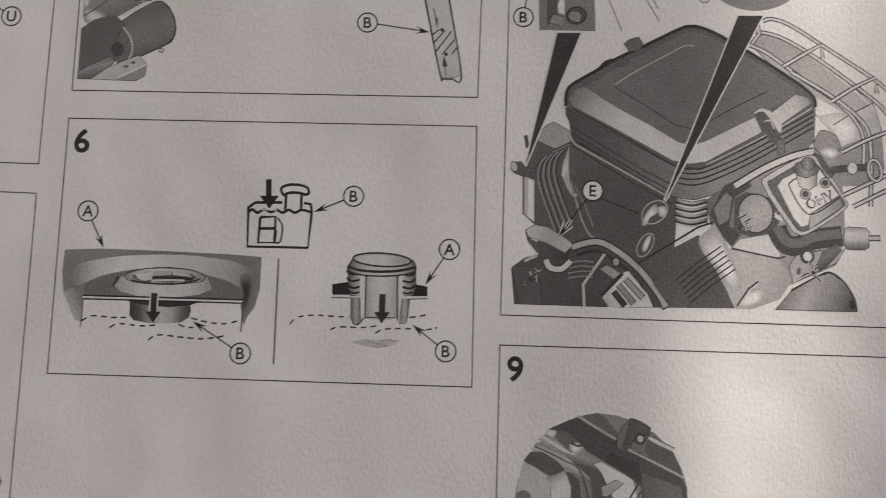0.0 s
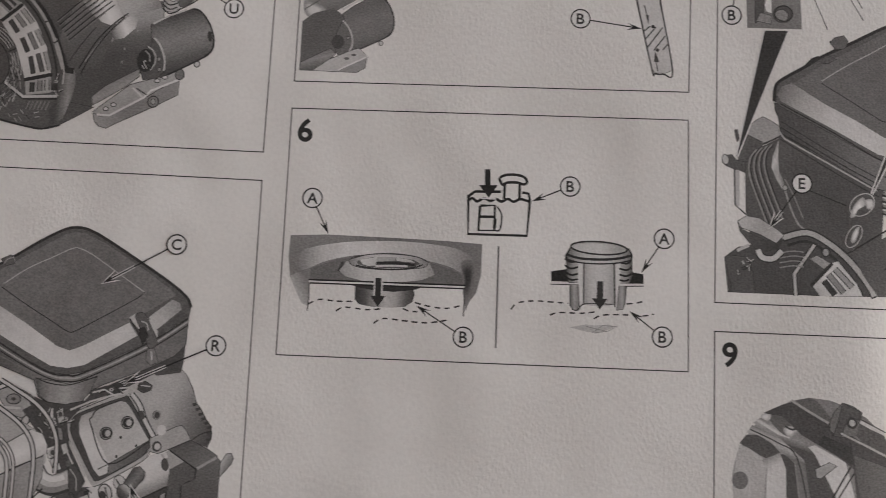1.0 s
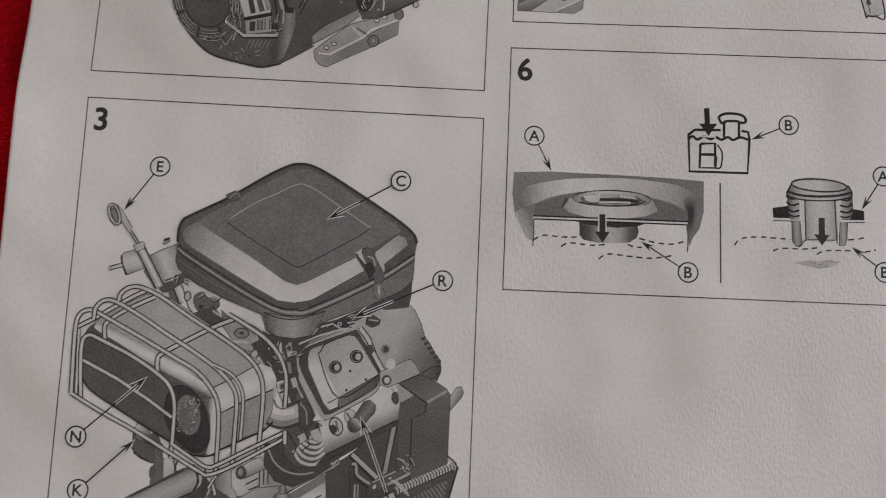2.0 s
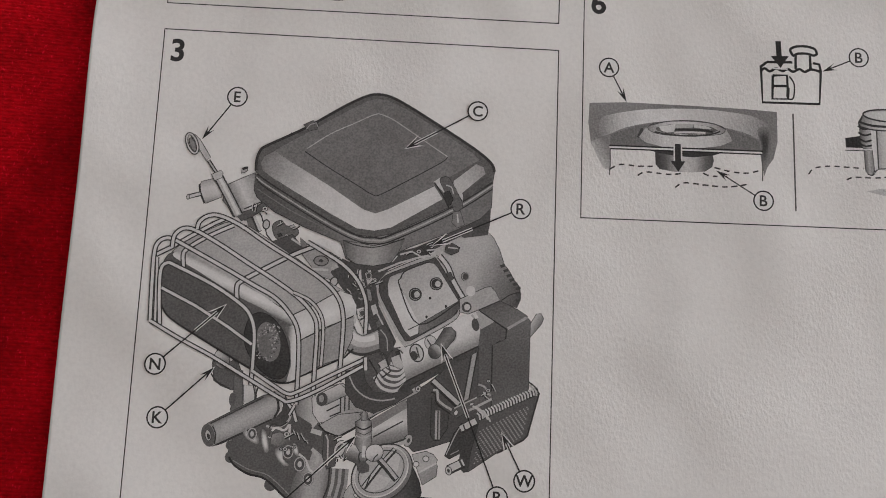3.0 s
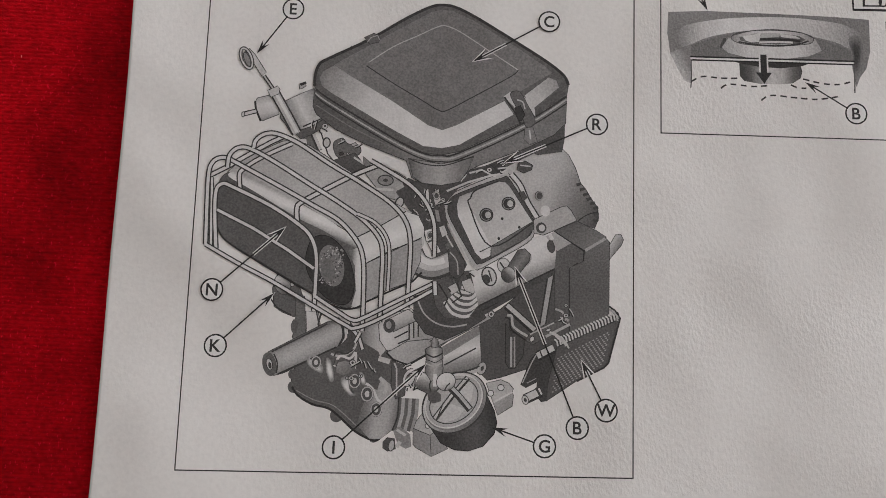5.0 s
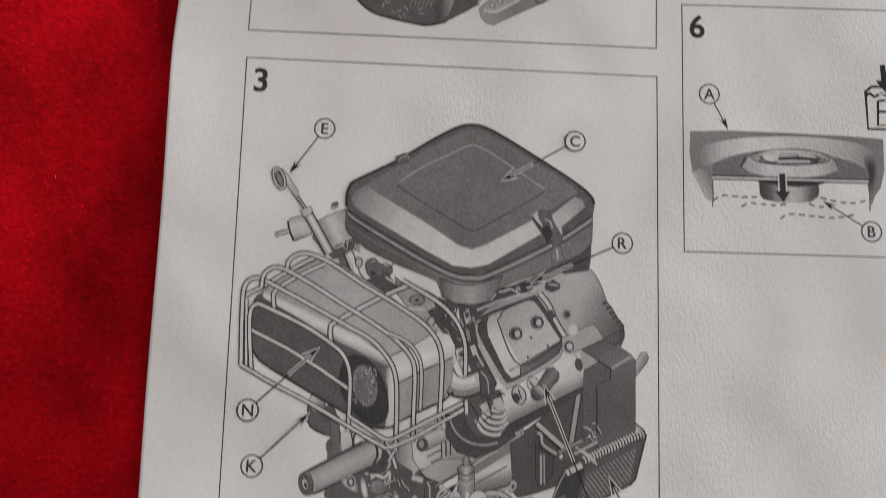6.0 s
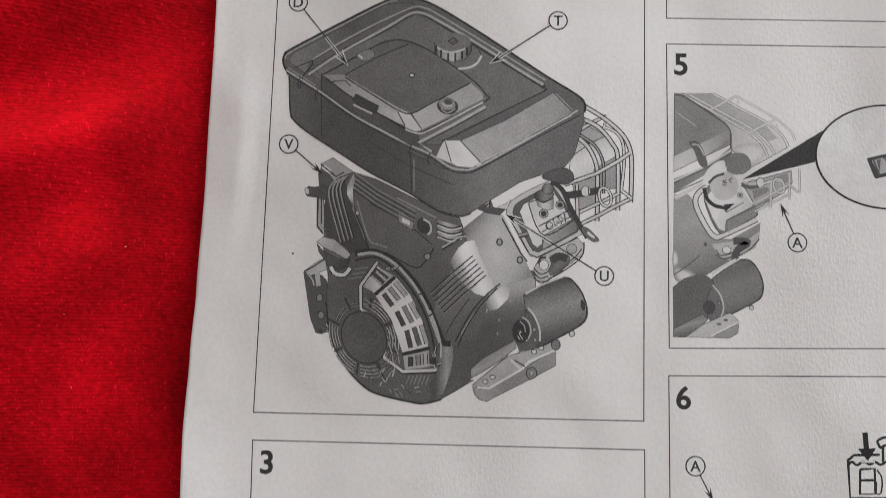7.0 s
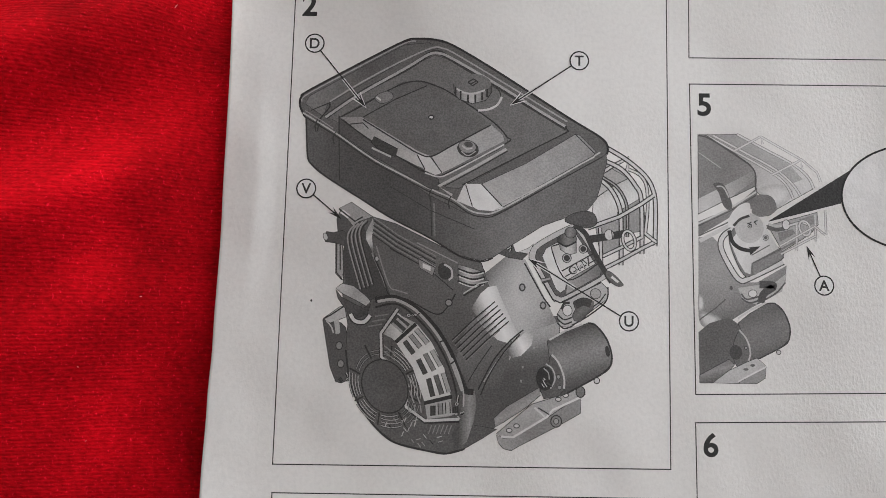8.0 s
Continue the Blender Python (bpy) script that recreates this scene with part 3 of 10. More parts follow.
wire(art, "guard_wire", 0.85, [(62.61, 53.15), (65.52, 51.71), (67.69, 49.17), (68.67, 46.62), (68.7, 38.06)], 1)
stroke(art, "guard_wire", 0.06, 0.6, [(62.42, 50.38), (64.6, 48.94), (65.86, 47.13), (66.39, 44.94), (66.37, 40.75)], 1)
stroke(art, "guard_wire", 0.36, 0.2, [(62.42, 50.38), (64.6, 48.94), (65.86, 47.13), (66.39, 44.94), (66.37, 40.75)], 1)
wire(art, "guard_wire", 0.85, [(62.05, 50.01), (63.68, 48.56), (64.95, 46.2), (65.38, 43.46), (65.34, 36.21)], 1)
wire(art, "guard_wire", 0.8, [(60.03, 42.11), (65.12, 44.01), (68.58, 46.07), (70.68, 47.56)])
wire(art, "guard_wire", 0.7, [(62.01, 37.43), (65.45, 39.1), (68.72, 40.78)])
wire(art, "guard_wire", 0.75, [(62.54, 35.63), (65.44, 37.11), (68.71, 38.97), (70.89, 40.09)])
wire(art, "guard_wire", 0.7, [(69.27, 41.34), (70.89, 40.09)])
wire(art, "guard_wire", 0.7, [(62.02, 42.14), (62.19, 36.16)])
# brackets at the side
fill(art, "side_bracket", 0.34, [(20.17, 44.72), (22.14, 45.75), (25.63, 43.43), (23.84, 42.5), (22.6, 41.57)])
fill(art, "side_bracket_side", 0.11, [(19.85, 42.99), (20.36, 44.45), (22.59, 41.75), (20.83, 40.1), (20.08, 40.99)])
stroke(art, "side_bracket_light", 0.66, 0.7, [(20.54, 44.27), (21.83, 43.38)])
stroke(art, "side_bracket_line", 0.05, 0.24, [(20.17, 44.63), (22.75, 42.66), (24, 43.41)])
fill(art, "side_post", 0.36, [(19.75, 39.72), (20.85, 39.01), (21.14, 34.68), (20.82, 33.24), (19.89, 34.31)])
stroke(art, "side_post_line", 0.06, 0.22, [(19.94, 39.36), (19.98, 34.49), (21, 33.24)])
stroke(art, "side_post_line", 0.06, 0.2, [(20.49, 39), (20.6, 34.86)])
fill(art, "side_arm", 0.10, [(17.76, 40.05), (18.28, 40.96), (19.37, 40.8), (20.8, 41.18), (21.72, 40.65), (21.4, 38.66), (19.59, 39.17), (18.14, 39.33)])
oval(art, "side_arm_tip", 0.52, (18.12, 40.15), 0.36, 0.6, 20)
fill(art, "base_plate", 0.105, [(18.03, 26.95), (18.82, 27.49), (20.99, 26.45), (21.72, 25.75), (22.74, 20.46), (22.45, 17.64), (21.22, 17.09), (20.33, 17.26), (19.38, 19.53)])
fill(art, "base_top", 0.46, [(18.11, 27.13), (20.57, 28.94), (21.63, 29.31), (22.03, 27.54), (20.62, 26.98), (19.2, 26.43)])
stroke(art, "base_line", 0.05, 0.22, [(18.11, 27.04), (19.52, 27.86), (21.63, 29.31)])
stroke(art, "base_line_light", 0.45, 0.22, [(18.57, 26.78), (19.39, 25.9), (19.78, 24.84)], 1)
fill(art, "base_light", 0.42, [(19.82, 26.79), (20.61, 27.16), (20.85, 24.85), (20.14, 24.67)])
for x, y in ((20.72, 22.9), (21.06, 20.08)):
    oval(art, "base_bolt", 0.24, (x, y), 0.5, 0.6, 0)
    ring(art, "base_bolt_ring", 0.05, 0.14, (x, y), 0.52, 0.62, 0)
clutter(art, [(20.46, 19.02), (22.6, 18.69), (22.46, 17.46), (20.68, 17.26)], 4)
# blower housing
shade(art, "fan_housing", [0.12, 0.15, 0.14, 0.12], (22.05, 41.93), (40.43, 15.42), [(21.35, 40.83), (23.47, 42.67), (25.63, 43.43), (29.26, 42.39), (36.55, 38.87), (43.07, 36.25), (44.73, 31.42), (50.14, 27.92), (55.52, 28), (55.53, 20.9), (52.87, 16.46), (47.56, 12.01), (42.28, 8.46), (37.88, 6.67), (33.45, 8.35), (28.01, 15.25), (22.48, 23.99), (21.05, 31.09)])
fill(art, "housing_side_shade", 0.085, [(21.36, 40.65), (23.83, 42.86), (24.98, 40.15), (28.58, 31.2), (25.93, 29.37), (21.57, 32), (20.89, 37.38)])
for k in range(4):
    stroke(art, "housing_rib", 0.30, 0.26, [(x + 0.62 * k, y + 0.26 * k) for x, y in ((22.76, 42.12), (21.8, 40.83), (21.85, 38.66), (23.9, 31.85))], 1)
    stroke(art, "housing_rib_dark", 0.05, 0.2, [(x + 0.62 * k + 0.24, y + 0.26 * k) for x, y in ((22.77, 41.94), (21.81, 40.65), (21.86, 38.48), (23.91, 31.67))], 1)
shade(art, "housing_shine", [0.34, 0.62, 0.5, 0.2], (24.78, 41.06), (25.92, 38.36), [(24.59, 41.06), (25.63, 43.25), (25.84, 41.98), (25.52, 40.16), (25.95, 36.91), (25.38, 38.35), (24.62, 39.79)])
for k in range(4):
    stroke(art, "housing_groove", 0.24, 0.2, [(x - 0.1 * k, y - 0.72 * k) for x, y in ((25.81, 43.25), (29.66, 40.58), (35.85, 37.23))])
    stroke(art, "housing_groove_dark", 0.055, 0.18, [(x - 0.1 * k, y - 0.72 * k) for x, y in ((25.82, 42.8), (29.67, 40.13), (35.86, 36.78))])
stroke(art, "housing_edge_light", 0.30, 0.2, [(32.75, 39.36), (35.66, 37.95), (39.29, 36.2)])
stroke(art, "housing_panel_line", 0.28, 0.2, [(26.27, 38.72), (27.42, 35.13), (28.56, 32.27), (29.65, 31.75), (31.45, 31.24)], 1)
stroke(art, "housing_panel_line", 0.26, 0.2, [(25.57, 37.63), (27.08, 34.23), (28.22, 31.37)], 1)
stroke(art, "housing_panel_dark", 0.05, 0.2, [(25.95, 36.91), (27.45, 33.69), (28.59, 30.84), (31.29, 30.34), (35.8, 28.08), (37.58, 29), (38.99, 31.34)], 1)
stroke(art, "housing_panel_dark", 0.05, 0.15, [(28.44, 38.39), (34.8, 35.06), (38.62, 31.88)])
oval(art, "housing_screw", 0.4, (26.4, 36.74), 0.32, 0.4, 0)
fill(art, "switch_plate", 0.28, [(32.97, 37.01), (33.69, 37.02), (35.87, 35.61), (35.54, 33.99), (33.18, 35.39)])
fill(art, "switch_light", 0.68, [(33.7, 36.12), (34.97, 35.6), (34.98, 34.88), (33.72, 35.4)])
stroke(art, "switch_line", 0.05, 0.16, [(33.06, 36.83), (35.7, 35.43), (35.36, 34.07)])
oval(art, "housing_hole_dark", 0.07, (37.23, 34.91), 1.1, 1.4, 20)
stroke(art, "housing_hole_light", 0.5, 0.32, [(37.13, 35.99), (38.22, 35.28), (38.41, 34.03), (37.88, 33.48)], 1)
oval(art, "housing_bolt", 0.3, (37.93, 29.9), 0.5, 0.5, 0)
ring(art, "housing_bolt_ring", 0.05, 0.14, (37.93, 29.9), 0.55, 0.55, 0)
# hose bellows
shade(art, "bellows", [0.2, 0.5, 0.34, 0.12], (39.48, 34.94), (43.63, 34.64), [(39.29, 36.02), (43.08, 34.99), (43.82, 33.2), (41.85, 32.46), (39.51, 32.96)])
for k in range(3):
    stroke(art, "bellows_line", 0.05, 0.28, [(x, y - 0.95 * k) for x, y in ((39.3, 35.3), (41.65, 34.61), (43.62, 35))], 1)
    stroke(art, "bellows_line_light", 0.6, 0.2, [(x, y - 0.95 * k) for x, y in ((39.48, 35.03), (41.65, 34.34), (43.44, 34.73))], 1)
# cylinder shroud with its soft highlight
shade(art, "cylinder_shroud", [0.16, 0.36, 0.46, 0.46, 0.42, 0.28], (43.8, 35), (54.62, 27.98), [(43.63, 34.64), (47.39, 37.76), (50.1, 36.9), (52.82, 31.54), (55.16, 26.92), (55.52, 24.44), (51.07, 20.84), (45.72, 20.76), (43.01, 24.27), (42.06, 29.6), (44.36, 32.49)])
shade(art, "shroud_shade", [0.40, 0.34, 0.16, 0.11], (50.14, 27.92), (50.63, 19.07), [(50.15, 25.25), (55.52, 27.11), (55.35, 24.08), (53.03, 20.86), (52.51, 16.45), (47.56, 12.36), (45.76, 15.49), (47.5, 20.79)])
shade(art, "shroud_lower", [0.22, 0.15, 0.12], (43.88, 26.06), (47.54, 15.51), [(41.9, 27.81), (44.79, 24.65), (48.01, 23.98), (47.5, 20.79), (45.74, 17.24), (42.21, 15.44), (39.12, 20.68), (39.97, 24.23)])
shade(art, "shroud_highlight", [0.14, 0.40, 0.70, 0.74, 0.60, 0.42], (41.71, 28.16), (47.44, 30.39), [(41.53, 29.05), (42.94, 31.4), (44.18, 32.49), (45.44, 32.69), (46.72, 29.66), (48.9, 25.24), (47.48, 23.62), (45.69, 24.13), (43.71, 26.05)])
shade(art, "shroud_highlight", [0.14, 0.46, 0.72, 0.56, 0.36], (47.31, 22.38), (51.59, 24.56), [(47.13, 22.2), (48.55, 23.99), (50.15, 25.43), (51.59, 25.27), (51.06, 23.31), (49.46, 21.7), (48.03, 21.33)])
stroke(art, "shroud_lip", 0.05, 0.24, [(40.25, 31), (42.57, 32.47), (44.18, 33.57)])
stroke(art, "shroud_lip_light", 0.5, 0.2, [(40.24, 31.36), (42.74, 33.01), (44.18, 33.39)])
for k in range(6):
    stroke(art, "cooling_slot", 0.05, 0.2, [(x + 0.44 * k, y - 0.62 * k) for x, y in ((38.54, 24.03), (41.9, 27.28), (45.28, 30.18))])
    stroke(art, "cooling_slot_light", 0.26, 0.12, [(x + 0.44 * k, y - 0.62 * k) for x, y in ((38.55, 23.76), (41.91, 27.01), (43.86, 28.73))])
stroke(art, "shroud_edge_dark", 0.05, 0.22, [(49.79, 25.78), (47.48, 23.8), (45, 20.75), (42.73, 16.32)], 1)
stroke(art, "shroud_edge_light", 0.34, 0.2, [(49.8, 25.43), (47.84, 23.45), (45.54, 20.59), (43.61, 17.56)], 1)
stroke(art, "shroud_edge_dark", 0.05, 0.2, [(49.26, 25.06), (46.6, 22.01), (44.49, 18.63), (43.09, 15.45)], 1)
stroke(art, "shroud_line", 0.06, 0.16, [(44.8, 23.23), (42.69, 20.19), (41.12, 17.53)])
for x, y in ((49.58, 32.48), (52.91, 29.66)):
    oval(art, "shroud_screw_dark", 0.08, (x, y), 0.55, 0.66, 0)
    oval(art, "shroud_screw", 0.34, (x, y), 0.3, 0.4, 0)
for x, y in ((51.51, 22.96), (49.73, 19.94), (49.48, 17.73)):
    oval(art, "shroud_spot", 0.3, (x, y), 0.16, 0.22, 0)
# rocker cover and its fittings
fill(art, "head_casting", 0.46, [(55.16, 28.35), (56.42, 30.51), (61.82, 33.82), (63.25, 32.4), (63.07, 30.78), (60.01, 28.42), (57.31, 26.24), (55.52, 26.39)])
for k in range(3):
    stroke(art, "head_fin", 0.05, 0.22, [(x, y - 0.7 * k) for x, y in ((55.16, 28.35), (56.24, 27.47), (57.49, 27.85))], 1)
stroke(art, "head_line", 0.05, 0.22, [(57.49, 26.6), (60.01, 28.06), (62.89, 30.42), (63.25, 32.76)], 1)
stroke(art, "head_line", 0.05, 0.18, [(59.11, 28.4), (61.81, 30.23), (62.89, 31.68)])
oval(art, "head_port", 0.64, (56.78, 28.91), 0.75, 0.85, 0)
stroke(art, "head_port_line", 0.06, 0.4, [(55.88, 29.07), (56.24, 29.97), (57.13, 30.16)], 1)
oval(art, "head_boss", 0.36, (61.27, 31.65), 0.85, 0.8, 0)
shade(art, "plug_boot", [0.08, 0.18, 0.07], (57.85, 29.82), (60, 27.52), [(57.49, 28.02), (58.03, 29.1), (57.67, 30.17), (58.93, 30.9), (60.91, 30.39), (60.91, 29.32), (58.75, 27.15), (57.85, 27.32)])
stroke(art, "plug_wire", 0.07, 1.3, [(58.03, 29.82), (59.29, 30.37), (60.55, 30.03)], 1)
fill(art, "rocker_gasket", 0.50, [(50.63, 37.63), (51.89, 39.63), (57.31, 42.62), (58.58, 42.45), (62.72, 35.45), (62.9, 34.19), (61.82, 33.46), (56.42, 30.33), (55.16, 30.31), (54.26, 30.84), (51.36, 36.01)], 1)
stroke(art, "gasket_line", 0.05, 0.2, [(51.36, 36.01), (54.44, 30.66), (55.7, 30.14), (62.18, 33.46)])
stroke(art, "gasket_line", 0.05, 0.24, [(49.92, 36.35), (53, 30.82), (54.08, 29.41)])
fill(art, "rocker_side", 0.12, [(51.72, 37.64), (52.62, 39.1), (57.31, 41.71), (58.22, 41.72), (62.18, 35.62), (62.18, 34.54), (61.46, 33.99), (56.42, 31.23), (55.34, 31.21), (54.62, 31.74), (52.08, 36.38)], 1)
shade(art, "rocker_face", [0.52, 0.62, 0.54], (53.34, 38.75), (60.92, 34.34), [(52.8, 37.48), (53.34, 38.75), (54.96, 39.68), (57.31, 41.16), (58.22, 41), (61.28, 36.33), (56.77, 33.75), (56.23, 32.12), (55.7, 31.76), (54.98, 32.28)])
shade(art, "rocker_shine", [0.66, 0.70, 0.6], (53.52, 38.75), (55.69, 32.47), [(52.8, 37.48), (53.34, 38.57), (54.6, 39.31), (54.24, 38.04), (56.59, 33.92), (56.41, 32.3), (55.7, 31.76), (54.98, 32.28)])
shade(art, "rocker_front", [0.34, 0.18], (56.95, 33.39), (62.18, 34.9), [(56.77, 33.75), (61.46, 36.51), (62.18, 35.44), (62, 34.54), (56.59, 31.41)])
stroke(art, "rocker_line", 0.05, 0.2, [(57.31, 39.71), (54.96, 39.32), (54.33, 38.4), (56.77, 33.75), (61.83, 36.52)], 1)
stroke(art, "rocker_line", 0.05, 0.2, [(55.87, 35.17), (60.75, 37.95)])
stroke(art, "rocker_line", 0.05, 0.18, [(56.41, 34.28), (61.29, 37.05)])
lettering(art, "OHV", (58.76, 35.94), 1.35, 28)
shade(art, "filler_cap", [0.08, 0.24, 0.12], (55.5, 40.59), (58.4, 40.63), around((56.68, 40.25), 1.6, 1.0, 8, 20))
shade(art, "filler_neck", [0.2, 0.55, 0.5, 0.16], (55.51, 38.78), (58.4, 38.82), [(55.33, 39.68), (56.59, 38.98), (58.22, 39.91), (58.22, 38.1), (56.95, 37.72), (55.69, 38.6)])
shade(art, "filler_knob", [0.08, 0.26, 0.10], (56.23, 41.88), (58.22, 41.54), around((57.31, 41.35), 0.95, 0.9, 0, 18))
stroke(art, "filler_line", 0.05, 0.26, [(55.14, 39.86), (56.59, 39.16), (58.22, 39.91)], 1)
for x, y, r in ((59.3, 38.74, 0.75), (56.68, 37.26, 0.78)):
    oval(art, "cover_bolt", 0.06, (x, y), r, r, 0)
    ring(art, "cover_bolt_rim", 0.46, 0.14, (x, y), r * 0.72, r * 0.72, 0)
stroke(art, "cover_cable", 0.06, 0.8, [(57.86, 42.63), (59.67, 41.2), (60.93, 38.5), (62.72, 35.27), (63.8, 33.48)], 1)
stroke(art, "plug_lead", 0.06, 1.2, [(60.21, 40.3), (62.74, 40.7), (65.83, 41.29)])
oval(art, "lead_collar", 0.58, (63.47, 41.07), 0.75, 0.85, 0)
stroke(art, "lead_collar_line", 0.06, 0.16, [(63.84, 41.8), (64.01, 40.35)])
ring(art, "pull_ring_dark", 0.06, 0.56, (66.63, 40.21), 0.95, 1.55, 16)
ring(art, "pull_ring", 0.62, 0.28, (66.63, 40.21), 0.95, 1.55, 16)
fill(art, "cable_end", 0.14, [(62.9, 35.27), (63.98, 34.93), (65.42, 33.51), (65.6, 32.97), (64.52, 32.96), (63.08, 34.19)], 1)
stroke(art, "cable_end_light", 0.62, 0.4, [(63.8, 34.38), (64.88, 33.5)])
stroke(art, "gasket_clip", 0.08, 0.8, [(52.63, 33.51), (54.07, 33.89)])
stroke(art, "gasket_clip_light", 0.36, 0.3, [(52.63, 33.6), (54.07, 33.98)])
fill(art, "cable_clamp", 0.10, [(45.58, 37.92), (46.47, 39.38), (47.92, 39.58), (48.47, 38.14), (50.45, 37.8), (49.56, 36.89), (47.39, 37.22)])
clutter(art, [(45.75, 39.18), (48.1, 39.58), (48.47, 37.78), (46.48, 37.57)], 6)
fill(art, "tank_stay", 0.56, [(49.01, 38.14), (50.45, 38.71), (51.35, 39.45), (50.63, 37.81)])
# starter motor and mounting foot
fill(art, "mount_foot_top", 0.40, [(45.63, 9.55), (46.86, 10.61), (51.1, 14.16), (55, 15.43), (58.56, 17.06), (59.63, 15.84), (58.91, 15.31), (53.94, 12.27), (48.46, 9.06), (46.52, 9.04)])
shade(art, "mount_foot", [0.40, 0.26, 0.26, 0.30], (45.82, 7.64), (58.91, 13.91), [(45.63, 9.38), (46.7, 8.87), (48.29, 9.06), (54.12, 12.45), (56.43, 14.05), (58.91, 15.31), (58.82, 12.86), (55.01, 10.71), (49.18, 7.69), (47.95, 6.98), (46.71, 7.31), (45.99, 8.16)])
stroke(art, "foot_edge_light", 0.66, 0.34, [(46.34, 9.12), (48.29, 9.06), (53.59, 12.27), (54.47, 13.33), (58.91, 15.4)])
stroke(art, "foot_line", 0.06, 0.2, [(52.16, 13.64), (53.94, 12.62)])
stroke(art, "foot_line_light", 0.6, 0.3, [(51.63, 13.64), (53.23, 12.26)])
for x, y in ((47.66, 10.1), (48.81, 10.81), (55.36, 15), (56.51, 15.63)):
    oval(art, "foot_hole", 0.6, (x, y), 0.42, 0.3, 0)
    ring(art, "foot_hole_ring", 0.06, 0.12, (x, y), 0.45, 0.33, 0)
oval(art, "foot_nut", 0.26, (55.01, 11.59), 0.85, 0.9, 0)
ring(art, "foot_nut_ring", 0.06, 0.18, (55.01, 11.59), 0.85, 0.9, 0)
oval(art, "foot_nut_core", 0.36, (55.01, 11.59), 0.4, 0.45, 0)
oval(art, "foot_bolt", 0.20, (58.83, 16.19), 0.7, 0.85, 0)
ring(art, "foot_bolt_ring", 0.05, 0.16, (58.83, 16.19), 0.7, 0.85, 0)
shade(art, "sump", [0.12, 0.30, 0.36, 0.16], (47.54, 15.51), (49.33, 11.69), [(45.25, 11.98), (47.19, 13.75), (52.33, 16.8), (52.51, 15.58), (50.21, 13.62), (46.68, 11.3), (45.44, 10.59)])
shade(art, "starter", [0.10, 0.20, 0.27, 0.22, 0.13, 0.08], (56.42, 25.34), (59.09, 16.54), [(53.56, 24.06), (55.88, 25.33), (60, 26.99), (61.26, 26.65), (62.86, 24.72), (63.75, 22.24), (63.56, 20.3), (61.95, 18.86), (56.78, 15.98), (55.71, 15.44), (54.28, 19.11)])
stroke(art, "starter_edge_dark", 0.05, 0.28, [(60, 26.99), (61.26, 26.65), (62.86, 24.72), (63.75, 22.24), (63.56, 20.3), (61.95, 18.86), (56.78, 15.98)], 1)
stroke(art, "starter_gap_light", 0.5, 0.3, [(53.91, 24.24), (56.42, 25.69), (59.11, 26.8)])
oval(art, "starter_screw_dark", 0.06, (63.12, 22.59), 0.36, 0.9, 10)
oval(art, "starter_stud", 0.56, (61.41, 17.98), 0.42, 0.45, 0)
ring(art, "starter_stud_ring", 0.06, 0.14, (61.41, 17.98), 0.45, 0.48, 0)
fill(art, "starter_flange", 0.12, [(54.1, 21.94), (55.17, 20.89), (56.24, 18.44), (56.25, 16.5), (55.36, 15.44), (53.05, 15.06), (52.51, 16.45), (53.57, 19.11)])
stroke(art, "starter_flange_light", 0.50, 0.3, [(54.28, 21.94), (55.35, 20.72), (56.24, 18.44), (56.25, 16.68)], 1)
oval(art, "flange_bolt", 0.3, (55.35, 18.51), 0.28, 0.36, 0)
oval(art, "flange_bolt", 0.3, (55.53, 16.84), 0.28, 0.34, 0)
oval(art, "solenoid_dark", 0.05, (53.22, 18.22), 1.35, 1.9, 0)
stroke(art, "solenoid_ring", 0.42, 0.22, [(53.39, 20.51), (54.46, 19.65), (54.82, 18.07), (54.11, 16.65)], 1)
stroke(art, "solenoid_ring", 0.3, 0.2, [(53.03, 19.8), (53.75, 19.11), (53.93, 18.05)], 1)
clutter(art, [(52.32, 19.09), (53.57, 19.11), (53.58, 16.99), (52.51, 16.98)], 4)
# fan guard
fill(art, "fan_guard", 0.12, [(22.05, 27), (24.14, 29.35), (26.62, 30.81), (29.48, 30.85), (33.1, 29.12), (36.37, 25.95), (38.56, 22.44), (39.67, 19.8), (41.13, 16.3), (42.2, 16.14), (42.4, 13.69), (41.9, 10.89), (45.8, 10.25), (43.16, 8.65), (40.7, 7.23), (37.89, 6.5), (35.24, 6.81), (29.92, 7.96), (27.05, 10.01), (24.51, 13.11), (22.65, 16.94), (21.81, 22.21)])
shade(art, "guard_band_shade", [0.10, 0.20, 0.32, 0.22, 0.12], (39.76, 11.91), (43.13, 11.96), [(40.95, 16.48), (42.2, 16.14), (42.49, 14.04), (42.07, 11.42), (41.04, 8.27), (39.12, 6.86), (38.73, 9.29), (39.76, 11.91), (40.26, 14.89)])
stroke(art, "guard_rim", 0.05, 0.95, [(26.27, 30.09), (29.49, 30.5), (32.93, 28.76), (36.02, 25.59), (38.21, 22.08), (39.5, 18.92), (40.6, 16.3), (42.02, 15.96)], 1)
stroke(art, "guard_rim_light", 0.42, 0.45, [(26.63, 29.92), (29.5, 30.23), (32.75, 28.58), (35.75, 25.41), (37.85, 22.07), (39.23, 18.74), (40.24, 16.12)], 1)
stroke(art, "guard_rim", 0.05, 0.3, [(26.3, 29.02), (29.51, 29.6), (32.22, 28.03), (35.13, 25.05), (37.33, 21.53), (38.62, 18.38), (39.36, 15.4), (39.58, 12.26)], 1)
stroke(art, "guard_rim_light", 0.46, 0.24, [(38.58, 21.2), (39.68, 18.57), (40.42, 15.94), (40.45, 13.67)], 1)
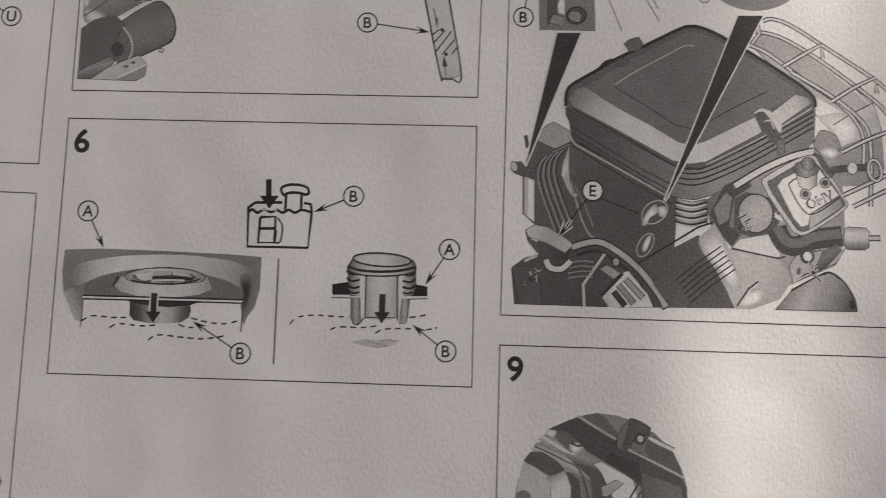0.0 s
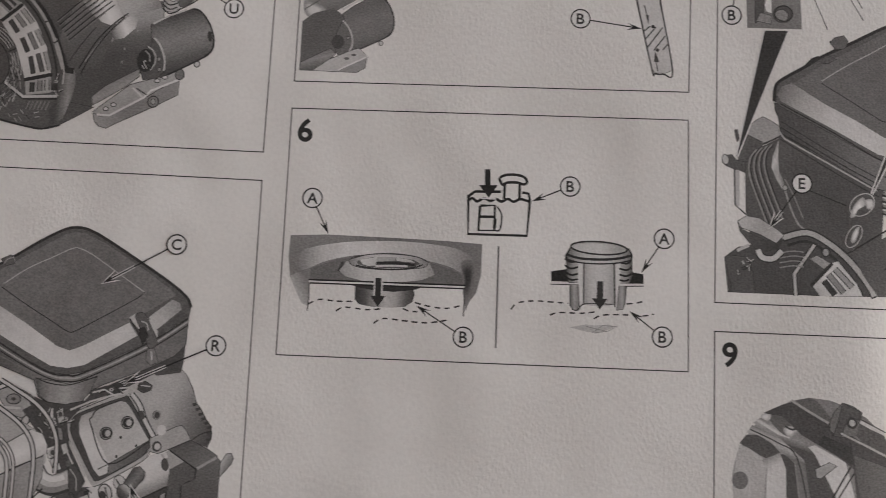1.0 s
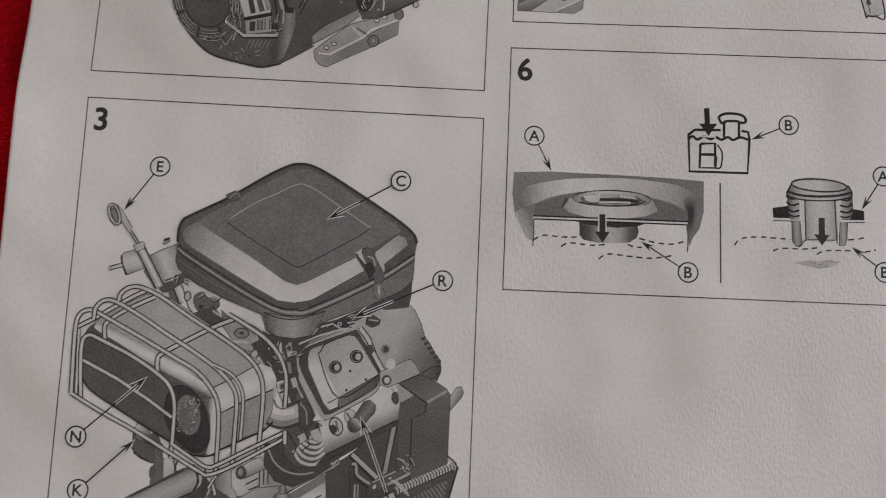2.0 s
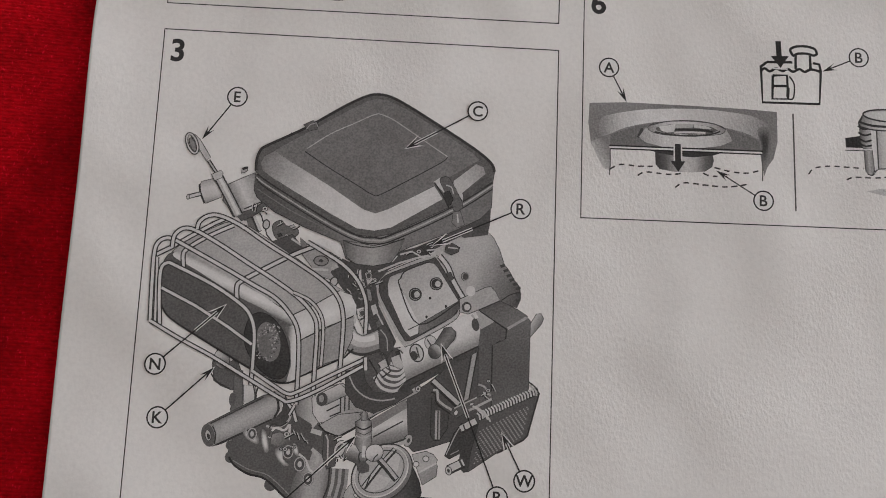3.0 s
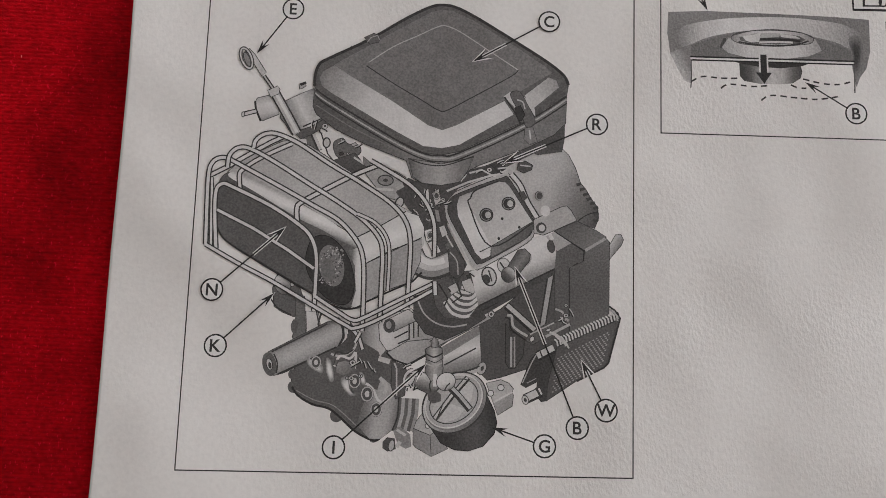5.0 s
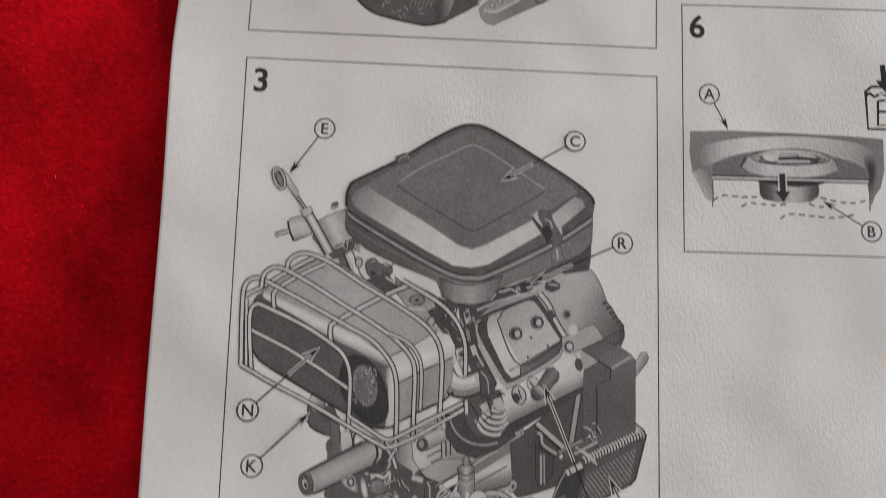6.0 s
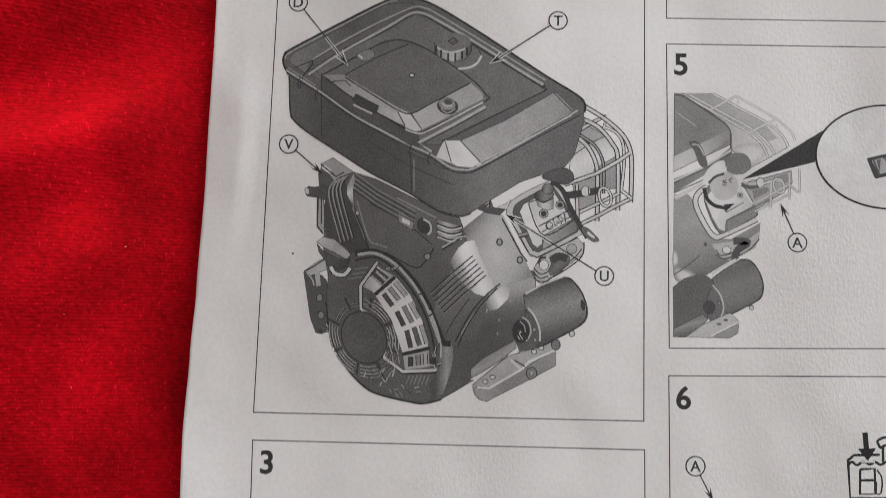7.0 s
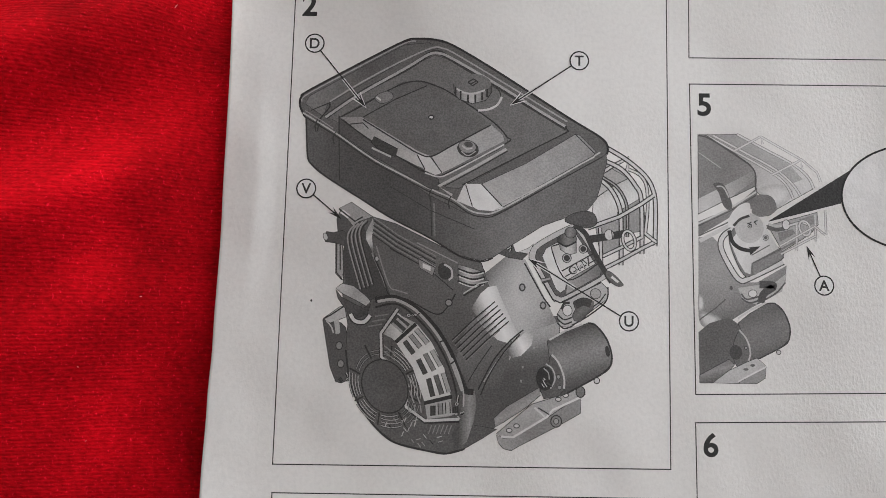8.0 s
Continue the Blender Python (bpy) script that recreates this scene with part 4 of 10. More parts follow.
stroke(art, "guard_rim_joint", 0.05, 0.24, [(37.29, 24.01), (36.58, 23.65)])
stroke(art, "guard_rim_joint", 0.05, 0.24, [(39.12, 20.85), (38.41, 20.31)])
stroke(art, "guard_edge_dark", 0.05, 0.3, [(21.81, 22.21), (22.65, 16.94), (24.51, 13.11), (27.05, 10.01), (29.92, 7.96), (35.24, 6.73), (37.89, 6.42), (40.7, 7.14)], 1)
fan_spokes(art, (28.06, 16.83), 3.6, 4.5, 5.3, 7.0)
# pale slotted field of the guard
shade(art, "grille_field", [0.52, 0.66, 0.70, 0.58], (29.6, 24.97), (36.9, 13.62), [(29.62, 23.55), (31.9, 26.07), (32.97, 26.44), (35.33, 23.63), (37.35, 19.59), (38.48, 15.22), (38.31, 14.86), (34.41, 14.11), (33.67, 16.2), (32.37, 19.7)])
shade(art, "grille_field", [0.3, 0.58, 0.36], (27.44, 25.48), (32.26, 25.9), [(27.45, 24.94), (29.71, 28.36), (30.62, 27.65), (32.78, 26.62), (31.73, 25.71), (29.8, 23.56), (28.9, 24.25)])
fill(art, "grille_gap_dark", 0.08, [(28.67, 26.56), (29.72, 28), (31.89, 26.43), (30.67, 24.99)])
stroke(art, "grille_fin", 0.34, 0.4, [(29.03, 26.56), (30.66, 25.16)])
stroke(art, "grille_fin", 0.40, 0.4, [(29.73, 27.29), (31.37, 25.89)])
for a, b, tone in (((31.05, 23.75), (32.51, 21.82), 0.06), ((31.92, 24.74), (33.56, 22.81), 0.26), ((32.8, 25.64), (34.71, 23.45), 0.36), ((33.24, 20.95), (34.43, 18.67), 0.06), ((34.29, 21.85), (35.76, 19.22), 0.22), ((35.35, 22.39), (36.81, 19.94), 0.40),
                   ((34.89, 17.98), (35.64, 15.18), 0.06), ((36.03, 18.52), (37.05, 15.55), 0.12), ((37.19, 18.89), (38.2, 15.91), 0.38)):
    stroke(art, "grille_slot_dark", 0.06, 0.82, [a, b])
    stroke(art, "grille_slot", tone + 0.03, 0.6, [a, b])
fill(art, "grille_field", 0.40, [(34.42, 13.94), (38.48, 14.87), (38.7, 12.25), (34.81, 11.67)])
for a, b, tone in (((35.66, 13.78), (35.69, 12.03), 0.07), ((36.81, 14.14), (36.92, 12.4), 0.26), ((37.96, 14.33), (38.07, 12.59), 0.44)):
    stroke(art, "grille_slot_dark", 0.05, 0.85, [a, b])
    stroke(art, "grille_slot", tone, 0.55, [a, b])
stroke(art, "grille_bar_dark", 0.05, 0.6, [(34.24, 14.11), (38.66, 15.22)])
stroke(art, "grille_bar_dark", 0.05, 0.75, [(27.27, 24.94), (29.88, 28.8)])
stroke(art, "grille_bar_light", 0.52, 0.4, [(27.27, 24.94), (29.88, 28.8)])
stroke(art, "grille_bar_dark", 0.05, 0.75, [(27.27, 24.94), (27.44, 21.23), (28.98, 19.83)])
stroke(art, "grille_bar_light", 0.56, 0.4, [(27.27, 24.94), (27.44, 21.23), (28.98, 19.83)])
stroke(art, "grille_bar_dark", 0.05, 0.6, [(29.62, 23.55), (32.79, 26.44)])
stroke(art, "grille_bar_dark", 0.05, 0.8, [(31.39, 14.77), (31.41, 13.55), (34.46, 11.32), (39.77, 11.56)])
stroke(art, "grille_bar_light", 0.54, 0.45, [(31.39, 14.77), (31.41, 13.55), (34.46, 11.41), (39.76, 11.74)])
stroke(art, "grille_bar_light", 0.46, 0.22, [(34.98, 12.02), (39.22, 12.6), (39.94, 11.74)])
for k in range(3):
    stroke(art, "guard_slat", 0.34, 0.2, [(x + 0.95 * k, y - 0.1 * k) for x, y in ((29.72, 18.61), (31, 16.7))])
    stroke(art, "guard_slat", 0.36, 0.2, [(x + 0.95 * k, y - 0.1 * k) for x, y in ((31.01, 16.17), (31.75, 14.25))])
    stroke(art, "guard_slat", 0.3, 0.2, [(x + 0.95 * k, y) for x, y in ((31.76, 13.9), (31.96, 12.68))])
    stroke(art, "guard_slat", 0.26, 0.2, [(x, y - 0.9 * k) for x, y in ((27.85, 23), (29.66, 21.61))])
    stroke(art, "guard_slat", 0.22, 0.2, [(x + 0.5 * k, y + 0.8 * k) for x, y in ((25.29, 25.98), (27.42, 26.36))])
for k in range(6):
    stroke(art, "guard_slat", 0.24, 0.16, [(x + 0.62 * k, y) for x, y in ((35.53, 10.81), (35.02, 9.41))])
clutter(art, [(30.96, 28.73), (32.95, 27.69), (32.61, 26.61), (31.16, 27.48)], 4)
clutter(art, [(38.85, 14.35), (40.09, 14.36), (40.11, 12.26), (39.05, 12.08)], 6)
fan_ticks(art, (31.65, 10.24), 6.5, 2.6)
oval(art, "hub_dark", 0.115, (28.07, 16.66), 3.4, 4.25, 28)
ring(art, "hub_ring", 0.05, 0.2, (28.07, 16.66), 3.45, 4.3, 28)
# carrying handle
shade(art, "handle_side", [0.12, 0.08], (20.51, 31.09), (25.05, 28.47), [(19.96, 31.79), (20.89, 30.55), (24.33, 28.82), (25.57, 29.55), (25.07, 27.93), (22.41, 26.83), (21.65, 28.6), (20.35, 30.37)])
shade(art, "handle_top", [0.50, 0.34, 0.46], (20.49, 32.16), (25.47, 29.81), [(19.95, 31.97), (21.01, 32.71), (22.81, 32.37), (25.01, 30.61), (25.56, 29.9), (24.86, 29.18), (23.23, 30.05), (21.05, 31.09)])
stroke(art, "handle_ring_dark", 0.05, 0.95, [(22.38, 27.9), (23.12, 26.84), (24.56, 26.68), (25.52, 27.76)], 1)
stroke(art, "handle_ring", 0.60, 0.55, [(22.38, 27.9), (23.12, 26.84), (24.56, 26.68), (25.52, 27.76)], 1)
# fuel tank
shade(art, "tank_side", [0.13, 0.095, 0.085, 0.10, 0.15, 0.20, 0.16, 0.14], (14.46, 54.64), (63.14, 48.92), [(14.31, 59.83), (14.76, 53.54), (15.44, 51.89), (18.23, 49.72), (23.75, 46.32), (28.34, 43.47), (34.72, 40.29), (39.45, 37.47), (42.89, 36.61), (44.86, 37.18), (47.02, 38.66), (52.79, 42.37), (60.04, 45.03), (61.49, 46.88), (62.23, 49.46), (63.15, 52.79), (62.98, 55.19), (45.52, 44.82), (34.61, 47.58), (23.56, 54.78)])
stroke(art, "tank_edge_dark", 0.05, 0.26, [(14.49, 59.65), (14.85, 53.54), (15.54, 51.8), (18.23, 49.63), (23.75, 46.23), (28.34, 43.38), (34.72, 40.2), (39.45, 37.38), (42.89, 36.52), (44.86, 37.09)], 1)
stroke(art, "tank_seam", 0.06, 0.16, [(19.87, 56.57), (20.15, 49.2)])
stroke(art, "tank_seam", 0.06, 0.18, [(34.8, 47.04), (35.08, 40.48)])
stroke(art, "tank_seam", 0.20, 0.3, [(35.36, 45.76), (35.53, 40.49)])
stroke(art, "tank_seam", 0.06, 0.14, [(28.24, 48.4), (34.65, 44.66), (41.93, 41.67)])
fill(art, "tank_knob", 0.10, [(56.41, 43.15), (57.31, 44.26), (59.67, 44.84), (61.12, 44.31), (61.48, 42.86), (60.03, 42.11), (58.58, 42.45)], 1)
fill(art, "tank_rim", 0.14, [(13.43, 61.49), (13.49, 62.8), (14.56, 63.75), (23.25, 68.58), (29.8, 72.08), (31.82, 72.68), (35.15, 72.55), (37.93, 71.83), (45.34, 67.42), (56.4, 60.29), (62.07, 56.84), (63.17, 55.56), (63.16, 54.26), (61.88, 53.32), (47.34, 45.21), (45.17, 44.08), (42.82, 43.68), (40.09, 44.37), (34.62, 47.03), (19.87, 56.76), (14.32, 59.46)])
shade(art, "tank_back_slope", [0.20, 0.12, 0.15], (16.05, 63.03), (32.39, 71.74), [(14.25, 61.69), (14.95, 63.01), (23.26, 67.83), (30.18, 71.71), (34.23, 72.15), (35.72, 71.23), (32.41, 70.42), (23.33, 65.01), (17.91, 61.75), (17.23, 59.69)])
stroke(art, "tank_rim_line_light", 0.36, 0.2, [(13.69, 62.06), (14.75, 63.38), (23.25, 68.2), (29.99, 71.9), (32.01, 72.4)], 1)
stroke(art, "tank_outline_dark", 0.04, 0.34, [(14.32, 59.46), (13.44, 61.31), (13.58, 62.8), (14.74, 63.85), (23.24, 68.67), (29.99, 72.27), (32.19, 72.78), (35.33, 72.64), (38.3, 71.65), (45.34, 67.51), (56.4, 60.38), (62.07, 56.93), (63.26, 55.38), (63.16, 54.08)], 1)
fill(art, "tank_deck", 0.175, [(17.78, 59.7), (23.36, 63.51), (28.8, 66.6), (33.54, 69.31), (35.18, 70.09), (37.03, 69.55), (43.52, 65.7), (52.73, 60.23), (56.4, 58.43), (56.58, 57.5), (52.75, 55.59), (45.47, 51.6), (39.32, 48.2), (37.32, 48.35), (29.06, 53.01), (23.52, 56.63)])
stroke(art, "tank_ridge_dark", 0.06, 0.75, [(17.6, 59.51), (23.36, 63.7), (30.62, 67.75), (34.26, 70.26), (35.92, 70.48), (37.96, 69.38), (45.36, 65.17), (52.73, 60.6), (56.58, 58.24)], 1)
stroke(art, "tank_ridge_light", 0.40, 0.42, [(17.6, 59.51), (23.36, 63.61), (30.62, 67.94), (34.08, 70.16), (35.92, 70.38), (37.96, 69.57), (45.36, 65.35), (52.73, 60.79), (56.4, 58.61)], 1)
stroke(art, "tank_ridge_light", 0.36, 0.26, [(18.27, 62.13), (23.32, 65.39), (29.13, 68.67), (34.43, 71.21), (36.46, 71.24), (38.5, 70.33), (45.35, 66.29), (56.77, 59.36)], 1)
stroke(art, "tank_ridge_dark", 0.05, 0.2, [(56.4, 58.43), (56.77, 57.87), (56.03, 57.31), (45.47, 51.78), (39.86, 48.76)], 1)
stroke(art, "tank_corner_line", 0.05, 0.22, [(18.27, 61.94), (18.11, 61.01), (16.7, 59.12), (16.39, 57.26)], 1)
stroke(art, "tank_corner_line", 0.05, 0.16, [(18.27, 61.94), (15.2, 60.59)])
stroke(art, "tank_corner_light", 0.30, 0.16, [(14.28, 60.57), (16.7, 59.12), (18.93, 57.67)])
stroke(art, "tank_rim_line_light", 0.46, 0.26, [(13.93, 60.2), (16.35, 58.75), (19.87, 56.57), (25.43, 52.77), (30.94, 49.91), (34.6, 48.13), (38.25, 46.54), (40.99, 44.75), (42.99, 44.23), (45.53, 44.63), (52.77, 48.77), (62.06, 54.43)], 1)
stroke(art, "tank_rim_line_dark", 0.05, 0.18, [(13.94, 59.82), (16.36, 58.28), (19.88, 56.11), (25.44, 52.31), (30.95, 49.45), (34.61, 47.58), (38.26, 45.99), (41, 44.2), (43, 43.69), (45.53, 44.09), (52.77, 48.22), (62.43, 53.7)], 1)
stroke(art, "tank_rim_line_dark", 0.05, 0.16, [(21.71, 56.04), (27.25, 52.62), (34.59, 48.68)])
fill(art, "cover_skirt", 0.105, [(19.79, 59.73), (20.36, 58.99), (25.37, 55.54), (32.73, 51.23), (36.03, 49.62), (36.06, 47.97), (34.6, 48.13), (25.41, 53.33), (19.86, 56.94)])
stroke(art, "cover_skirt_line", 0.05, 0.2, [(19.79, 59.73), (19.87, 56.76)])
# control cover on the tank
shade(art, "cover_top", [0.16, 0.14, 0.19], (23.43, 60.34), (42.7, 55.07), [(19.97, 59.73), (23.4, 61.65), (27.02, 63.76), (30.11, 65.49), (32.49, 65.72), (35.07, 65.19), (38.03, 63.74), (44.49, 59.36), (46.89, 56.98), (47.08, 55.87), (45.45, 54.55), (38.2, 50.94), (36.02, 50.17), (33.65, 50.87), (25.36, 55.73)])
fill(art, "cover_panel_inner", 0.155, [(23.63, 59.6), (28.88, 62.66), (33.97, 64.99), (38.04, 63.37), (43.58, 59.35), (44.5, 58.8), (38.14, 55.37), (34.88, 53.47), (32.69, 53.99), (29, 56.15)])
shade(art, "cover_bevel_light", [0.28, 0.40, 0.46], (20.71, 59.37), (34.55, 51.25), [(20.16, 59.55), (23.45, 59.6), (25.3, 58.51), (32.68, 54.18), (34.89, 53.28), (36.02, 50.54), (34.56, 50.88), (28.13, 53.92), (20.92, 58.63)])
fill(art, "cover_corner_light", 0.62, [(32.51, 53.62), (34.34, 53.46), (36.74, 50.73), (35.48, 50.35), (33.83, 51.06)])
shade(art, "cover_bevel_light", [0.50, 0.40, 0.36], (36.37, 51.28), (46.34, 56.97), [(34.88, 53.38), (38.14, 55.18), (44.5, 58.62), (46.34, 56.97), (46.53, 56.05), (38.19, 51.49), (36.56, 50.73)])
stroke(art, "cover_line", 0.05, 0.22, [(20.16, 59.64), (23.41, 61.46), (28.84, 64.72), (32.31, 65.71), (35.26, 65.01), (38.22, 63.56), (44.68, 59.18), (46.89, 56.8), (46.9, 55.68), (38.19, 51.12), (36.02, 50.17), (33.83, 50.87), (25.37, 55.54), (20.35, 59.18)], 1)
stroke(art, "cover_line", 0.05, 0.18, [(23.63, 59.6), (28.88, 62.66), (33.97, 64.99)])
stroke(art, "cover_line", 0.05, 0.22, [(23.64, 59.23), (29.01, 55.97), (32.69, 53.81), (34.88, 53.38), (38.14, 55.18), (44.32, 58.61)], 1)
stroke(art, "cover_line", 0.05, 0.18, [(21.65, 58.45), (23.65, 58.67), (24.59, 57.76)])
stroke(art, "cover_line", 0.05, 0.18, [(32.51, 53.62), (33.82, 51.24)])
stroke(art, "cover_line", 0.05, 0.18, [(34.7, 53.28), (36.56, 50.73)])
stroke(art, "cover_edge_light", 0.56, 0.24, [(33.83, 50.69), (36.02, 50.08), (38.2, 50.85), (46.54, 55.49)], 1)
stroke(art, "tank_step_light", 0.46, 0.45, [(46.91, 54.76), (41.83, 51.73), (36.05, 48.52), (38.25, 47.09)])
stroke(art, "tank_step_line", 0.05, 0.16, [(47.09, 54.39), (42.01, 51.36), (36.96, 48.53)])
fill(art, "cover_latch", 0.07, [(25.09, 55.54), (25.53, 56.47), (29.4, 54.5), (29.06, 53.2), (26.12, 54.45)])
stroke(art, "cover_latch_light", 0.46, 0.3, [(25.2, 54.62), (28.33, 53.19)])
shade(art, "cover_plate_light", [0.44, 0.54], (29.59, 53.94), (33.45, 51.6), [(29.42, 53.39), (29.94, 54.5), (32.51, 53.43), (33.45, 51.6), (32.54, 51.78)])
fill(art, "cover_catch", 0.22, [(25.58, 62.61), (25.93, 63.37), (27.39, 63.95), (28.31, 63.59), (28.33, 62.66), (26.69, 61.88)], 1)
stroke(art, "cover_catch_light", 0.56, 0.3, [(25.76, 62.99), (26.5, 62.44)])
oval(art, "cover_screw", 0.62, (34.7, 59.77), 0.36, 0.26, 0)
ring(art, "cover_screw_ring", 0.05, 0.12, (34.7, 59.77), 0.46, 0.34, 0)
oval(art, "turn_knob_dark", 0.07, (40.7, 54.67), 1.75, 1.35, -10)
oval(art, "turn_knob", 0.28, (40.61, 55.03), 1.45, 1.05, -10)
stroke(art, "turn_knob_light", 0.5, 0.24, [(39.78, 55.21), (40.52, 54.66), (41.43, 54.86)], 1)
oval(art, "turn_knob_core", 0.09, (40.78, 55.41), 0.7, 0.45, -10)
stroke(art, "turn_knob_rim", 0.4, 0.18, [(39.61, 54.28), (40.71, 53.56), (41.98, 54.32)], 1)
# filler cap
stroke(art, "filler_recess_line", 0.06, 0.16, [(44.99, 65.16), (45.92, 63.68), (45.39, 62.17), (43.56, 61.21)], 1)
stroke(art, "filler_recess_light", 0.58, 0.36, [(42.28, 61), (43.93, 61.22), (45.39, 61.99), (46.11, 63.3)], 1)
shade(art, "tank_cap_skirt", [0.10, 0.34, 0.5, 0.26, 0.10], (38.21, 63.84), (44.45, 63.93), [(38.19, 65.43), (39.12, 64.32), (41.33, 63.79), (43.53, 64.39), (44.44, 65.72), (44.45, 64.03), (43.55, 62.7), (41.35, 62.11), (39.14, 62.82), (38.4, 63.75)])
oval(art, "tank_cap_top", 0.185, (41.32, 65.48), 3.0, 1.6, 0)
stroke(art, "tank_cap_light", 0.52, 0.3, [(38.57, 64.69), (39.86, 63.96), (41.52, 63.8), (43.35, 64.39)], 1)
for x, y in ((38.58, 63.94), (39.41, 63.2), (40.61, 62.66), (41.8, 62.68), (42.9, 63.07), (43.72, 63.64)):
    stroke(art, "tank_cap_notch", 0.05, 0.3, [(x, y - 0.4), (x, y + 0.95)])
for a, b in (((40.58, 65.66), (41.49, 66.23)), ((40.95, 65.29), (41.86, 65.86)), ((41.32, 65.1), (42.23, 65.68)), ((40.58, 65.66), (41.32, 65.1)), ((41.49, 66.23), (42.23, 65.68))):
    stroke(art, "tank_cap_mark", 0.06, 0.2, [a, b])
# front slope of the tank
fill(art, "tank_slope_corner", 0.60, [(38.98, 46.18), (40.04, 48.58), (40.58, 49.14), (41.71, 45.13)])
fill(art, "tank_slope_light", 0.68, [(40.4, 48.95), (42.95, 48.99), (46.43, 45.19), (44.8, 44.62), (42.44, 44.77), (41.53, 45.31)])
shade(art, "tank_slope", [0.44, 0.36, 0.30], (44.6, 46.81), (60.06, 56.25), [(42.95, 48.99), (50.02, 52.4), (58.05, 57.34), (58.78, 57.16), (61.33, 54.61), (60.97, 53.86), (46.43, 45.38)])
stroke(art, "tank_slope_line", 0.05, 0.18, [(42.95, 48.99), (46.43, 45.29)])
stroke(art, "tank_slope_line", 0.05, 0.16, [(40.4, 48.86), (41.53, 45.31)])
stroke(art, "tank_slope_line", 0.06, 0.16, [(58.05, 57.34), (61.15, 54.23)])
stroke(art, "tank_slope_line_light", 0.5, 0.18, [(45.16, 44.81), (52.77, 48.95), (61.15, 53.68)])
for x, y in ((16.35, 58.75), (19.32, 56.75), (34.97, 47.77), (38.07, 46.53)):
    stroke(art, "tank_rib", 0.06, 0.2, [(x, y + 0.4), (x - 0.4, y - 0.6), (x - 0.2, y - 1.6)], 1)
oval(art, "print_fleck", 0.06, (16.15, 29.95), 0.16, 0.2, 0)
callout("D", (15.53, 71.76), (24.05, 61.28), cased=True)
callout("T", (58.7, 69.52), (47.59, 62.02), cased=True)
callout("V", (14.83, 47.84), (20.57, 43))
callout("U", (66.55, 27.35), (50.46, 37.08), cased=True)
placed.clear()

# step 3: engine with air cleaner
art = drawing("engine_drawing", "printed grey engine illustration with air cleaner, muffler guard and oil filter")
# right-hand housing, duct and cooler
shade(art, "blower_housing", [0.44, 0.46, 0.44, 0.22, 0.09], (53.93, -34.11), (68.51, -38.78), [(51.63, -33.22), (56.26, -31.21), (62.86, -29.45), (64.02, -30.56), (65.02, -32.41), (65.79, -34.59), (66.53, -35.38), (67.36, -36.81), (68.26, -37.9), (68.44, -39.52), (67.91, -40.99), (65.33, -40.13), (62.16, -41.56), (57.32, -40.07)])
for x, y in ((65.79, -34.59), (66.29, -35.3), (66.78, -36.02), (67.27, -36.65), (67.77, -37.28), (68.26, -37.9), (68.35, -38.79), (68.29, -39.68)):
    stroke(art, "housing_serration", 0.07, 0.42, [(x - 0.6, y - 0.25), (x + 0.1, y)])
stroke(art, "housing_edge", 0.05, 0.16, [(65.57, -39.96), (66.75, -39.1), (68.35, -38.55)], 1)
shade(art, "side_handle", [0.5, 0.3, 0.13], (70.02, -43.15), (71.62, -44.04), [(70.05, -45.31), (69.94, -43.39), (70.87, -41.75), (71.59, -41.64), (72, -42.42), (71.69, -43.24)])
fill(art, "duct_back", 0.10, [(52.06, -54.68), (54.92, -52.91), (62.36, -46.51), (64.96, -45.76), (65.19, -57.23), (61.39, -59.1), (59.09, -60.89), (55.22, -62.29), (53.44, -62.75), (52.55, -61.94)])
shade(art, "duct_side", [0.14, 0.10], (62.17, -41.88), (63.69, -56.83), [(62.16, -41.64), (66.37, -44.18), (66.39, -45.7), (64.67, -46.73), (64.88, -57.17), (62.67, -56.87)])
shade(art, "duct_top", [0.13, 0.19], (65.33, -40.13), (67, -44.08), [(62.16, -41.64), (65.41, -40.05), (68.15, -41.3), (69.6, -42.12), (66.45, -44.18)])
shade(art, "duct_front", [0.16, 0.12, 0.14], (65.39, -43.35), (67.22, -56.68), [(64.43, -46.74), (66.39, -45.7), (66.53, -44.26), (69.52, -42.29), (70.01, -42.83), (70.08, -53.67), (64.71, -56.86)])
stroke(art, "duct_edge_light", 0.36, 0.4, [(66.61, -44.17), (67.95, -43.32), (69.45, -42.37)])
stroke(art, "duct_line", 0.04, 0.2, [(62.16, -41.64), (66.45, -44.26), (66.39, -45.7)])
stroke(art, "duct_line", 0.05, 0.2, [(64.43, -46.74), (64.63, -56.63)])
stroke(art, "duct_line", 0.05, 0.14, [(64.98, -46.4), (65.6, -45.97)])
fill(art, "strut_light", 0.36, [(61.59, -47.73), (62.37, -47.22), (61.36, -54.59), (60.51, -55.18)])
stroke(art, "strut_line", 0.05, 0.2, [(62.37, -47.06), (61.28, -54.75)])
stroke(art, "strut_line", 0.05, 0.2, [(61.36, -48.14), (60.43, -55.1)])
stroke(art, "brace_dark", 0.04, 1.15, [(55.78, -52.4), (59.81, -55.75)])
stroke(art, "brace_light", 0.48, 0.62, [(55.85, -52.32), (59.81, -55.6)])
stroke(art, "brace_light", 0.46, 0.36, [(55.9, -53.73), (56.53, -53.86), (56.73, -55.1), (57.61, -55.84), (58.81, -56.49)], 1)
stroke(art, "brace_dark", 0.04, 0.2, [(55.59, -54.06), (56.23, -54.26), (56.42, -55.43), (57.31, -56.25), (58.59, -57.05)], 1)
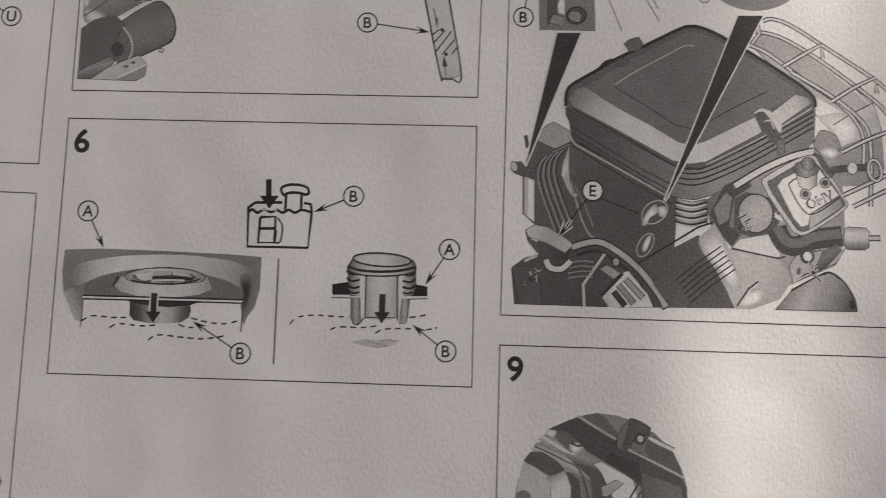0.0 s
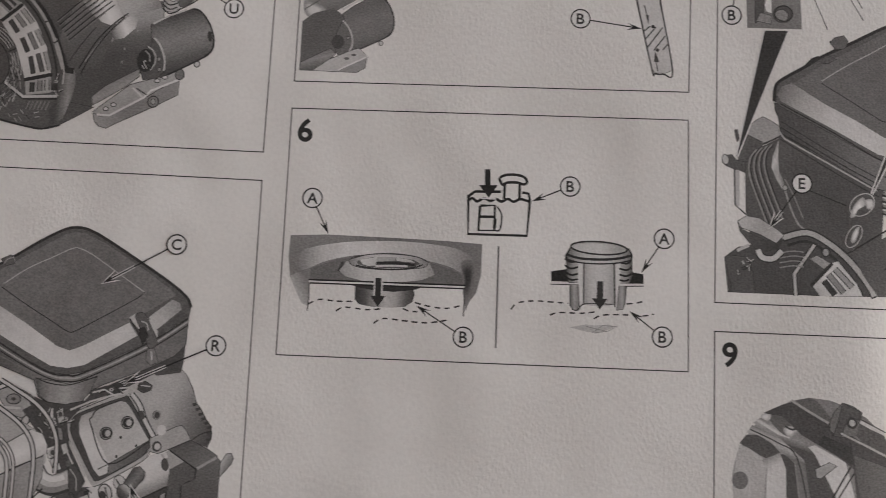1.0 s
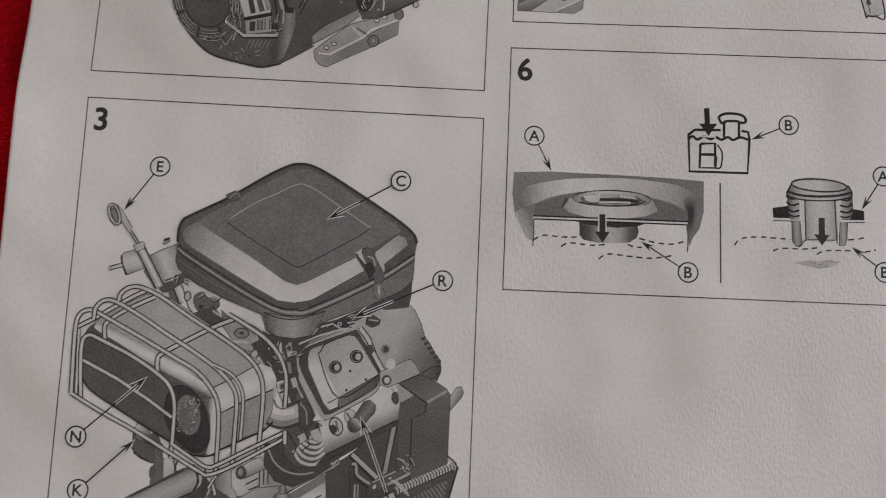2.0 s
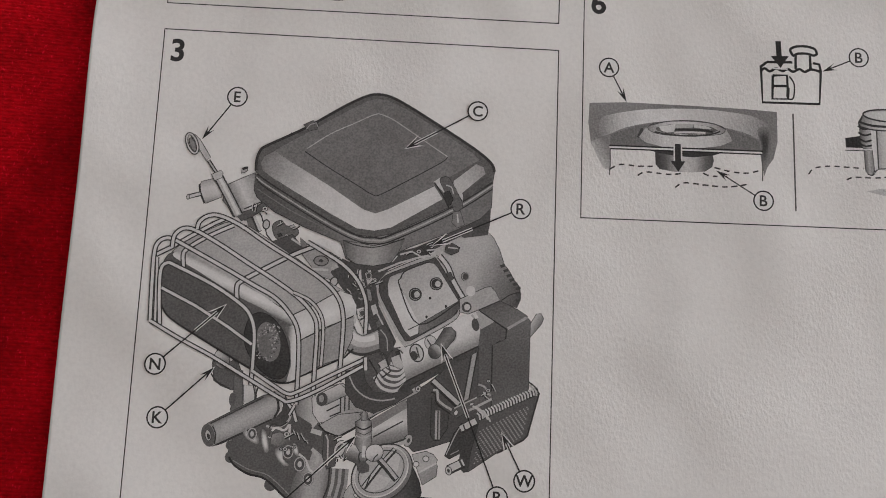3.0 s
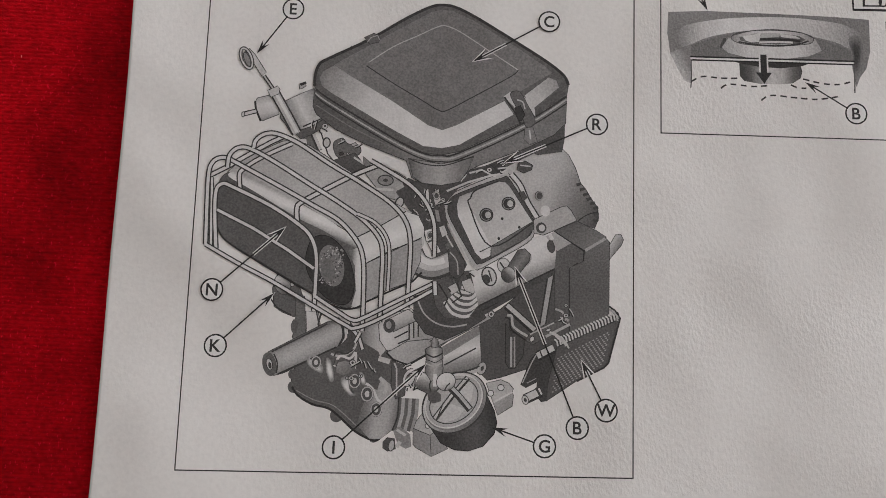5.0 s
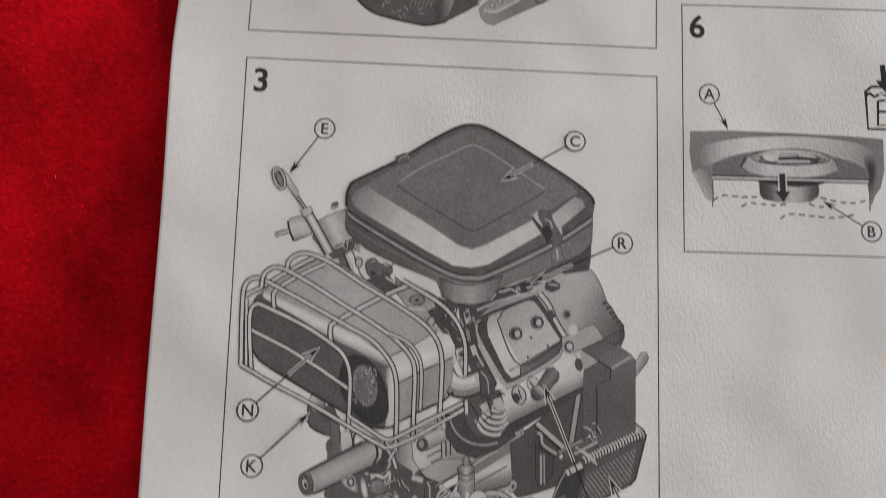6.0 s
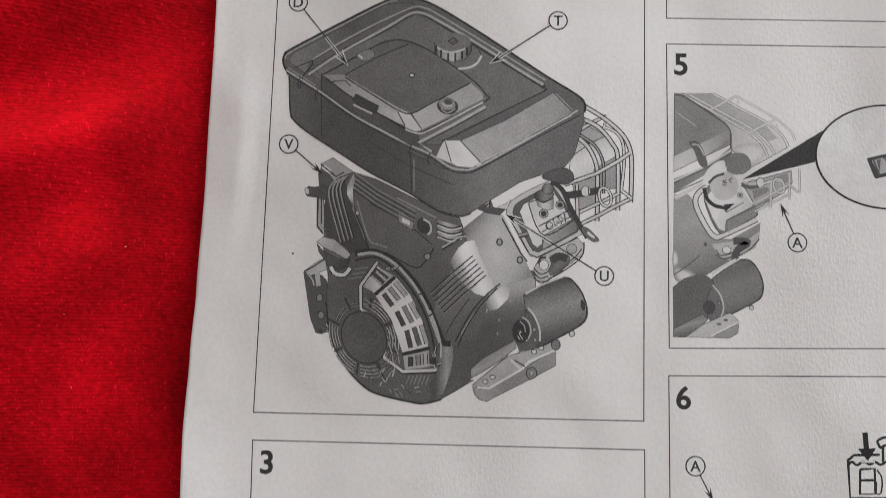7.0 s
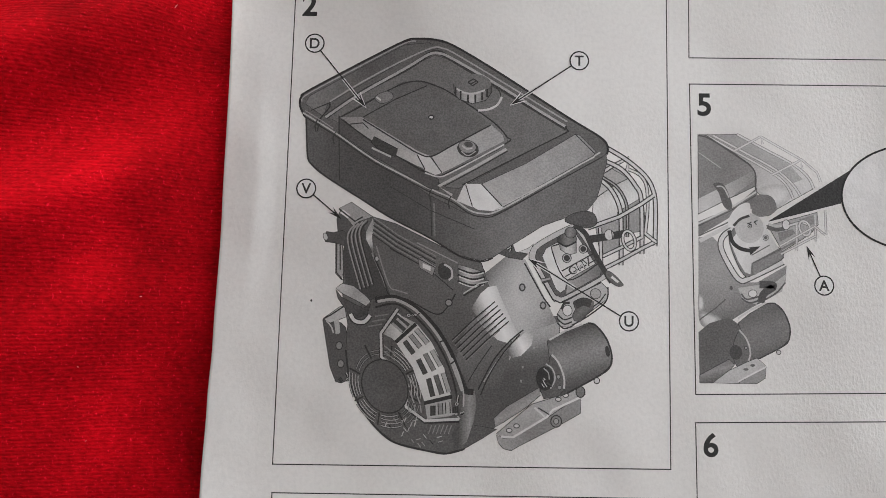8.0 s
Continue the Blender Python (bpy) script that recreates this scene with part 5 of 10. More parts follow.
fill(art, "slot_frame", 0.09, [(55.69, -54.83), (56.35, -55.74), (58.43, -57.05), (58.26, -59.23), (57.13, -60.98), (56.35, -61.01), (55.86, -60.26)])
stroke(art, "slot_light", 0.42, 0.3, [(56.54, -56.67), (56.66, -60.84)])
stroke(art, "slot_light", 0.36, 0.22, [(57.01, -56.65), (57.13, -60.82)])
fill(art, "link_bar", 0.13, [(58.59, -57.05), (59.04, -56.25), (64.64, -53.44), (64.82, -54.6), (59.55, -57.63)])
stroke(art, "link_light", 0.44, 0.2, [(59.12, -56.25), (62.46, -54.47)])
stroke(art, "link_light", 0.40, 0.36, [(61.33, -56.46), (64.67, -54.61)])
stroke(art, "link_light", 0.36, 0.3, [(62.57, -52.58), (63.53, -52.93), (64.02, -53.7), (64.5, -54.15)], 1)
oval(art, "link_bolt", 0.6, (59.45, -56.86), 0.3, 0.42, -20)
oval(art, "link_bolt", 0.5, (61.7, -55.51), 0.36, 0.2, 25)
clutter(art, [(62.4, -52.04), (64.61, -51.95), (64.66, -54.14), (62.46, -54.7)], 7)
fill(art, "cooler_side", 0.07, [(61.38, -58.87), (63.01, -58.02), (62.6, -60.74), (61.62, -65.23), (60.92, -65.34), (60.2, -64.53), (60.31, -62.69), (58.77, -63.52), (58.06, -63.17), (59.29, -59.81), (60.35, -58.37)])
stroke(art, "cooler_line", 0.40, 0.16, [(58.28, -62.93), (59.46, -60.18), (60.28, -58.68)], 1)
stroke(art, "cooler_line", 0.34, 0.14, [(58.91, -62.9), (60.14, -62.23)])
fill(art, "cooler_face", 0.11, [(63, -57.64), (67.2, -55.51), (70.32, -53.59), (71.33, -52.6), (71.66, -53.53), (70.09, -59.65), (69.47, -60.3), (65.76, -62.3), (61.62, -65.23), (61.86, -62.47)])
mesh_dots(art, [(62.88, -59.34), (70.42, -55.14), (69.47, -59.83), (62.22, -64.29)])
coil(art, (62.98, -56.86), (71.25, -52.76), 21)
stroke(art, "cooler_line", 0.42, 0.26, [(70.14, -52.34), (71.1, -53.08), (71.27, -53.86)], 1)
stroke(art, "cooler_line", 0.05, 0.24, [(70.06, -51.87), (70.93, -52.46), (71.66, -53.45), (70.09, -59.73), (69.47, -60.37), (65.76, -62.38)])
for x, y in ((62.49, -56.03), (62.89, -56.32), (63.29, -56.61)):
    stroke(art, "hose_light", 0.5, 0.24, [(x - 0.65, y + 0.25), (x + 0.5, y - 0.15), (x + 1.3, y - 1.3)], 1)
stroke(art, "pipe_stub_dark", 0.05, 1.3, [(60.22, -59.23), (62.54, -57.97)])
stroke(art, "pipe_stub_light", 0.55, 0.85, [(60.22, -59.15), (62.46, -57.89)])
stroke(art, "pipe_stub_line", 0.06, 0.2, [(60.59, -58.51), (61.09, -59.58)])
stroke(art, "pipe_stub_line", 0.06, 0.2, [(61.44, -58.01), (61.94, -59)])
stroke(art, "pipe_stub_dark", 0.05, 1.4, [(58.66, -65.13), (60.96, -63.96)])
stroke(art, "pipe_stub_light", 0.56, 0.95, [(58.65, -65.05), (60.88, -63.89)])
oval(art, "pipe_stub_end", 0.55, (58.74, -65.2), 0.45, 0.62, 20)
oval(art, "pipe_bore", 0.07, (58.74, -65.2), 0.2, 0.3, 20)
stroke(art, "pipe_stub_line", 0.06, 0.3, [(60.17, -63.46), (60.82, -64.65)])
# crankcase, shaft and lower left
fill(art, "pulley", 0.12, [(22.98, -51.35), (23.56, -49.27), (25.12, -48.73), (26.49, -50.26), (27.24, -52.12), (27.42, -54.94), (26.17, -55.15), (24.55, -54.6), (23.39, -53.86)])
shade(art, "pulley_boss", [0.55, 0.3, 0.14], (23.84, -49.89), (25.01, -51.9), around((24.37, -50.74), 1.1, 1.5, 25, 16))
oval(art, "pulley_bolt", 0.52, (25.72, -50.61), 0.3, 0.4, 0)
stroke(art, "pulley_line", 0.05, 0.2, [(22.84, -52.78), (23.88, -54), (25.84, -54.93)], 1)
fill(art, "front_bracket", 0.15, [(26.27, -51.85), (27.57, -52.26), (28.11, -58.35), (26.91, -59.33), (26.19, -57.97), (26.56, -56.23)])
oval(art, "bracket_lug", 0.12, (26.41, -56.47), 0.5, 1.0, 0)
shade(art, "front_plate", [0.6, 0.42], (28.1, -54.45), (30.71, -58.24), [(27.86, -54.3), (29.6, -54.38), (30.26, -57.32), (28.27, -58.34)])
stroke(art, "front_plate_line", 0.06, 0.2, [(29.27, -54.08), (30.09, -57.18)])
stroke(art, "front_plate_line", 0.06, 0.26, [(30.08, -54.36), (29.71, -56.1), (30.4, -57.01)], 1)
fill(art, "crankcase_front", 0.12, [(26.47, -63.45), (27.42, -59.93), (31.1, -58.22), (34.97, -56.89), (38.17, -57.92), (41.5, -61.65), (41.6, -67), (40.8, -69.84), (39.01, -71.28), (37.94, -71.48), (35.71, -70.52), (32.12, -67.56), (29.43, -66.92), (27.25, -65.71), (26.48, -64.75)])
for x, y, r in ((26.87, -64.73, 0.85), (26.68, -63.05, 0.7), (32.95, -68.36, 0.9), (35.83, -69.91, 0.6), (38.15, -71.17, 0.6)):
    oval(art, "case_lug", 0.12, (x, y), r, r, 0)
stroke(art, "case_edge", 0.04, 0.3, [(26.64, -64.74), (27.49, -65.86), (29.59, -66.99), (32.2, -67.64), (35.54, -70.3), (38.09, -71.47), (39.01, -71.2)], 1)
stroke(art, "case_edge_light", 0.26, 0.14, [(27.21, -65.18), (29.71, -66.37), (32.56, -67.09), (35.82, -69.68)], 1)
shade(art, "case_round_shade", [0.12, 0.22, 0.40, 0.38, 0.16], (35.84, -65.73), (41.57, -66.4), [(38.41, -62.55), (40.52, -64.15), (41.23, -65.88), (41.34, -68.15), (40.72, -69.85), (39.16, -71.2), (37.61, -71.26), (35.81, -69.53), (36.31, -67.23)])
shade(art, "case_round_shade", [0.12, 0.30, 0.46, 0.5], (35.42, -58.04), (39.35, -57.87), [(35.7, -55.84), (38, -54.65), (39.19, -56.32), (39.33, -59.11), (38.3, -60.4), (36.14, -61.11), (35.39, -58.82)])
fill(art, "case_dark", 0.11, [(35.58, -58.03), (38.25, -59.47), (39.15, -61.75), (38.36, -64.7), (36.45, -64.02), (35.4, -61.91), (34.97, -59.92)])
stroke(art, "case_rib", 0.5, 0.7, [(38.3, -60.4), (39.89, -60.79)])
stroke(art, "case_rib", 0.46, 0.5, [(38.59, -63), (39.58, -64.04), (39.33, -65.19)], 1)
# shaft
shade(art, "output_shaft", [0.10, 0.36, 0.44, 0.36, 0.20, 0.09], (26.75, -57.94), (28.98, -62.18), [(22.47, -61.07), (23.03, -60.12), (30.95, -55.66), (32.35, -55.36), (33.54, -56.72), (33.33, -58.59), (32.11, -59.27), (25.42, -62.88), (24.03, -63.32), (22.9, -62.75)])
stroke(art, "shaft_keyway", 0.06, 0.22, [(23.5, -60.1), (30.97, -55.97)])
stroke(art, "shaft_line", 0.05, 0.24, [(24.49, -63.15), (32.41, -59.1)])
oval(art, "shaft_end", 0.13, (23.3, -61.81), 0.95, 1.65, 16)
oval(art, "shaft_bore", 0.52, (23.3, -61.81), 0.42, 0.8, 16)
oval(art, "shaft_bore_dark", 0.06, (23.39, -61.96), 0.22, 0.45, 16)
stroke(art, "shaft_line", 0.06, 0.2, [(23.84, -60.4), (24.39, -61.61), (24.33, -63)], 1)
for k in range(4):
    stroke(art, "seal_ring", (0.05, 0.55, 0.06, 0.5)[k], 0.3, [(x + 0.4 * k, y) for x, y in ((31.55, -55.08), (32.86, -55.96), (33.26, -57.51), (32.72, -58.93))], 1)
fill(art, "seal_shade", 0.09, [(34.1, -55.44), (35.12, -56.88), (34.78, -59.23), (33.25, -59.99), (31.66, -59.75), (32.87, -58.92), (33.9, -57.64)])
stroke(art, "seal_light", 0.46, 0.3, [(31.68, -60.06), (33.27, -60.3), (34.78, -59.31), (35.19, -58.05)], 1)
# pale castings beside the shaft
melt(art, "casting_light", 0.2, 0.62, [(28.56, -60.5), (29.24, -61.25), (30.51, -61.5), (30.74, -62.73), (29.46, -62.32), (28.46, -61.44)])
melt(art, "casting_light", 0.2, 0.66, [(31.09, -60.7), (31.73, -60.99), (32.34, -63.27), (31.91, -63.9), (31.2, -62.55)])
melt(art, "casting_light", 0.2, 0.62, [(33.29, -63.38), (34.21, -63.04), (34.62, -64.86), (35.43, -65.44), (34.66, -65.62), (33.5, -64.45)])
melt(art, "casting_light", 0.2, 0.64, [(35.74, -62.36), (36.38, -62.64), (36.76, -64), (36.13, -63.88)])
stroke(art, "casting_edge", 0.6, 0.35, [(32.25, -61.74), (32.95, -60.32), (34.38, -60.56), (35.12, -59.76), (35.08, -61.92)], 1)
stroke(art, "casting_edge", 0.55, 0.35, [(36.76, -63.85), (37.73, -64.57), (38.43, -65.92), (39.23, -66.5)], 1)
stroke(art, "casting_edge", 0.06, 0.2, [(32.17, -60.35), (32.6, -59.71), (33.72, -59.97), (34.78, -59.31)], 1)
shade(art, "casting_block", [0.30, 0.14], (32.67, -60.95), (34.5, -62.72), [(32.54, -61.26), (33.77, -60.9), (35.22, -61.45), (35.11, -62.38), (33.57, -62.91), (32.61, -62.49)])
for x, y, r in ((29.71, -61.3, 0.75), (35.18, -63.61, 0.85), (36.99, -65.29, 0.9), (38.34, -67.3, 0.85)):
    oval(art, "case_bolt", 0.09, (x, y), r, r * 1.2, 0)
    ring(art, "case_bolt_rim", 0.42, 0.16, (x, y), r * 0.85, r * 1.05, 0)
    oval(art, "case_bolt_light", 0.5, (x, y), r * 0.36, r * 0.5, 0)
clutter(art, [(30.91, -60.4), (35.23, -58.82), (38.41, -62.55), (34.59, -64.25)], 10)
stroke(art, "guard_wire", 0.06, 0.7, [(34.47, -56.52), (35.48, -57.72), (36.04, -59.25)])
stroke(art, "guard_wire", 0.6, 0.36, [(34.47, -56.52), (35.48, -57.72), (36.04, -59.25)])
stroke(art, "guard_wire", 0.06, 0.6, [(35.6, -56.94), (34.89, -58.37)])
stroke(art, "guard_wire", 0.6, 0.3, [(35.6, -56.94), (34.89, -58.37)])
# crankcase side with cover plates
shade(art, "case_side", [0.5, 0.62, 0.5, 0.36], (38.01, -54.81), (43.67, -57.69), [(38.06, -55.74), (38.79, -54.46), (42.53, -53.36), (43.85, -54.71), (46.79, -57.09), (42.32, -58.99), (39.34, -59.27), (38.33, -57.91)])
shade(art, "drain_plug", [0.6, 0.5, 0.2], (40.97, -53.9), (41.86, -56.05), [(39.44, -54.9), (42.06, -53.46), (43.04, -54.12), (43.24, -55.05), (40.16, -56.67)])
oval(art, "drain_plug_end", 0.10, (39.57, -55.84), 0.85, 1.0, 0)
oval(art, "drain_plug_face", 0.34, (39.48, -55.76), 0.45, 0.6, 0)
for a, b in (((40.36, -57.52), (42.2, -56.5)), ((40.87, -58.27), (42.41, -57.58)), ((42.31, -55.41), (42.41, -57.74)), ((42.93, -55.22), (43.03, -57.4)), ((43.57, -55.51), (43.65, -57.22))):
    stroke(art, "case_rib", 0.05, 0.2, [a, b])
shade(art, "plate_top", [0.42, 0.34], (42.1, -57.75), (45.34, -59.94), [(39.36, -59.58), (42.11, -57.91), (46.8, -57.24), (50.06, -56.01), (46.85, -58.33), (42.41, -60.99), (40.35, -60.62)])
fill(art, "plate_side", 0.11, [(40.19, -60.62), (41.95, -61.17), (42.47, -62.38), (42.14, -65.3), (40.92, -65.81), (40.2, -64.01)])
stroke(art, "plate_line", 0.46, 0.22, [(40.52, -60.92), (40.87, -61.67), (41.05, -65.35)])
stroke(art, "plate_line", 0.04, 0.26, [(39.36, -59.58), (40.34, -60.46), (42.42, -61.15), (46.85, -58.48)])
shade(art, "cylinder_base", [0.15, 0.5, 0.62, 0.3, 0.14], (49.12, -56.21), (50.59, -61.72), [(46.56, -58.96), (52.09, -55.46), (52.6, -61.02), (48.57, -62.27), (46.26, -63.14), (46.16, -60.68)])
stroke(art, "cylinder_line", 0.06, 0.2, [(47.42, -60.93), (51.72, -58.43)])
fill(art, "cylinder_shade", 0.24, [(46.7, -58.64), (51.93, -55.31), (52.13, -56.55), (47.37, -59.7)])
fill(art, "stay_bar", 0.36, [(45.44, -58.54), (45.25, -57.77), (52.81, -53.39), (53.74, -53.04), (54.23, -53.57), (53.63, -54.3), (46.53, -58.34)])
oval(art, "stay_eye", 0.5, (53.68, -53.67), 0.4, 0.45, 0)
oval(art, "stay_eye_dark", 0.08, (53.68, -53.67), 0.18, 0.22, 0)
stroke(art, "stay_edge_light", 0.55, 0.16, [(45.73, -58.06), (53.13, -53.69)])
for i, tone in enumerate((0.12, 0.40, 0.14, 0.36, 0.12, 0.30)):
    stroke(art, "gasket_stack", tone, 0.5, [(x + 0.48 * i, y) for x, y in ((41.53, -65.63), (41.48, -67.77), (40.97, -70.06))])
stroke(art, "gasket_line", 0.05, 0.2, [(41.37, -65.49), (41.34, -68.23), (40.66, -70.08)])
fill(art, "corner_nut", 0.26, [(40.81, -70.07), (41.56, -69.43), (43.16, -70.42), (43.39, -72.07), (42.63, -72.4), (41.52, -71.85)])
stroke(art, "corner_nut_light", 0.52, 0.36, [(41.27, -69.9), (42.54, -70.6)])
fill(art, "drain_bolt", 0.10, [(39.49, -71.63), (40.08, -71.01), (41.02, -71.12), (41.24, -72.46), (40.17, -72.81), (39.53, -72.39)])
oval(art, "drain_bolt_face", 0.45, (40.68, -72.04), 0.4, 0.75, -10)
stroke(art, "drain_bolt_light", 0.55, 0.9, [(41.36, -71.71), (41.83, -71.99)])
# mounting feet
shade(art, "mount_foot", [0.24, 0.34], (43.6, -69.95), (47.89, -72.4), [(43.51, -69.65), (45.87, -70.46), (46.15, -73.3), (44.01, -72.19), (43.6, -71.76)])
fill(art, "mount_foot_side", 0.30, [(45.87, -70.46), (46.99, -69.5), (48.34, -72.16), (46.15, -73.3)])
fill(art, "mount_foot_top", 0.44, [(43.59, -69.65), (43.86, -68.73), (44.73, -67.48), (46.99, -69.5), (45.87, -70.46)])
oval(art, "foot_hole", 0.62, (45.51, -69.19), 0.36, 0.36, 0)
fill(art, "mount_foot_top", 0.46, [(53.29, -63.14), (55.31, -62.59), (56.41, -63.01), (57.06, -63.74), (56.92, -64.21), (54.31, -65.7)])
shade(art, "mount_foot", [0.36, 0.26], (54.53, -65.3), (56.54, -67.12), [(54.31, -65.7), (56.91, -64.13), (57.09, -64.66), (56.97, -66.11), (54.99, -67.42)])
stroke(art, "foot_edge_light", 0.56, 0.26, [(54.39, -65.69), (56.92, -64.21)])
oval(art, "foot_hole", 0.64, (53.96, -64.49), 0.42, 0.4, 0)
oval(art, "foot_hole", 0.64, (55.34, -63.67), 0.45, 0.42, 0)
oval(art, "filter_lug", 0.4, (52.6, -61.17), 0.62, 0.9, -20)
oval(art, "filter_lug_hole", 0.07, (52.68, -61.17), 0.22, 0.34, -20)
stroke(art, "filter_lug_arm", 0.46, 0.5, [(52.29, -61.34), (50.6, -62.03), (49.05, -62.56)], 1)
stroke(art, "filter_lug_arm", 0.06, 0.18, [(52.28, -60.88), (50.58, -61.57), (48.72, -62.11)], 1)
# oil filter
shade(art, "oil_filter_can", [0.05, 0.07, 0.10, 0.05], (46.54, -69.82), (54.88, -68.71), [(45.22, -68.06), (46.07, -69.69), (47.38, -71.45), (49.27, -72.27), (51.13, -72.34), (53.12, -71.65), (54.61, -69.93), (54.95, -68.4), (54.5, -66.75), (53.35, -64.67), (52.2, -63.03), (50.92, -62.32)])
shade(art, "filter_cap_rim", [0.58, 0.44, 0.26, 0.14], (47.07, -63.71), (52.4, -68.81), around((49.11, -66), 4.75, 3.75, 38, 48))
oval(art, "filter_cap_side", 0.20, (49.03, -65.92), 4.4, 3.4, 38)
oval(art, "filter_cap", 0.40, (48.94, -65.77), 4.15, 3.15, 38)
ring(art, "filter_cap_light", 0.58, 0.2, (48.94, -65.77), 4.2, 3.2, 38)
fill(art, "cap_segment", 0.50, [(48.95, -63.94), (50, -62.82), (50.93, -62.63), (51.59, -63.67), (51.34, -65.37), (50.74, -66)])
fill(art, "cap_segment", 0.50, [(50.46, -66.77), (49.58, -68.03), (47.89, -68.71), (46.95, -68.44), (47.68, -67.2), (48.57, -66.09)])
fill(art, "cap_segment", 0.46, [(46.47, -68.01), (45.97, -67.27), (46.39, -66.19), (47.61, -65.53)])
stroke(art, "cap_rib", 0.05, 0.8, [(50.77, -62.48), (48.68, -65.02), (46.47, -68.16)])
stroke(art, "cap_rib", 0.5, 0.36, [(50.69, -62.48), (48.6, -65.03), (46.39, -68.16)])
stroke(art, "cap_rib_line", 0.06, 0.16, [(48.07, -65.35), (47.48, -66.14), (46.64, -68.46)])
ring(art, "filter_cap_line", 0.06, 0.16, (49.03, -65.92), 4.75, 3.75, 38)
ring(art, "filter_cap_line", 0.06, 0.14, (48.94, -65.77), 3.6, 2.65, 38)
stroke(art, "cap_handle", 0.05, 1.0, [(48, -63.52), (49.78, -65.28), (51.24, -66.82)])
stroke(art, "cap_handle_light", 0.42, 0.45, [(48.07, -63.44), (49.85, -65.12), (51.23, -66.67)])
# oil pressure sensor and elbow
shade(art, "elbow_pipe", [0.58, 0.55, 0.26, 0.12], (44.63, -61.51), (44.12, -64.15), [(42.32, -62.38), (43.53, -61.56), (46.09, -62.68), (46.76, -63.88), (46.34, -64.97), (45.24, -64.86), (42.69, -63.75)])
stroke(art, "elbow_line", 0.06, 0.2, [(45.93, -62.69), (45.51, -63.78), (45.86, -64.84)], 1)
fill(art, "elbow_shade", 0.11, [(45.24, -64.86), (46.31, -64.36), (47.12, -64.94), (47.15, -65.85), (46.08, -66.2), (45.44, -65.77)])
oval(art, "elbow_boss", 0.5, (42.65, -62.83), 0.8, 1.3, -20)
oval(art, "elbow_boss_dark", 0.12, (42.5, -62.99), 0.35, 0.7, -20)
shade(art, "sensor_body", [0.14, 0.4, 0.16], (44.78, -61.51), (47.44, -61.39), [(44.87, -59.81), (47.05, -59.56), (47.28, -61.4), (47.04, -63.1), (45.64, -63.16), (44.8, -61.97)])
shade(art, "sensor_collar", [0.10, 0.5, 0.13], (44.68, -59.19), (47.19, -59.09), [(44.67, -58.88), (45.74, -58.22), (47.01, -58.63), (47.23, -60.01), (46.16, -60.68), (44.89, -60.27)])
stroke(art, "sensor_line", 0.05, 0.2, [(44.85, -59.5), (45.97, -59.91), (47.12, -59.32)], 1)
shade(art, "sensor_tip", [0.10, 0.36, 0.12], (45.24, -57.62), (46.5, -57.56), [(45.41, -57.77), (45.85, -57.13), (46.42, -57.57), (46.62, -58.49), (45.6, -58.69)])
stroke(art, "sensor_ring_line", 0.4, 0.2, [(45.07, -60.88), (46.02, -61.15), (47.1, -60.64)], 1)
stroke(art, "sensor_pin_light", 0.6, 0.5, [(46.22, -62.22), (46.22, -63.9)])
shade(art, "knob", [0.64, 0.56, 0.2], (47.47, -62.16), (48.34, -64.42), around((47.75, -63.15), 1.35, 1.2, 30, 20))
stroke(art, "knob_line", 0.06, 0.18, [(48.3, -63.35), (47.85, -63.83), (47.57, -64.46)], 1)
clutter(art, [(40.72, -61.68), (43.53, -61.56), (44.02, -65.37), (41.23, -65.8)], 7)
# cylinder head with cooling fins
fill(art, "fin_drum", 0.09, [(42.77, -51.62), (45.27, -50.88), (47.15, -54.1), (49.85, -54.61), (52.33, -53.26), (52.99, -54.17), (50.37, -56), (47.28, -57.53), (44.57, -56.71), (42.9, -54.6)])
stroke(art, "fin_drum_light", 0.42, 0.22, [(43.25, -51.91), (44.29, -53.91), (46.09, -55.24), (48.31, -55.62), (50.35, -55.22)], 1)
fill(art, "fin_base", 0.12, [(45.05, -49.47), (48.01, -48.07), (51.34, -47.61), (51.83, -52.49), (49.85, -54.61), (47.16, -54.42), (45.83, -52.9)])
stroke(art, "cooling_fin", 0.58, 0.44, [(47.07, -52.22), (48.24, -53.74), (50.23, -54.13), (51.92, -53.04)], 1)
stroke(art, "cooling_fin", 0.58, 0.44, [(47.53, -51.81), (48.68, -53.02), (50.43, -53.26), (51.82, -52.26)], 1)
stroke(art, "cooling_fin", 0.58, 0.44, [(47.99, -51.4), (49.13, -52.29), (50.64, -52.39), (51.71, -51.47)], 1)
stroke(art, "cooling_fin", 0.58, 0.44, [(48.45, -50.98), (49.58, -51.56), (50.84, -51.51), (51.6, -50.69)], 1)
stroke(art, "cooling_fin", 0.58, 0.44, [(48.91, -50.57), (50.02, -50.84), (51.05, -50.63), (51.5, -49.9)], 1)
stroke(art, "cooling_fin", 0.58, 0.44, [(49.37, -50.15), (50.47, -50.11), (51.25, -49.76), (51.39, -49.12)], 1)
fill(art, "fin_casting", 0.48, [(47.46, -50.16), (48.55, -49.48), (49.06, -50.56), (47.98, -51.24)])
fill(art, "fin_casting", 0.50, [(49.33, -49.28), (50.58, -48.76), (51.44, -50.46), (50.98, -50.95), (49.85, -50.53)])
stroke(art, "fin_line", 0.05, 0.22, [(46.17, -49.74), (47.52, -51.73), (47.09, -52.85)])
stroke(art, "fin_line", 0.05, 0.22, [(48.7, -49.31), (49.41, -51.34), (48.18, -52.33)])
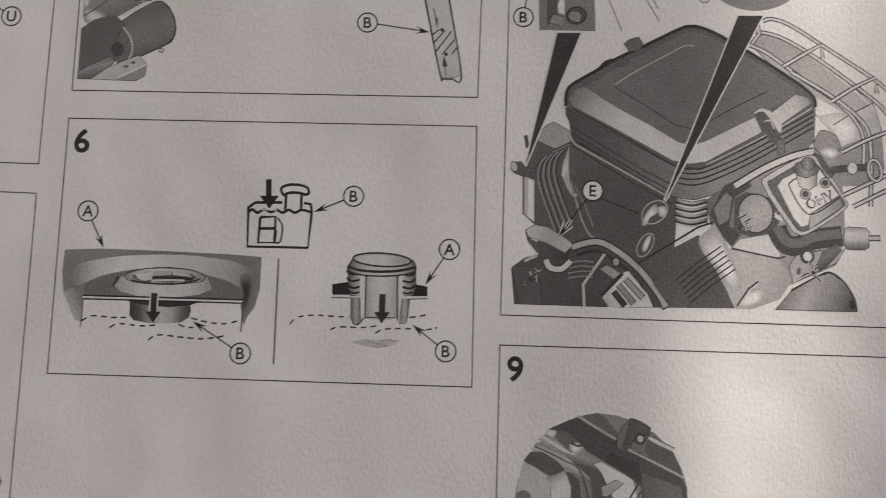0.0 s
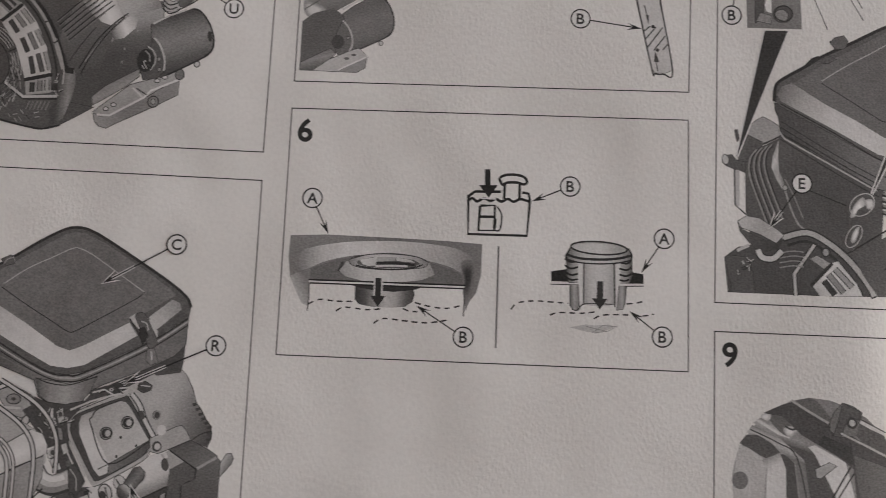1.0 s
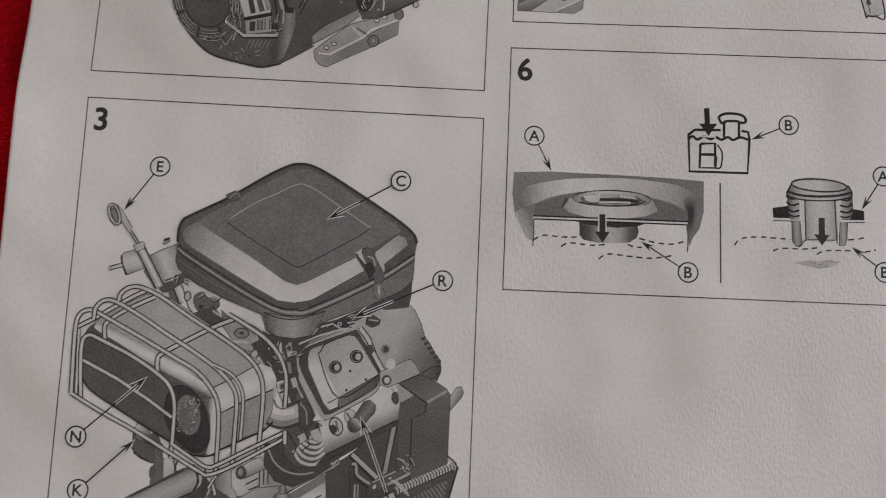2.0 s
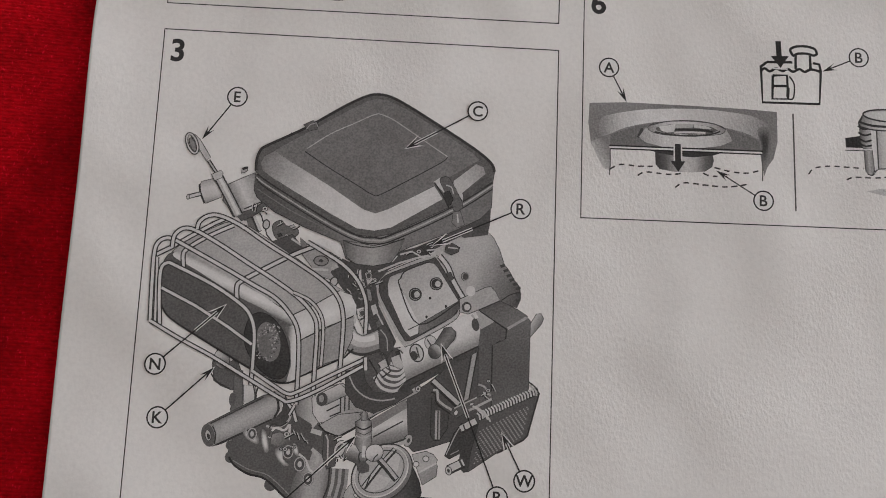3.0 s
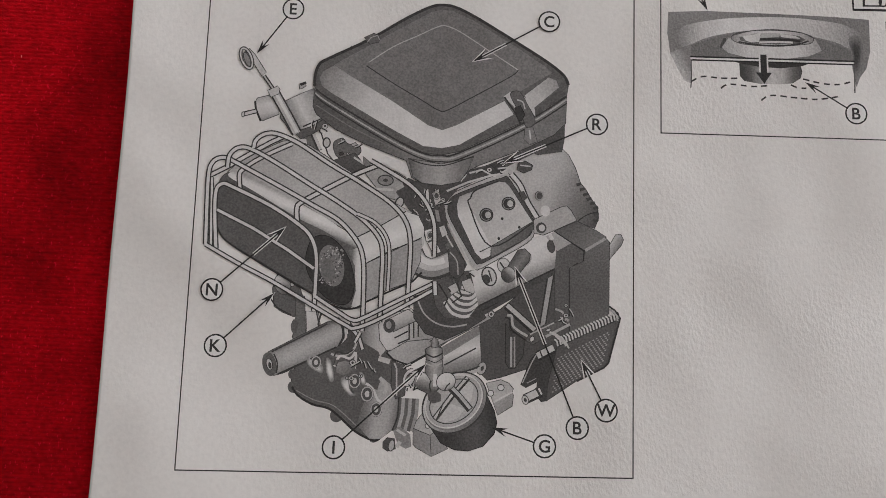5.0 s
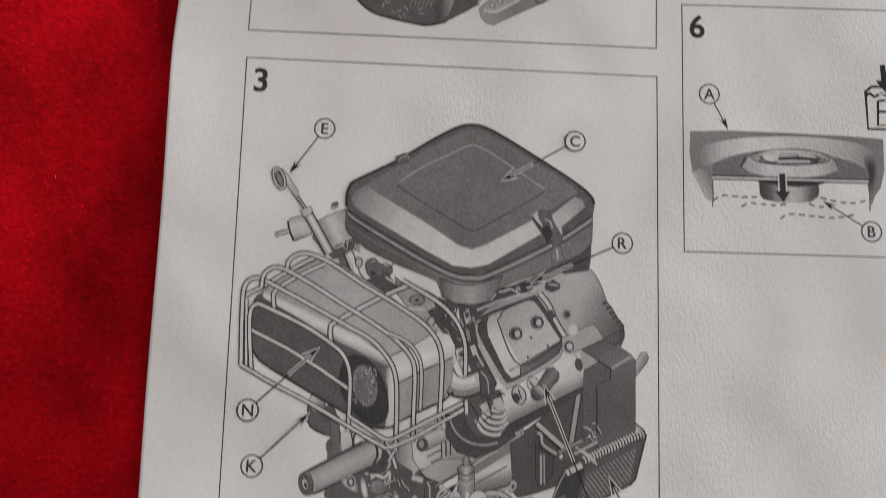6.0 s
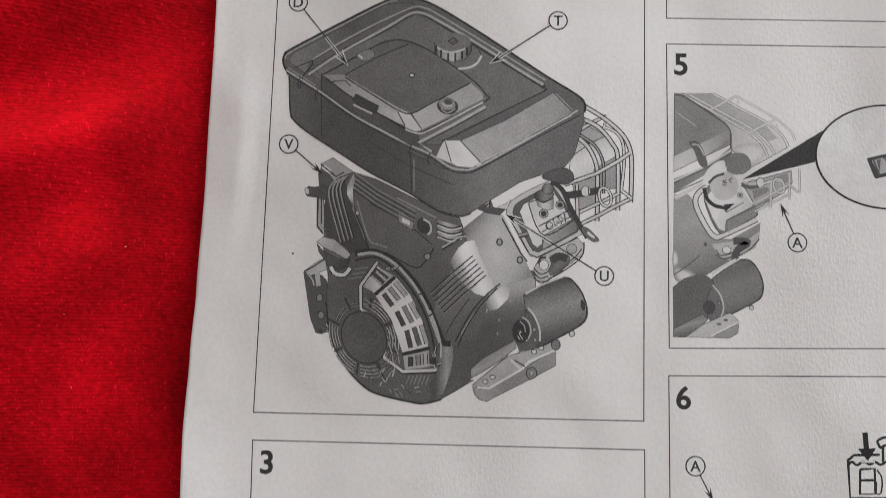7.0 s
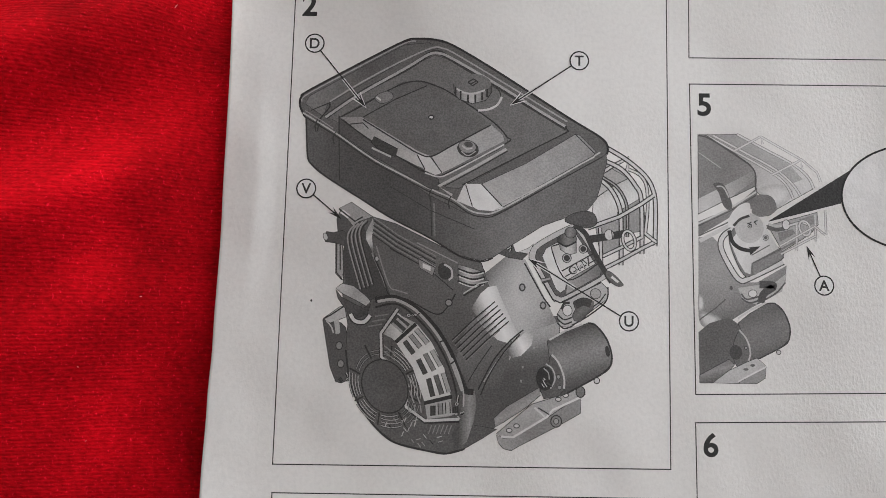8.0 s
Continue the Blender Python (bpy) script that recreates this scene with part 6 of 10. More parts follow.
shade(art, "head_shroud", [0.62, 0.64, 0.58, 0.30, 0.13], (54.68, -45.24), (57.46, -50.52), [(50.55, -47.8), (52.12, -47.26), (57.9, -43.66), (59.15, -42.65), (60.98, -42.09), (62.33, -41.71), (62.54, -44.11), (62.36, -46.83), (51.83, -52.49)])
fill(art, "shroud_dark", 0.08, [(51.83, -52.49), (62.36, -46.83), (62.31, -47.78), (56.07, -51.68), (52.04, -54.21), (50.62, -54.11)])
stroke(art, "shroud_line", 0.05, 0.2, [(51.83, -52.65), (56.81, -49.92), (62.37, -46.99)])
stroke(art, "shroud_line", 0.05, 0.16, [(52.33, -53.26), (54.5, -52.06)])
fill(art, "shroud_plate", 0.40, [(60.98, -42.41), (62.17, -41.72), (64.59, -43.22), (62.71, -44.42)])
oval(art, "shroud_hole", 0.5, (53.19, -48.41), 0.95, 1.3, 20)
oval(art, "shroud_hole_dark", 0.07, (52.81, -48.82), 0.55, 0.7, 20)
ring(art, "shroud_hole_rim", 0.06, 0.2, (53.19, -48.41), 0.98, 1.32, 20)
stroke(art, "shroud_hole_line", 0.06, 0.2, [(53.08, -47.54), (53.61, -49.1)])
fill(art, "shroud_slot", 0.10, [(61.24, -43.2), (61.87, -42.85), (62.38, -44.11), (61.92, -44.77), (61.27, -44.16)], 1)
stroke(art, "shroud_slot_light", 0.6, 0.5, [(61.54, -42.06), (61.95, -42.85)])
oval(art, "hose_hole", 0.09, (58.12, -45.81), 0.8, 1.1, -25)
ring(art, "hose_hole_rim", 0.4, 0.18, (58.2, -45.81), 0.75, 1.05, -25)
oval(art, "plug_ring", 0.5, (55.21, -46.81), 0.9, 1.1, 20)
stroke(art, "plug_ring_line", 0.06, 0.2, [(54.64, -46.36), (55.47, -47.44)])
shade(art, "plug_boot", [0.10, 0.22, 0.09], (56.38, -45.97), (58.16, -47.16), [(55.47, -47.44), (57.13, -44.5), (58.08, -44.3), (58.9, -45.06), (58.76, -46.02), (56.93, -48.49), (55.83, -48.85), (55.17, -48.24)])
shade(art, "plug_boot_end", [0.44, 0.14, 0.07], (56.42, -47.56), (55.35, -48.71), around((55.88, -48.05), 1.0, 1.1, 0, 18))
# rocker cover
fill(art, "rocker_gasket", 0.42, [(46.36, -38.83), (46.79, -37.35), (49.94, -35.58), (54.4, -33.68), (56.02, -34.02), (57.2, -35.77), (59.57, -40.21), (59.45, -41.67), (58.38, -43.48), (53.06, -46.74), (51.81, -47.43), (50.84, -47), (47.1, -41.06)], 1)
fill(art, "rocker_side", 0.09, [(47.01, -38.8), (47.59, -37.31), (50.44, -35.89), (54.42, -34.33), (55.71, -34.52), (59.25, -40.23), (59.12, -41.36), (58.2, -42.85), (53.04, -46.11), (51.78, -46.64), (50.97, -46.2), (47.56, -40.72)], 1)
stroke(art, "rocker_line_light", 0.5, 0.16, [(46.71, -39.46), (47.26, -41.06), (50.67, -46.85), (51.8, -47.2), (53.05, -46.51), (58.21, -43.25)], 1)
shade(art, "rocker_face", [0.40, 0.48, 0.52], (51.56, -35.84), (56.58, -42.11), [(49.68, -37.23), (50.93, -36.2), (53.95, -34.76), (55.08, -34.88), (55.74, -35.5), (59.09, -40.4), (53.45, -44.17), (52.96, -43.87), (50.05, -38.51)])
shade(art, "rocker_shine", [0.36, 0.62, 0.66, 0.58], (49.02, -36.77), (52.19, -44.71), [(48.28, -38.42), (48.56, -37.27), (49.66, -36.74), (50.62, -36.37), (50.03, -38.02), (50.22, -38.83), (53.29, -44.02), (53.33, -45.46), (52.08, -46.07), (51.09, -45.07), (48.5, -40.04)])
shade(art, "rocker_front", [0.2, 0.11], (53.47, -44.65), (58.96, -41.21), [(53.29, -44.18), (59.09, -40.4), (59.28, -41.36), (58.2, -42.85), (53.34, -45.78)])
stroke(art, "rocker_line", 0.05, 0.2, [(54.11, -34.75), (50.93, -36.2), (50.17, -37.37), (50.05, -38.51), (53.29, -44.18), (59.1, -40.56)], 1)
stroke(art, "rocker_line", 0.05, 0.16, [(51.72, -45.05), (53.29, -44.18), (53.34, -45.62)])
for x, y in ((52.5, -39.7), (55.58, -37.95)):
    oval(art, "cover_bolt", 0.05, (x, y), 1.0, 1.0, 0)
    ring(art, "cover_bolt_rim", 0.30, 0.1, (x, y), 0.78, 0.78, 0)
    oval(art, "cover_bolt_head", 0.46, (x + 0.25, y), 0.5, 0.56, 0)
    ring(art, "cover_bolt_line", 0.06, 0.16, (x + 0.25, y), 0.5, 0.56, 0)
for x, y in ((54.76, -40.17), (57.2, -41.28), (54.37, -43.01)):
    oval(art, "cover_dot", 0.04, (x, y), 0.19, 0.22, 0)
stroke(art, "cover_stay", 0.06, 0.95, [(55.85, -33.7), (57.19, -35.28), (58.21, -37.52), (59.72, -39.88)], 1)
stroke(art, "cover_stay_light", 0.56, 0.55, [(55.85, -33.7), (57.19, -35.28), (58.21, -37.52), (59.72, -39.88)], 1)
fill(art, "stay_clip", 0.10, [(57.05, -36.26), (57.69, -36.07), (58.2, -37.03), (57.57, -37.54)])
fill(art, "cover_plate", 0.42, [(59.25, -40.07), (63.05, -38.12), (63.85, -37.93), (64.5, -38.55), (65.33, -39.97), (62.16, -41.56), (60.58, -42.27), (59.3, -42)])
oval(art, "plate_bolt_dark", 0.09, (60.32, -41.23), 0.75, 0.78, 0)
oval(art, "plate_bolt", 0.56, (60.4, -41.23), 0.5, 0.55, 0)
oval(art, "housing_disc", 0.60, (60.82, -38.79), 0.7, 0.8, 0)
oval(art, "housing_screw_dark", 0.09, (59.88, -36.63), 0.62, 0.7, 0)
ring(art, "housing_screw", 0.34, 0.14, (59.96, -36.63), 0.5, 0.58, 0)
# clutter under the air cleaner
fill(art, "under_cover_dark", 0.09, [(41.06, -35.47), (45.87, -34.61), (52.26, -32.54), (58.64, -29.46), (59.47, -30.25), (53.11, -33.81), (48.35, -36.14), (46.51, -38.5), (47.12, -41.71), (50.04, -46.87), (48.87, -49.62), (46.43, -48.14), (44.67, -44.22), (41.69, -40.32)])
fill(art, "bracket_dark", 0.06, [(51.63, -33.06), (53.85, -31.81), (55.19, -33.07), (53.28, -33.97)])
stroke(art, "bracket_line", 0.52, 0.26, [(49.88, -33.79), (51.63, -33.22), (53.44, -34.13), (55.19, -33.07)])
stroke(art, "bracket_line", 0.5, 0.3, [(46.75, -36.53), (49.76, -35.1), (53.11, -33.98), (55.36, -33.56)])
stroke(art, "bracket_line", 0.46, 0.24, [(53.89, -32.96), (56.62, -32.52), (57.94, -33.28)])
fill(art, "throttle_arm", 0.09, [(56.77, -32.02), (57.73, -31.65), (58.88, -32.26), (58.74, -32.92), (57.62, -33.46), (56.64, -33.01)])
stroke(art, "throttle_arm_light", 0.46, 0.2, [(57.1, -32.33), (58.56, -32.44)])
stroke(art, "bracket_light", 0.58, 0.8, [(49.23, -33.81), (48.46, -34.83)])
clutter(art, [(45.92, -35.75), (46.51, -38.5), (45.36, -41.78), (42.02, -38.69)], 12)
clutter(art, [(50.03, -33.45), (56.26, -31.21), (57.43, -32.48), (51.67, -34.37)], 8)
for pts, tone in (([(43.38, -36.68), (44.17, -36.32), (44.41, -38.26), (43.78, -38.61)], 0.56), ([(44.68, -36.95), (45.62, -36.26), (46, -37.87), (45.23, -38.71)], 0.5), ([(43.79, -42.33), (44.89, -41.96), (45.27, -43.4), (44.17, -43.92)], 0.6),
                  ([(44.34, -44.08), (45.44, -43.55), (46.31, -45.27), (45.21, -45.64)], 0.58), ([(45.84, -41.76), (46.63, -41.41), (47.16, -42.67), (46.38, -43.19)], 0.55), ([(43.66, -39.43), (44.47, -39.56), (45.01, -40.99), (44.21, -41.02)], 0.36),
                  ([(46.74, -44.14), (47.67, -43.45), (48.36, -44.71), (47.44, -45.71)], 0.14), ([(45.09, -39.21), (45.74, -39.34), (46.13, -40.94), (45.49, -40.97)], 0.28)):
    fill(art, "carburettor_piece", tone, pts)
for x, y in ((45.33, -37.25), (44.69, -42.94), (46.35, -46.23), (44.34, -40.37)):
    oval(art, "carburettor_bolt", 0.09, (x, y), 0.5, 0.6, 0)
    ring(art, "carburettor_bolt_rim", 0.45, 0.13, (x, y), 0.38, 0.46, 0)
stroke(art, "linkage", 0.5, 0.22, [(46.32, -41.74), (47.7, -44.1), (49.22, -46.43)], 1)
stroke(art, "linkage", 0.5, 0.22, [(47.1, -41.23), (48.64, -43.73), (50.01, -46.24)], 1)
clutter(art, [(44.45, -46.63), (49.51, -45.62), (50.58, -48.76), (46.54, -50.98)], 14)
# exhaust pipe
stroke(art, "exhaust_pipe", 0.07, 3.1, [(42.16, -45.29), (43.19, -47), (44.98, -47.72), (46.71, -47.17), (47.95, -46.48)], 1)
stroke(art, "exhaust_pipe_shade", 0.28, 2.6, [(42.24, -45.29), (43.27, -46.92), (44.97, -47.56), (46.7, -47.01), (47.87, -46.41)], 1)
stroke(art, "exhaust_pipe_light", 0.5, 1.7, [(42.39, -45.04), (43.49, -46.59), (45.03, -47.16), (46.69, -46.7), (47.78, -46.17)], 1)
stroke(art, "exhaust_pipe_shine", 0.66, 0.8, [(42.46, -44.96), (43.64, -46.35), (45.1, -46.84), (46.83, -46.45)], 1)
fill(art, "pipe_flange", 0.10, [(47.25, -44.91), (48.19, -44.39), (49.7, -46.41), (49.61, -48.16), (48.69, -48.99), (47.71, -48.4)])
stroke(art, "pipe_flange_line", 0.4, 0.18, [(47.58, -45.22), (48.59, -46.46), (48.82, -48.35)], 1)
# mounting plate and parts behind the muffler
fill(art, "rear_gap", 0.64, [(29.13, -27.88), (30.55, -26.98), (33.46, -29.36), (32.71, -30.55), (31.28, -31.11), (30.55, -32.63), (29.54, -32.01), (28.62, -30.23)])
fill(art, "rear_column", 0.16, [(25.46, -29.2), (27.04, -28.3), (28.02, -31.08), (28.76, -32.54), (26.95, -32.12), (25.58, -31.02)])
fill(art, "rear_column_light", 0.56, [(25.17, -29.71), (26.32, -29.83), (26.78, -31.96), (25.95, -31.66)])
stroke(art, "rear_rod", 0.06, 0.7, [(26.89, -28.47), (28.37, -31.4)])
stroke(art, "rear_rod_light", 0.56, 0.4, [(27.05, -28.46), (28.44, -31.23)])
stroke(art, "rear_rod", 0.06, 0.2, [(28.37, -28.74), (29.53, -31.84), (30.4, -32.8)])
oval(art, "rear_washer", 0.5, (29.27, -30.2), 0.55, 0.75, 0)
ring(art, "rear_washer_line", 0.06, 0.18, (29.27, -30.2), 0.5, 0.7, 0)
fill(art, "fuel_valve", 0.15, [(30.29, -30.98), (30.4, -29.99), (31.51, -29.44), (32.37, -30.24), (33.83, -30.34), (34.22, -31.48), (32.81, -32.37), (31.02, -32.28)], 1)
clutter(art, [(30.4, -29.99), (33.82, -30.01), (34.07, -31.65), (30.86, -32.28)], 6)
fill(art, "rear_plate", 0.10, [(29.76, -32.99), (33.41, -31.51), (35.15, -33.58), (34.53, -34.27), (32.96, -34.99)])
stroke(art, "rear_plate_light", 0.5, 0.3, [(33.29, -32.18), (34.8, -33.11)])
fill(art, "rear_clip", 0.22, [(34.57, -31.96), (35.76, -32.9), (35.48, -33.74), (34.8, -33.27)])
fill(art, "gap_paper", 0.66, [(36.55, -32.54), (37.81, -31.83), (41.26, -32.83), (41.95, -33.79), (41.99, -34.61), (40.69, -34.5), (39.36, -33.74)])
fill(art, "head_plate", 0.36, [(34.86, -34.25), (36.91, -33.18), (39.54, -34.06), (40.87, -34.82), (41.29, -36.93), (39.58, -38.14), (37.61, -37.57)])
oval(art, "head_bolt", 0.26, (37.99, -35.35), 1.1, 0.75, 0)
ring(art, "head_bolt_line", 0.06, 0.16, (37.99, -35.35), 1.1, 0.75, 0)
oval(art, "head_bolt_core", 0.08, (37.99, -35.35), 0.35, 0.26, 0)
stroke(art, "head_plate_edge", 0.52, 0.36, [(36.44, -36.64), (39.18, -36.69)])
fill(art, "head_dark", 0.09, [(39.52, -37), (41.19, -34.81), (43.5, -35.86), (44.3, -39.4), (43.76, -41.85), (42.25, -40.3), (41.06, -38.89)])
oval(art, "head_stud", 0.46, (40.15, -38.44), 0.55, 0.75, -20)
ring(art, "head_stud_line", 0.06, 0.18, (40.15, -38.44), 0.55, 0.75, -20)
stroke(art, "head_stud", 0.44, 0.5, [(39.66, -36.51), (40.6, -35.98)])
clutter(art, [(41.06, -35.47), (43.66, -35.85), (44.17, -40.22), (41.9, -39.67)], 9)
# muffler
shade(art, "muffler_top", [0.38, 0.44, 0.42], (17.44, -33.18), (39.76, -42.02), [(15.47, -35.07), (17.59, -33.01), (22.93, -30.3), (24.53, -29.9), (27.03, -30.79), (33.75, -34.79), (39.6, -38.63), (42.07, -39.82), (34.4, -43.7), (26.77, -39.49), (16.78, -35.26)])
shade(art, "muffler_corner", [0.44, 0.62, 0.70, 0.5], (39.6, -38.63), (42.75, -44.3), [(34.4, -43.7), (40.94, -39.71), (42.89, -40.27), (43.76, -41.85), (43.87, -44.26), (43.29, -45.56), (36.04, -47.47), (35.47, -45.73)])
shade(art, "muffler_side", [0.40, 0.34, 0.36], (35.88, -47.39), (43.25, -48.27), [(35.88, -47.31), (43.51, -43.31), (43.5, -46.67), (42.36, -49.58), (38.93, -50.99), (35.85, -52.86)])
stroke(art, "muffler_seam", 0.05, 0.16, [(34.32, -43.7), (37.52, -41.95), (41.1, -39.7)])
stroke(art, "muffler_seam", 0.05, 0.16, [(35.88, -47.31), (39.13, -45.42), (43.36, -43.48)])
stroke(art, "muffler_edge_line", 0.04, 0.24, [(35.85, -52.86), (38.94, -51.31), (42.51, -49.57), (43.73, -48.25)])
fill(art, "muffler_end", 0.115, [(14.6, -42.76), (14.14, -38.89), (14.44, -36.43), (15.48, -35.23), (16.82, -35.83), (26.24, -41.3), (30.51, -42.89), (34.05, -46.11), (34.84, -51.8), (33.99, -53.57), (31.75, -53.19), (27.5, -51.16), (20.89, -47.63), (15.88, -44.8)], 1)
shade(art, "muffler_rim_shade", [0.13, 0.46, 0.66, 0.62, 0.36], (25.7, -41.65), (26.74, -39.17), [(15.68, -35.72), (16.76, -35.02), (19.24, -35.73), (26.43, -39.35), (30.92, -41.75), (34.45, -44.5), (35.88, -47.39), (35.85, -52.86), (34.79, -53.69), (34.3, -53.4), (34.81, -51.17), (34.3, -47.7), (33.05, -45.36), (30.21, -43.23), (25.92, -41.31), (19.38, -37.69)], 1)
shade(art, "muffler_rim_shade", [0.16, 0.56, 0.66, 0.34], (33.76, -49.47), (35.99, -49.53), [(33.23, -45.67), (35.11, -44.95), (35.88, -47.39), (35.85, -52.86), (34.95, -53.68), (34.14, -53.4), (34.65, -51.17), (34.3, -47.7)])
fill(art, "outlet_ring", 0.055, [(27.37, -46.56), (28.03, -44.29), (29.43, -43.58), (31.22, -44.15), (33.1, -46.15), (34.21, -48.98), (34.35, -51.5), (33.64, -52.95), (32.23, -53.17), (30.26, -52.15), (28.73, -50.48), (27.66, -48.62)], 1)
oval(art, "outlet", 0.20, (31.04, -47.84), 1.75, 2.95, 14)
speckle(art, (31.04, -47.84), 1.7, 2.9)
oval(art, "outlet_core", 0.17, (30.6, -48.49), 0.95, 1.7, 14)
stroke(art, "muffler_edge_line", 0.04, 0.26, [(14.63, -43.08), (16.05, -44.95), (20.9, -47.79), (27.51, -51.32), (31.93, -53.5), (34.32, -53.71), (35.86, -53.01)], 1)
# wire guard round the muffler
wire(art, "guard_wire", 0.82, [(13.08, -35.66), (15.41, -34.33), (18.35, -32.4), (21.32, -30.53), (23.2, -29.54)])
wire(art, "guard_wire", 0.82, [(17.42, -37.36), (17.19, -35.41), (17.7, -34.57), (19.39, -33.26), (21.89, -31.83), (24.41, -30.57)], 1)
wire(art, "guard_wire", 0.9, [(25.89, -42.12), (25.67, -40.03), (26.25, -39.03), (29.67, -36.93), (33.74, -34.63), (36.91, -33.18)], 1)
wire(art, "guard_wire", 0.82, [(13.21, -45.56), (12.93, -39.92), (12.82, -35.43), (13.26, -33.76), (14.34, -33.06), (15.65, -33.25), (18.51, -34.61), (23.38, -37.03), (28.05, -39.44), (31.71, -41.39), (34.26, -44.02), (35.35, -46.38), (35.71, -50.18), (35.83, -56.78)], 1)
wire(art, "guard_wire", 0.6, [(13.35, -35.98), (13.7, -41.51), (13.97, -46.01)])
wire(art, "guard_wire", 0.82, [(15.42, -34.41), (15.6, -32.59), (16.82, -31.47), (18.63, -31.64), (22.33, -33.47), (27.04, -36.22), (31.56, -38.8), (35.23, -41.24), (37.44, -43.57), (38.11, -45.78), (38.17, -50.08), (38.2, -55.42)], 1)
wire(art, "guard_wire", 0.66, [(34.22, -40.31), (36.85, -41.5), (38.56, -43.52), (39.08, -46.06), (39.09, -50.99)], 1)
wire(art, "guard_wire", 0.82, [(18.94, -31.46), (19.18, -30.29), (20.42, -29.33), (22.21, -29.25), (25.39, -30.53), (29.94, -33.31), (34.62, -35.9), (38.96, -38.65), (41.17, -41.15), (41.94, -44.02), (41.98, -48.33), (41.89, -53.23)], 1)
wire(art, "guard_wire", 0.82, [(35.74, -32.57), (37.74, -33.64), (41.4, -35.78), (43.76, -38.13), (45, -40.67), (45.34, -43.07), (45.38, -45.95)], 1)
wire(art, "guard_wire", 0.82, [(14.7, -46.13), (14.18, -41.49), (14.06, -37.91), (14.95, -36.81), (16.61, -37.32), (21.94, -39.7), (25.97, -42.12), (27.84, -43.81), (28.8, -46.34), (28.97, -50.47), (28.96, -54.25)], 1)
wire(art, "guard_wire", 0.75, [(14.43, -40.58), (19.76, -43.03), (24.77, -45.87), (28.6, -48.34)])
wire(art, "guard_wire", 0.75, [(13.21, -45.56), (17.72, -47.93), (22.67, -50.26), (27.61, -52.89), (33.33, -55.94), (34.94, -56.35), (38.79, -54.62), (45.88, -50.38)], 1)
wire(art, "guard_wire", 0.75, [(29, -52.2), (32.45, -54.26), (34.4, -55.27), (35.96, -54.89), (40.27, -52.51), (45.69, -49.6)], 1)
stroke(art, "guard_wire", 0.06, 0.85, [(45.61, -49.44), (45.77, -51.33)])
stroke(art, "guard_wire", 0.6, 0.45, [(45.61, -49.44), (45.77, -51.33)])
# dipstick and fuel pump
shade(art, "fuel_pump", [0.16, 0.26, 0.58, 0.42, 0.18], (22.72, -27.15), (28.25, -23.98), [(22.7, -24.46), (25.08, -23.19), (26.99, -22.26), (27.54, -25.77), (28.58, -26.73), (26.08, -28.67), (24.16, -29.25), (23.25, -27.79), (22.37, -26.83)])
stroke(art, "fuel_pump_line", 0.05, 0.2, [(25.72, -28.02), (28.73, -26.56)])
stroke(art, "fuel_pump_line", 0.5, 0.3, [(25.68, -27.52), (28.54, -26.15)])
fill(art, "pump_lug", 0.36, [(24.87, -22.52), (24.9, -21.68), (25.62, -21.39), (25.82, -21.98), (25.35, -22.33)])
stroke(art, "pump_lug_line", 0.05, 0.36, [(24.99, -21.84), (25.79, -21.47)])
fill(art, "pump_base", 0.12, [(24.47, -28.91), (26.85, -27.97), (28.59, -26.9), (29.28, -27.54), (27.09, -29.13), (25.51, -29.86)])
clutter(art, [(26.06, -28.34), (28.43, -27.07), (29.31, -28.04), (27.76, -29.43)], 5)
shade(art, "solenoid", [0.36, 0.62, 0.56, 0.2], (20.02, -23.57), (20.77, -27.39), [(18.62, -24.64), (18.9, -24.03), (21.15, -23.35), (22.07, -24.83), (22.17, -26.33), (19.8, -27.43), (19.27, -26.96)])
stroke(art, "solenoid_line", 0.05, 0.3, [(18.6, -24.47), (18.86, -25.8), (19.63, -27.44)], 1)
stroke(art, "solenoid_pin", 0.05, 0.75, [(16.95, -26.55), (18.87, -25.97)])
stroke(art, "solenoid_pin", 0.55, 0.42, [(17.03, -26.55), (18.87, -25.97)])
oval(art, "solenoid_tip", 0.5, (17.03, -26.55), 0.22, 0.4, 0)
stroke(art, "dipstick_tube", 0.06, 1.5, [(21.39, -23.17), (23.32, -26.28), (24.97, -29.05)])
stroke(art, "dipstick_tube_light", 0.42, 1.05, [(21.39, -23.17), (23.32, -26.28), (24.97, -29.05)])
stroke(art, "dipstick_tube_shine", 0.6, 0.45, [(21.47, -23.17), (23.4, -26.28), (24.95, -28.89)])
fill(art, "dipstick_collar", 0.5, [(20.3, -22.88), (21.73, -22.15), (22.09, -22.64), (21.97, -23.32), (20.86, -23.87)])
stroke(art, "dipstick_rod", 0.06, 0.6, [(19.65, -20.71), (21.01, -22.51)])
stroke(art, "dipstick_rod", 0.42, 0.22, [(19.65, -20.71), (21.01, -22.51)])
fill(art, "dipstick_grip", 0.5, [(16.67, -17.09), (17.23, -16.72), (18.11, -17.54), (19.95, -20.19), (19.33, -20.81), (17.87, -18.74)])
oval(art, "dipstick_ring", 0.24, (17.01, -18.35), 0.4, 1.15, 24)
ring(art, "dipstick_ring_edge", 0.08, 0.52, (16.92, -18.19), 0.72, 1.62, 24)
ring(art, "dipstick_ring_light", 0.52, 0.22, (16.92, -18.19), 0.7, 1.6, 24)
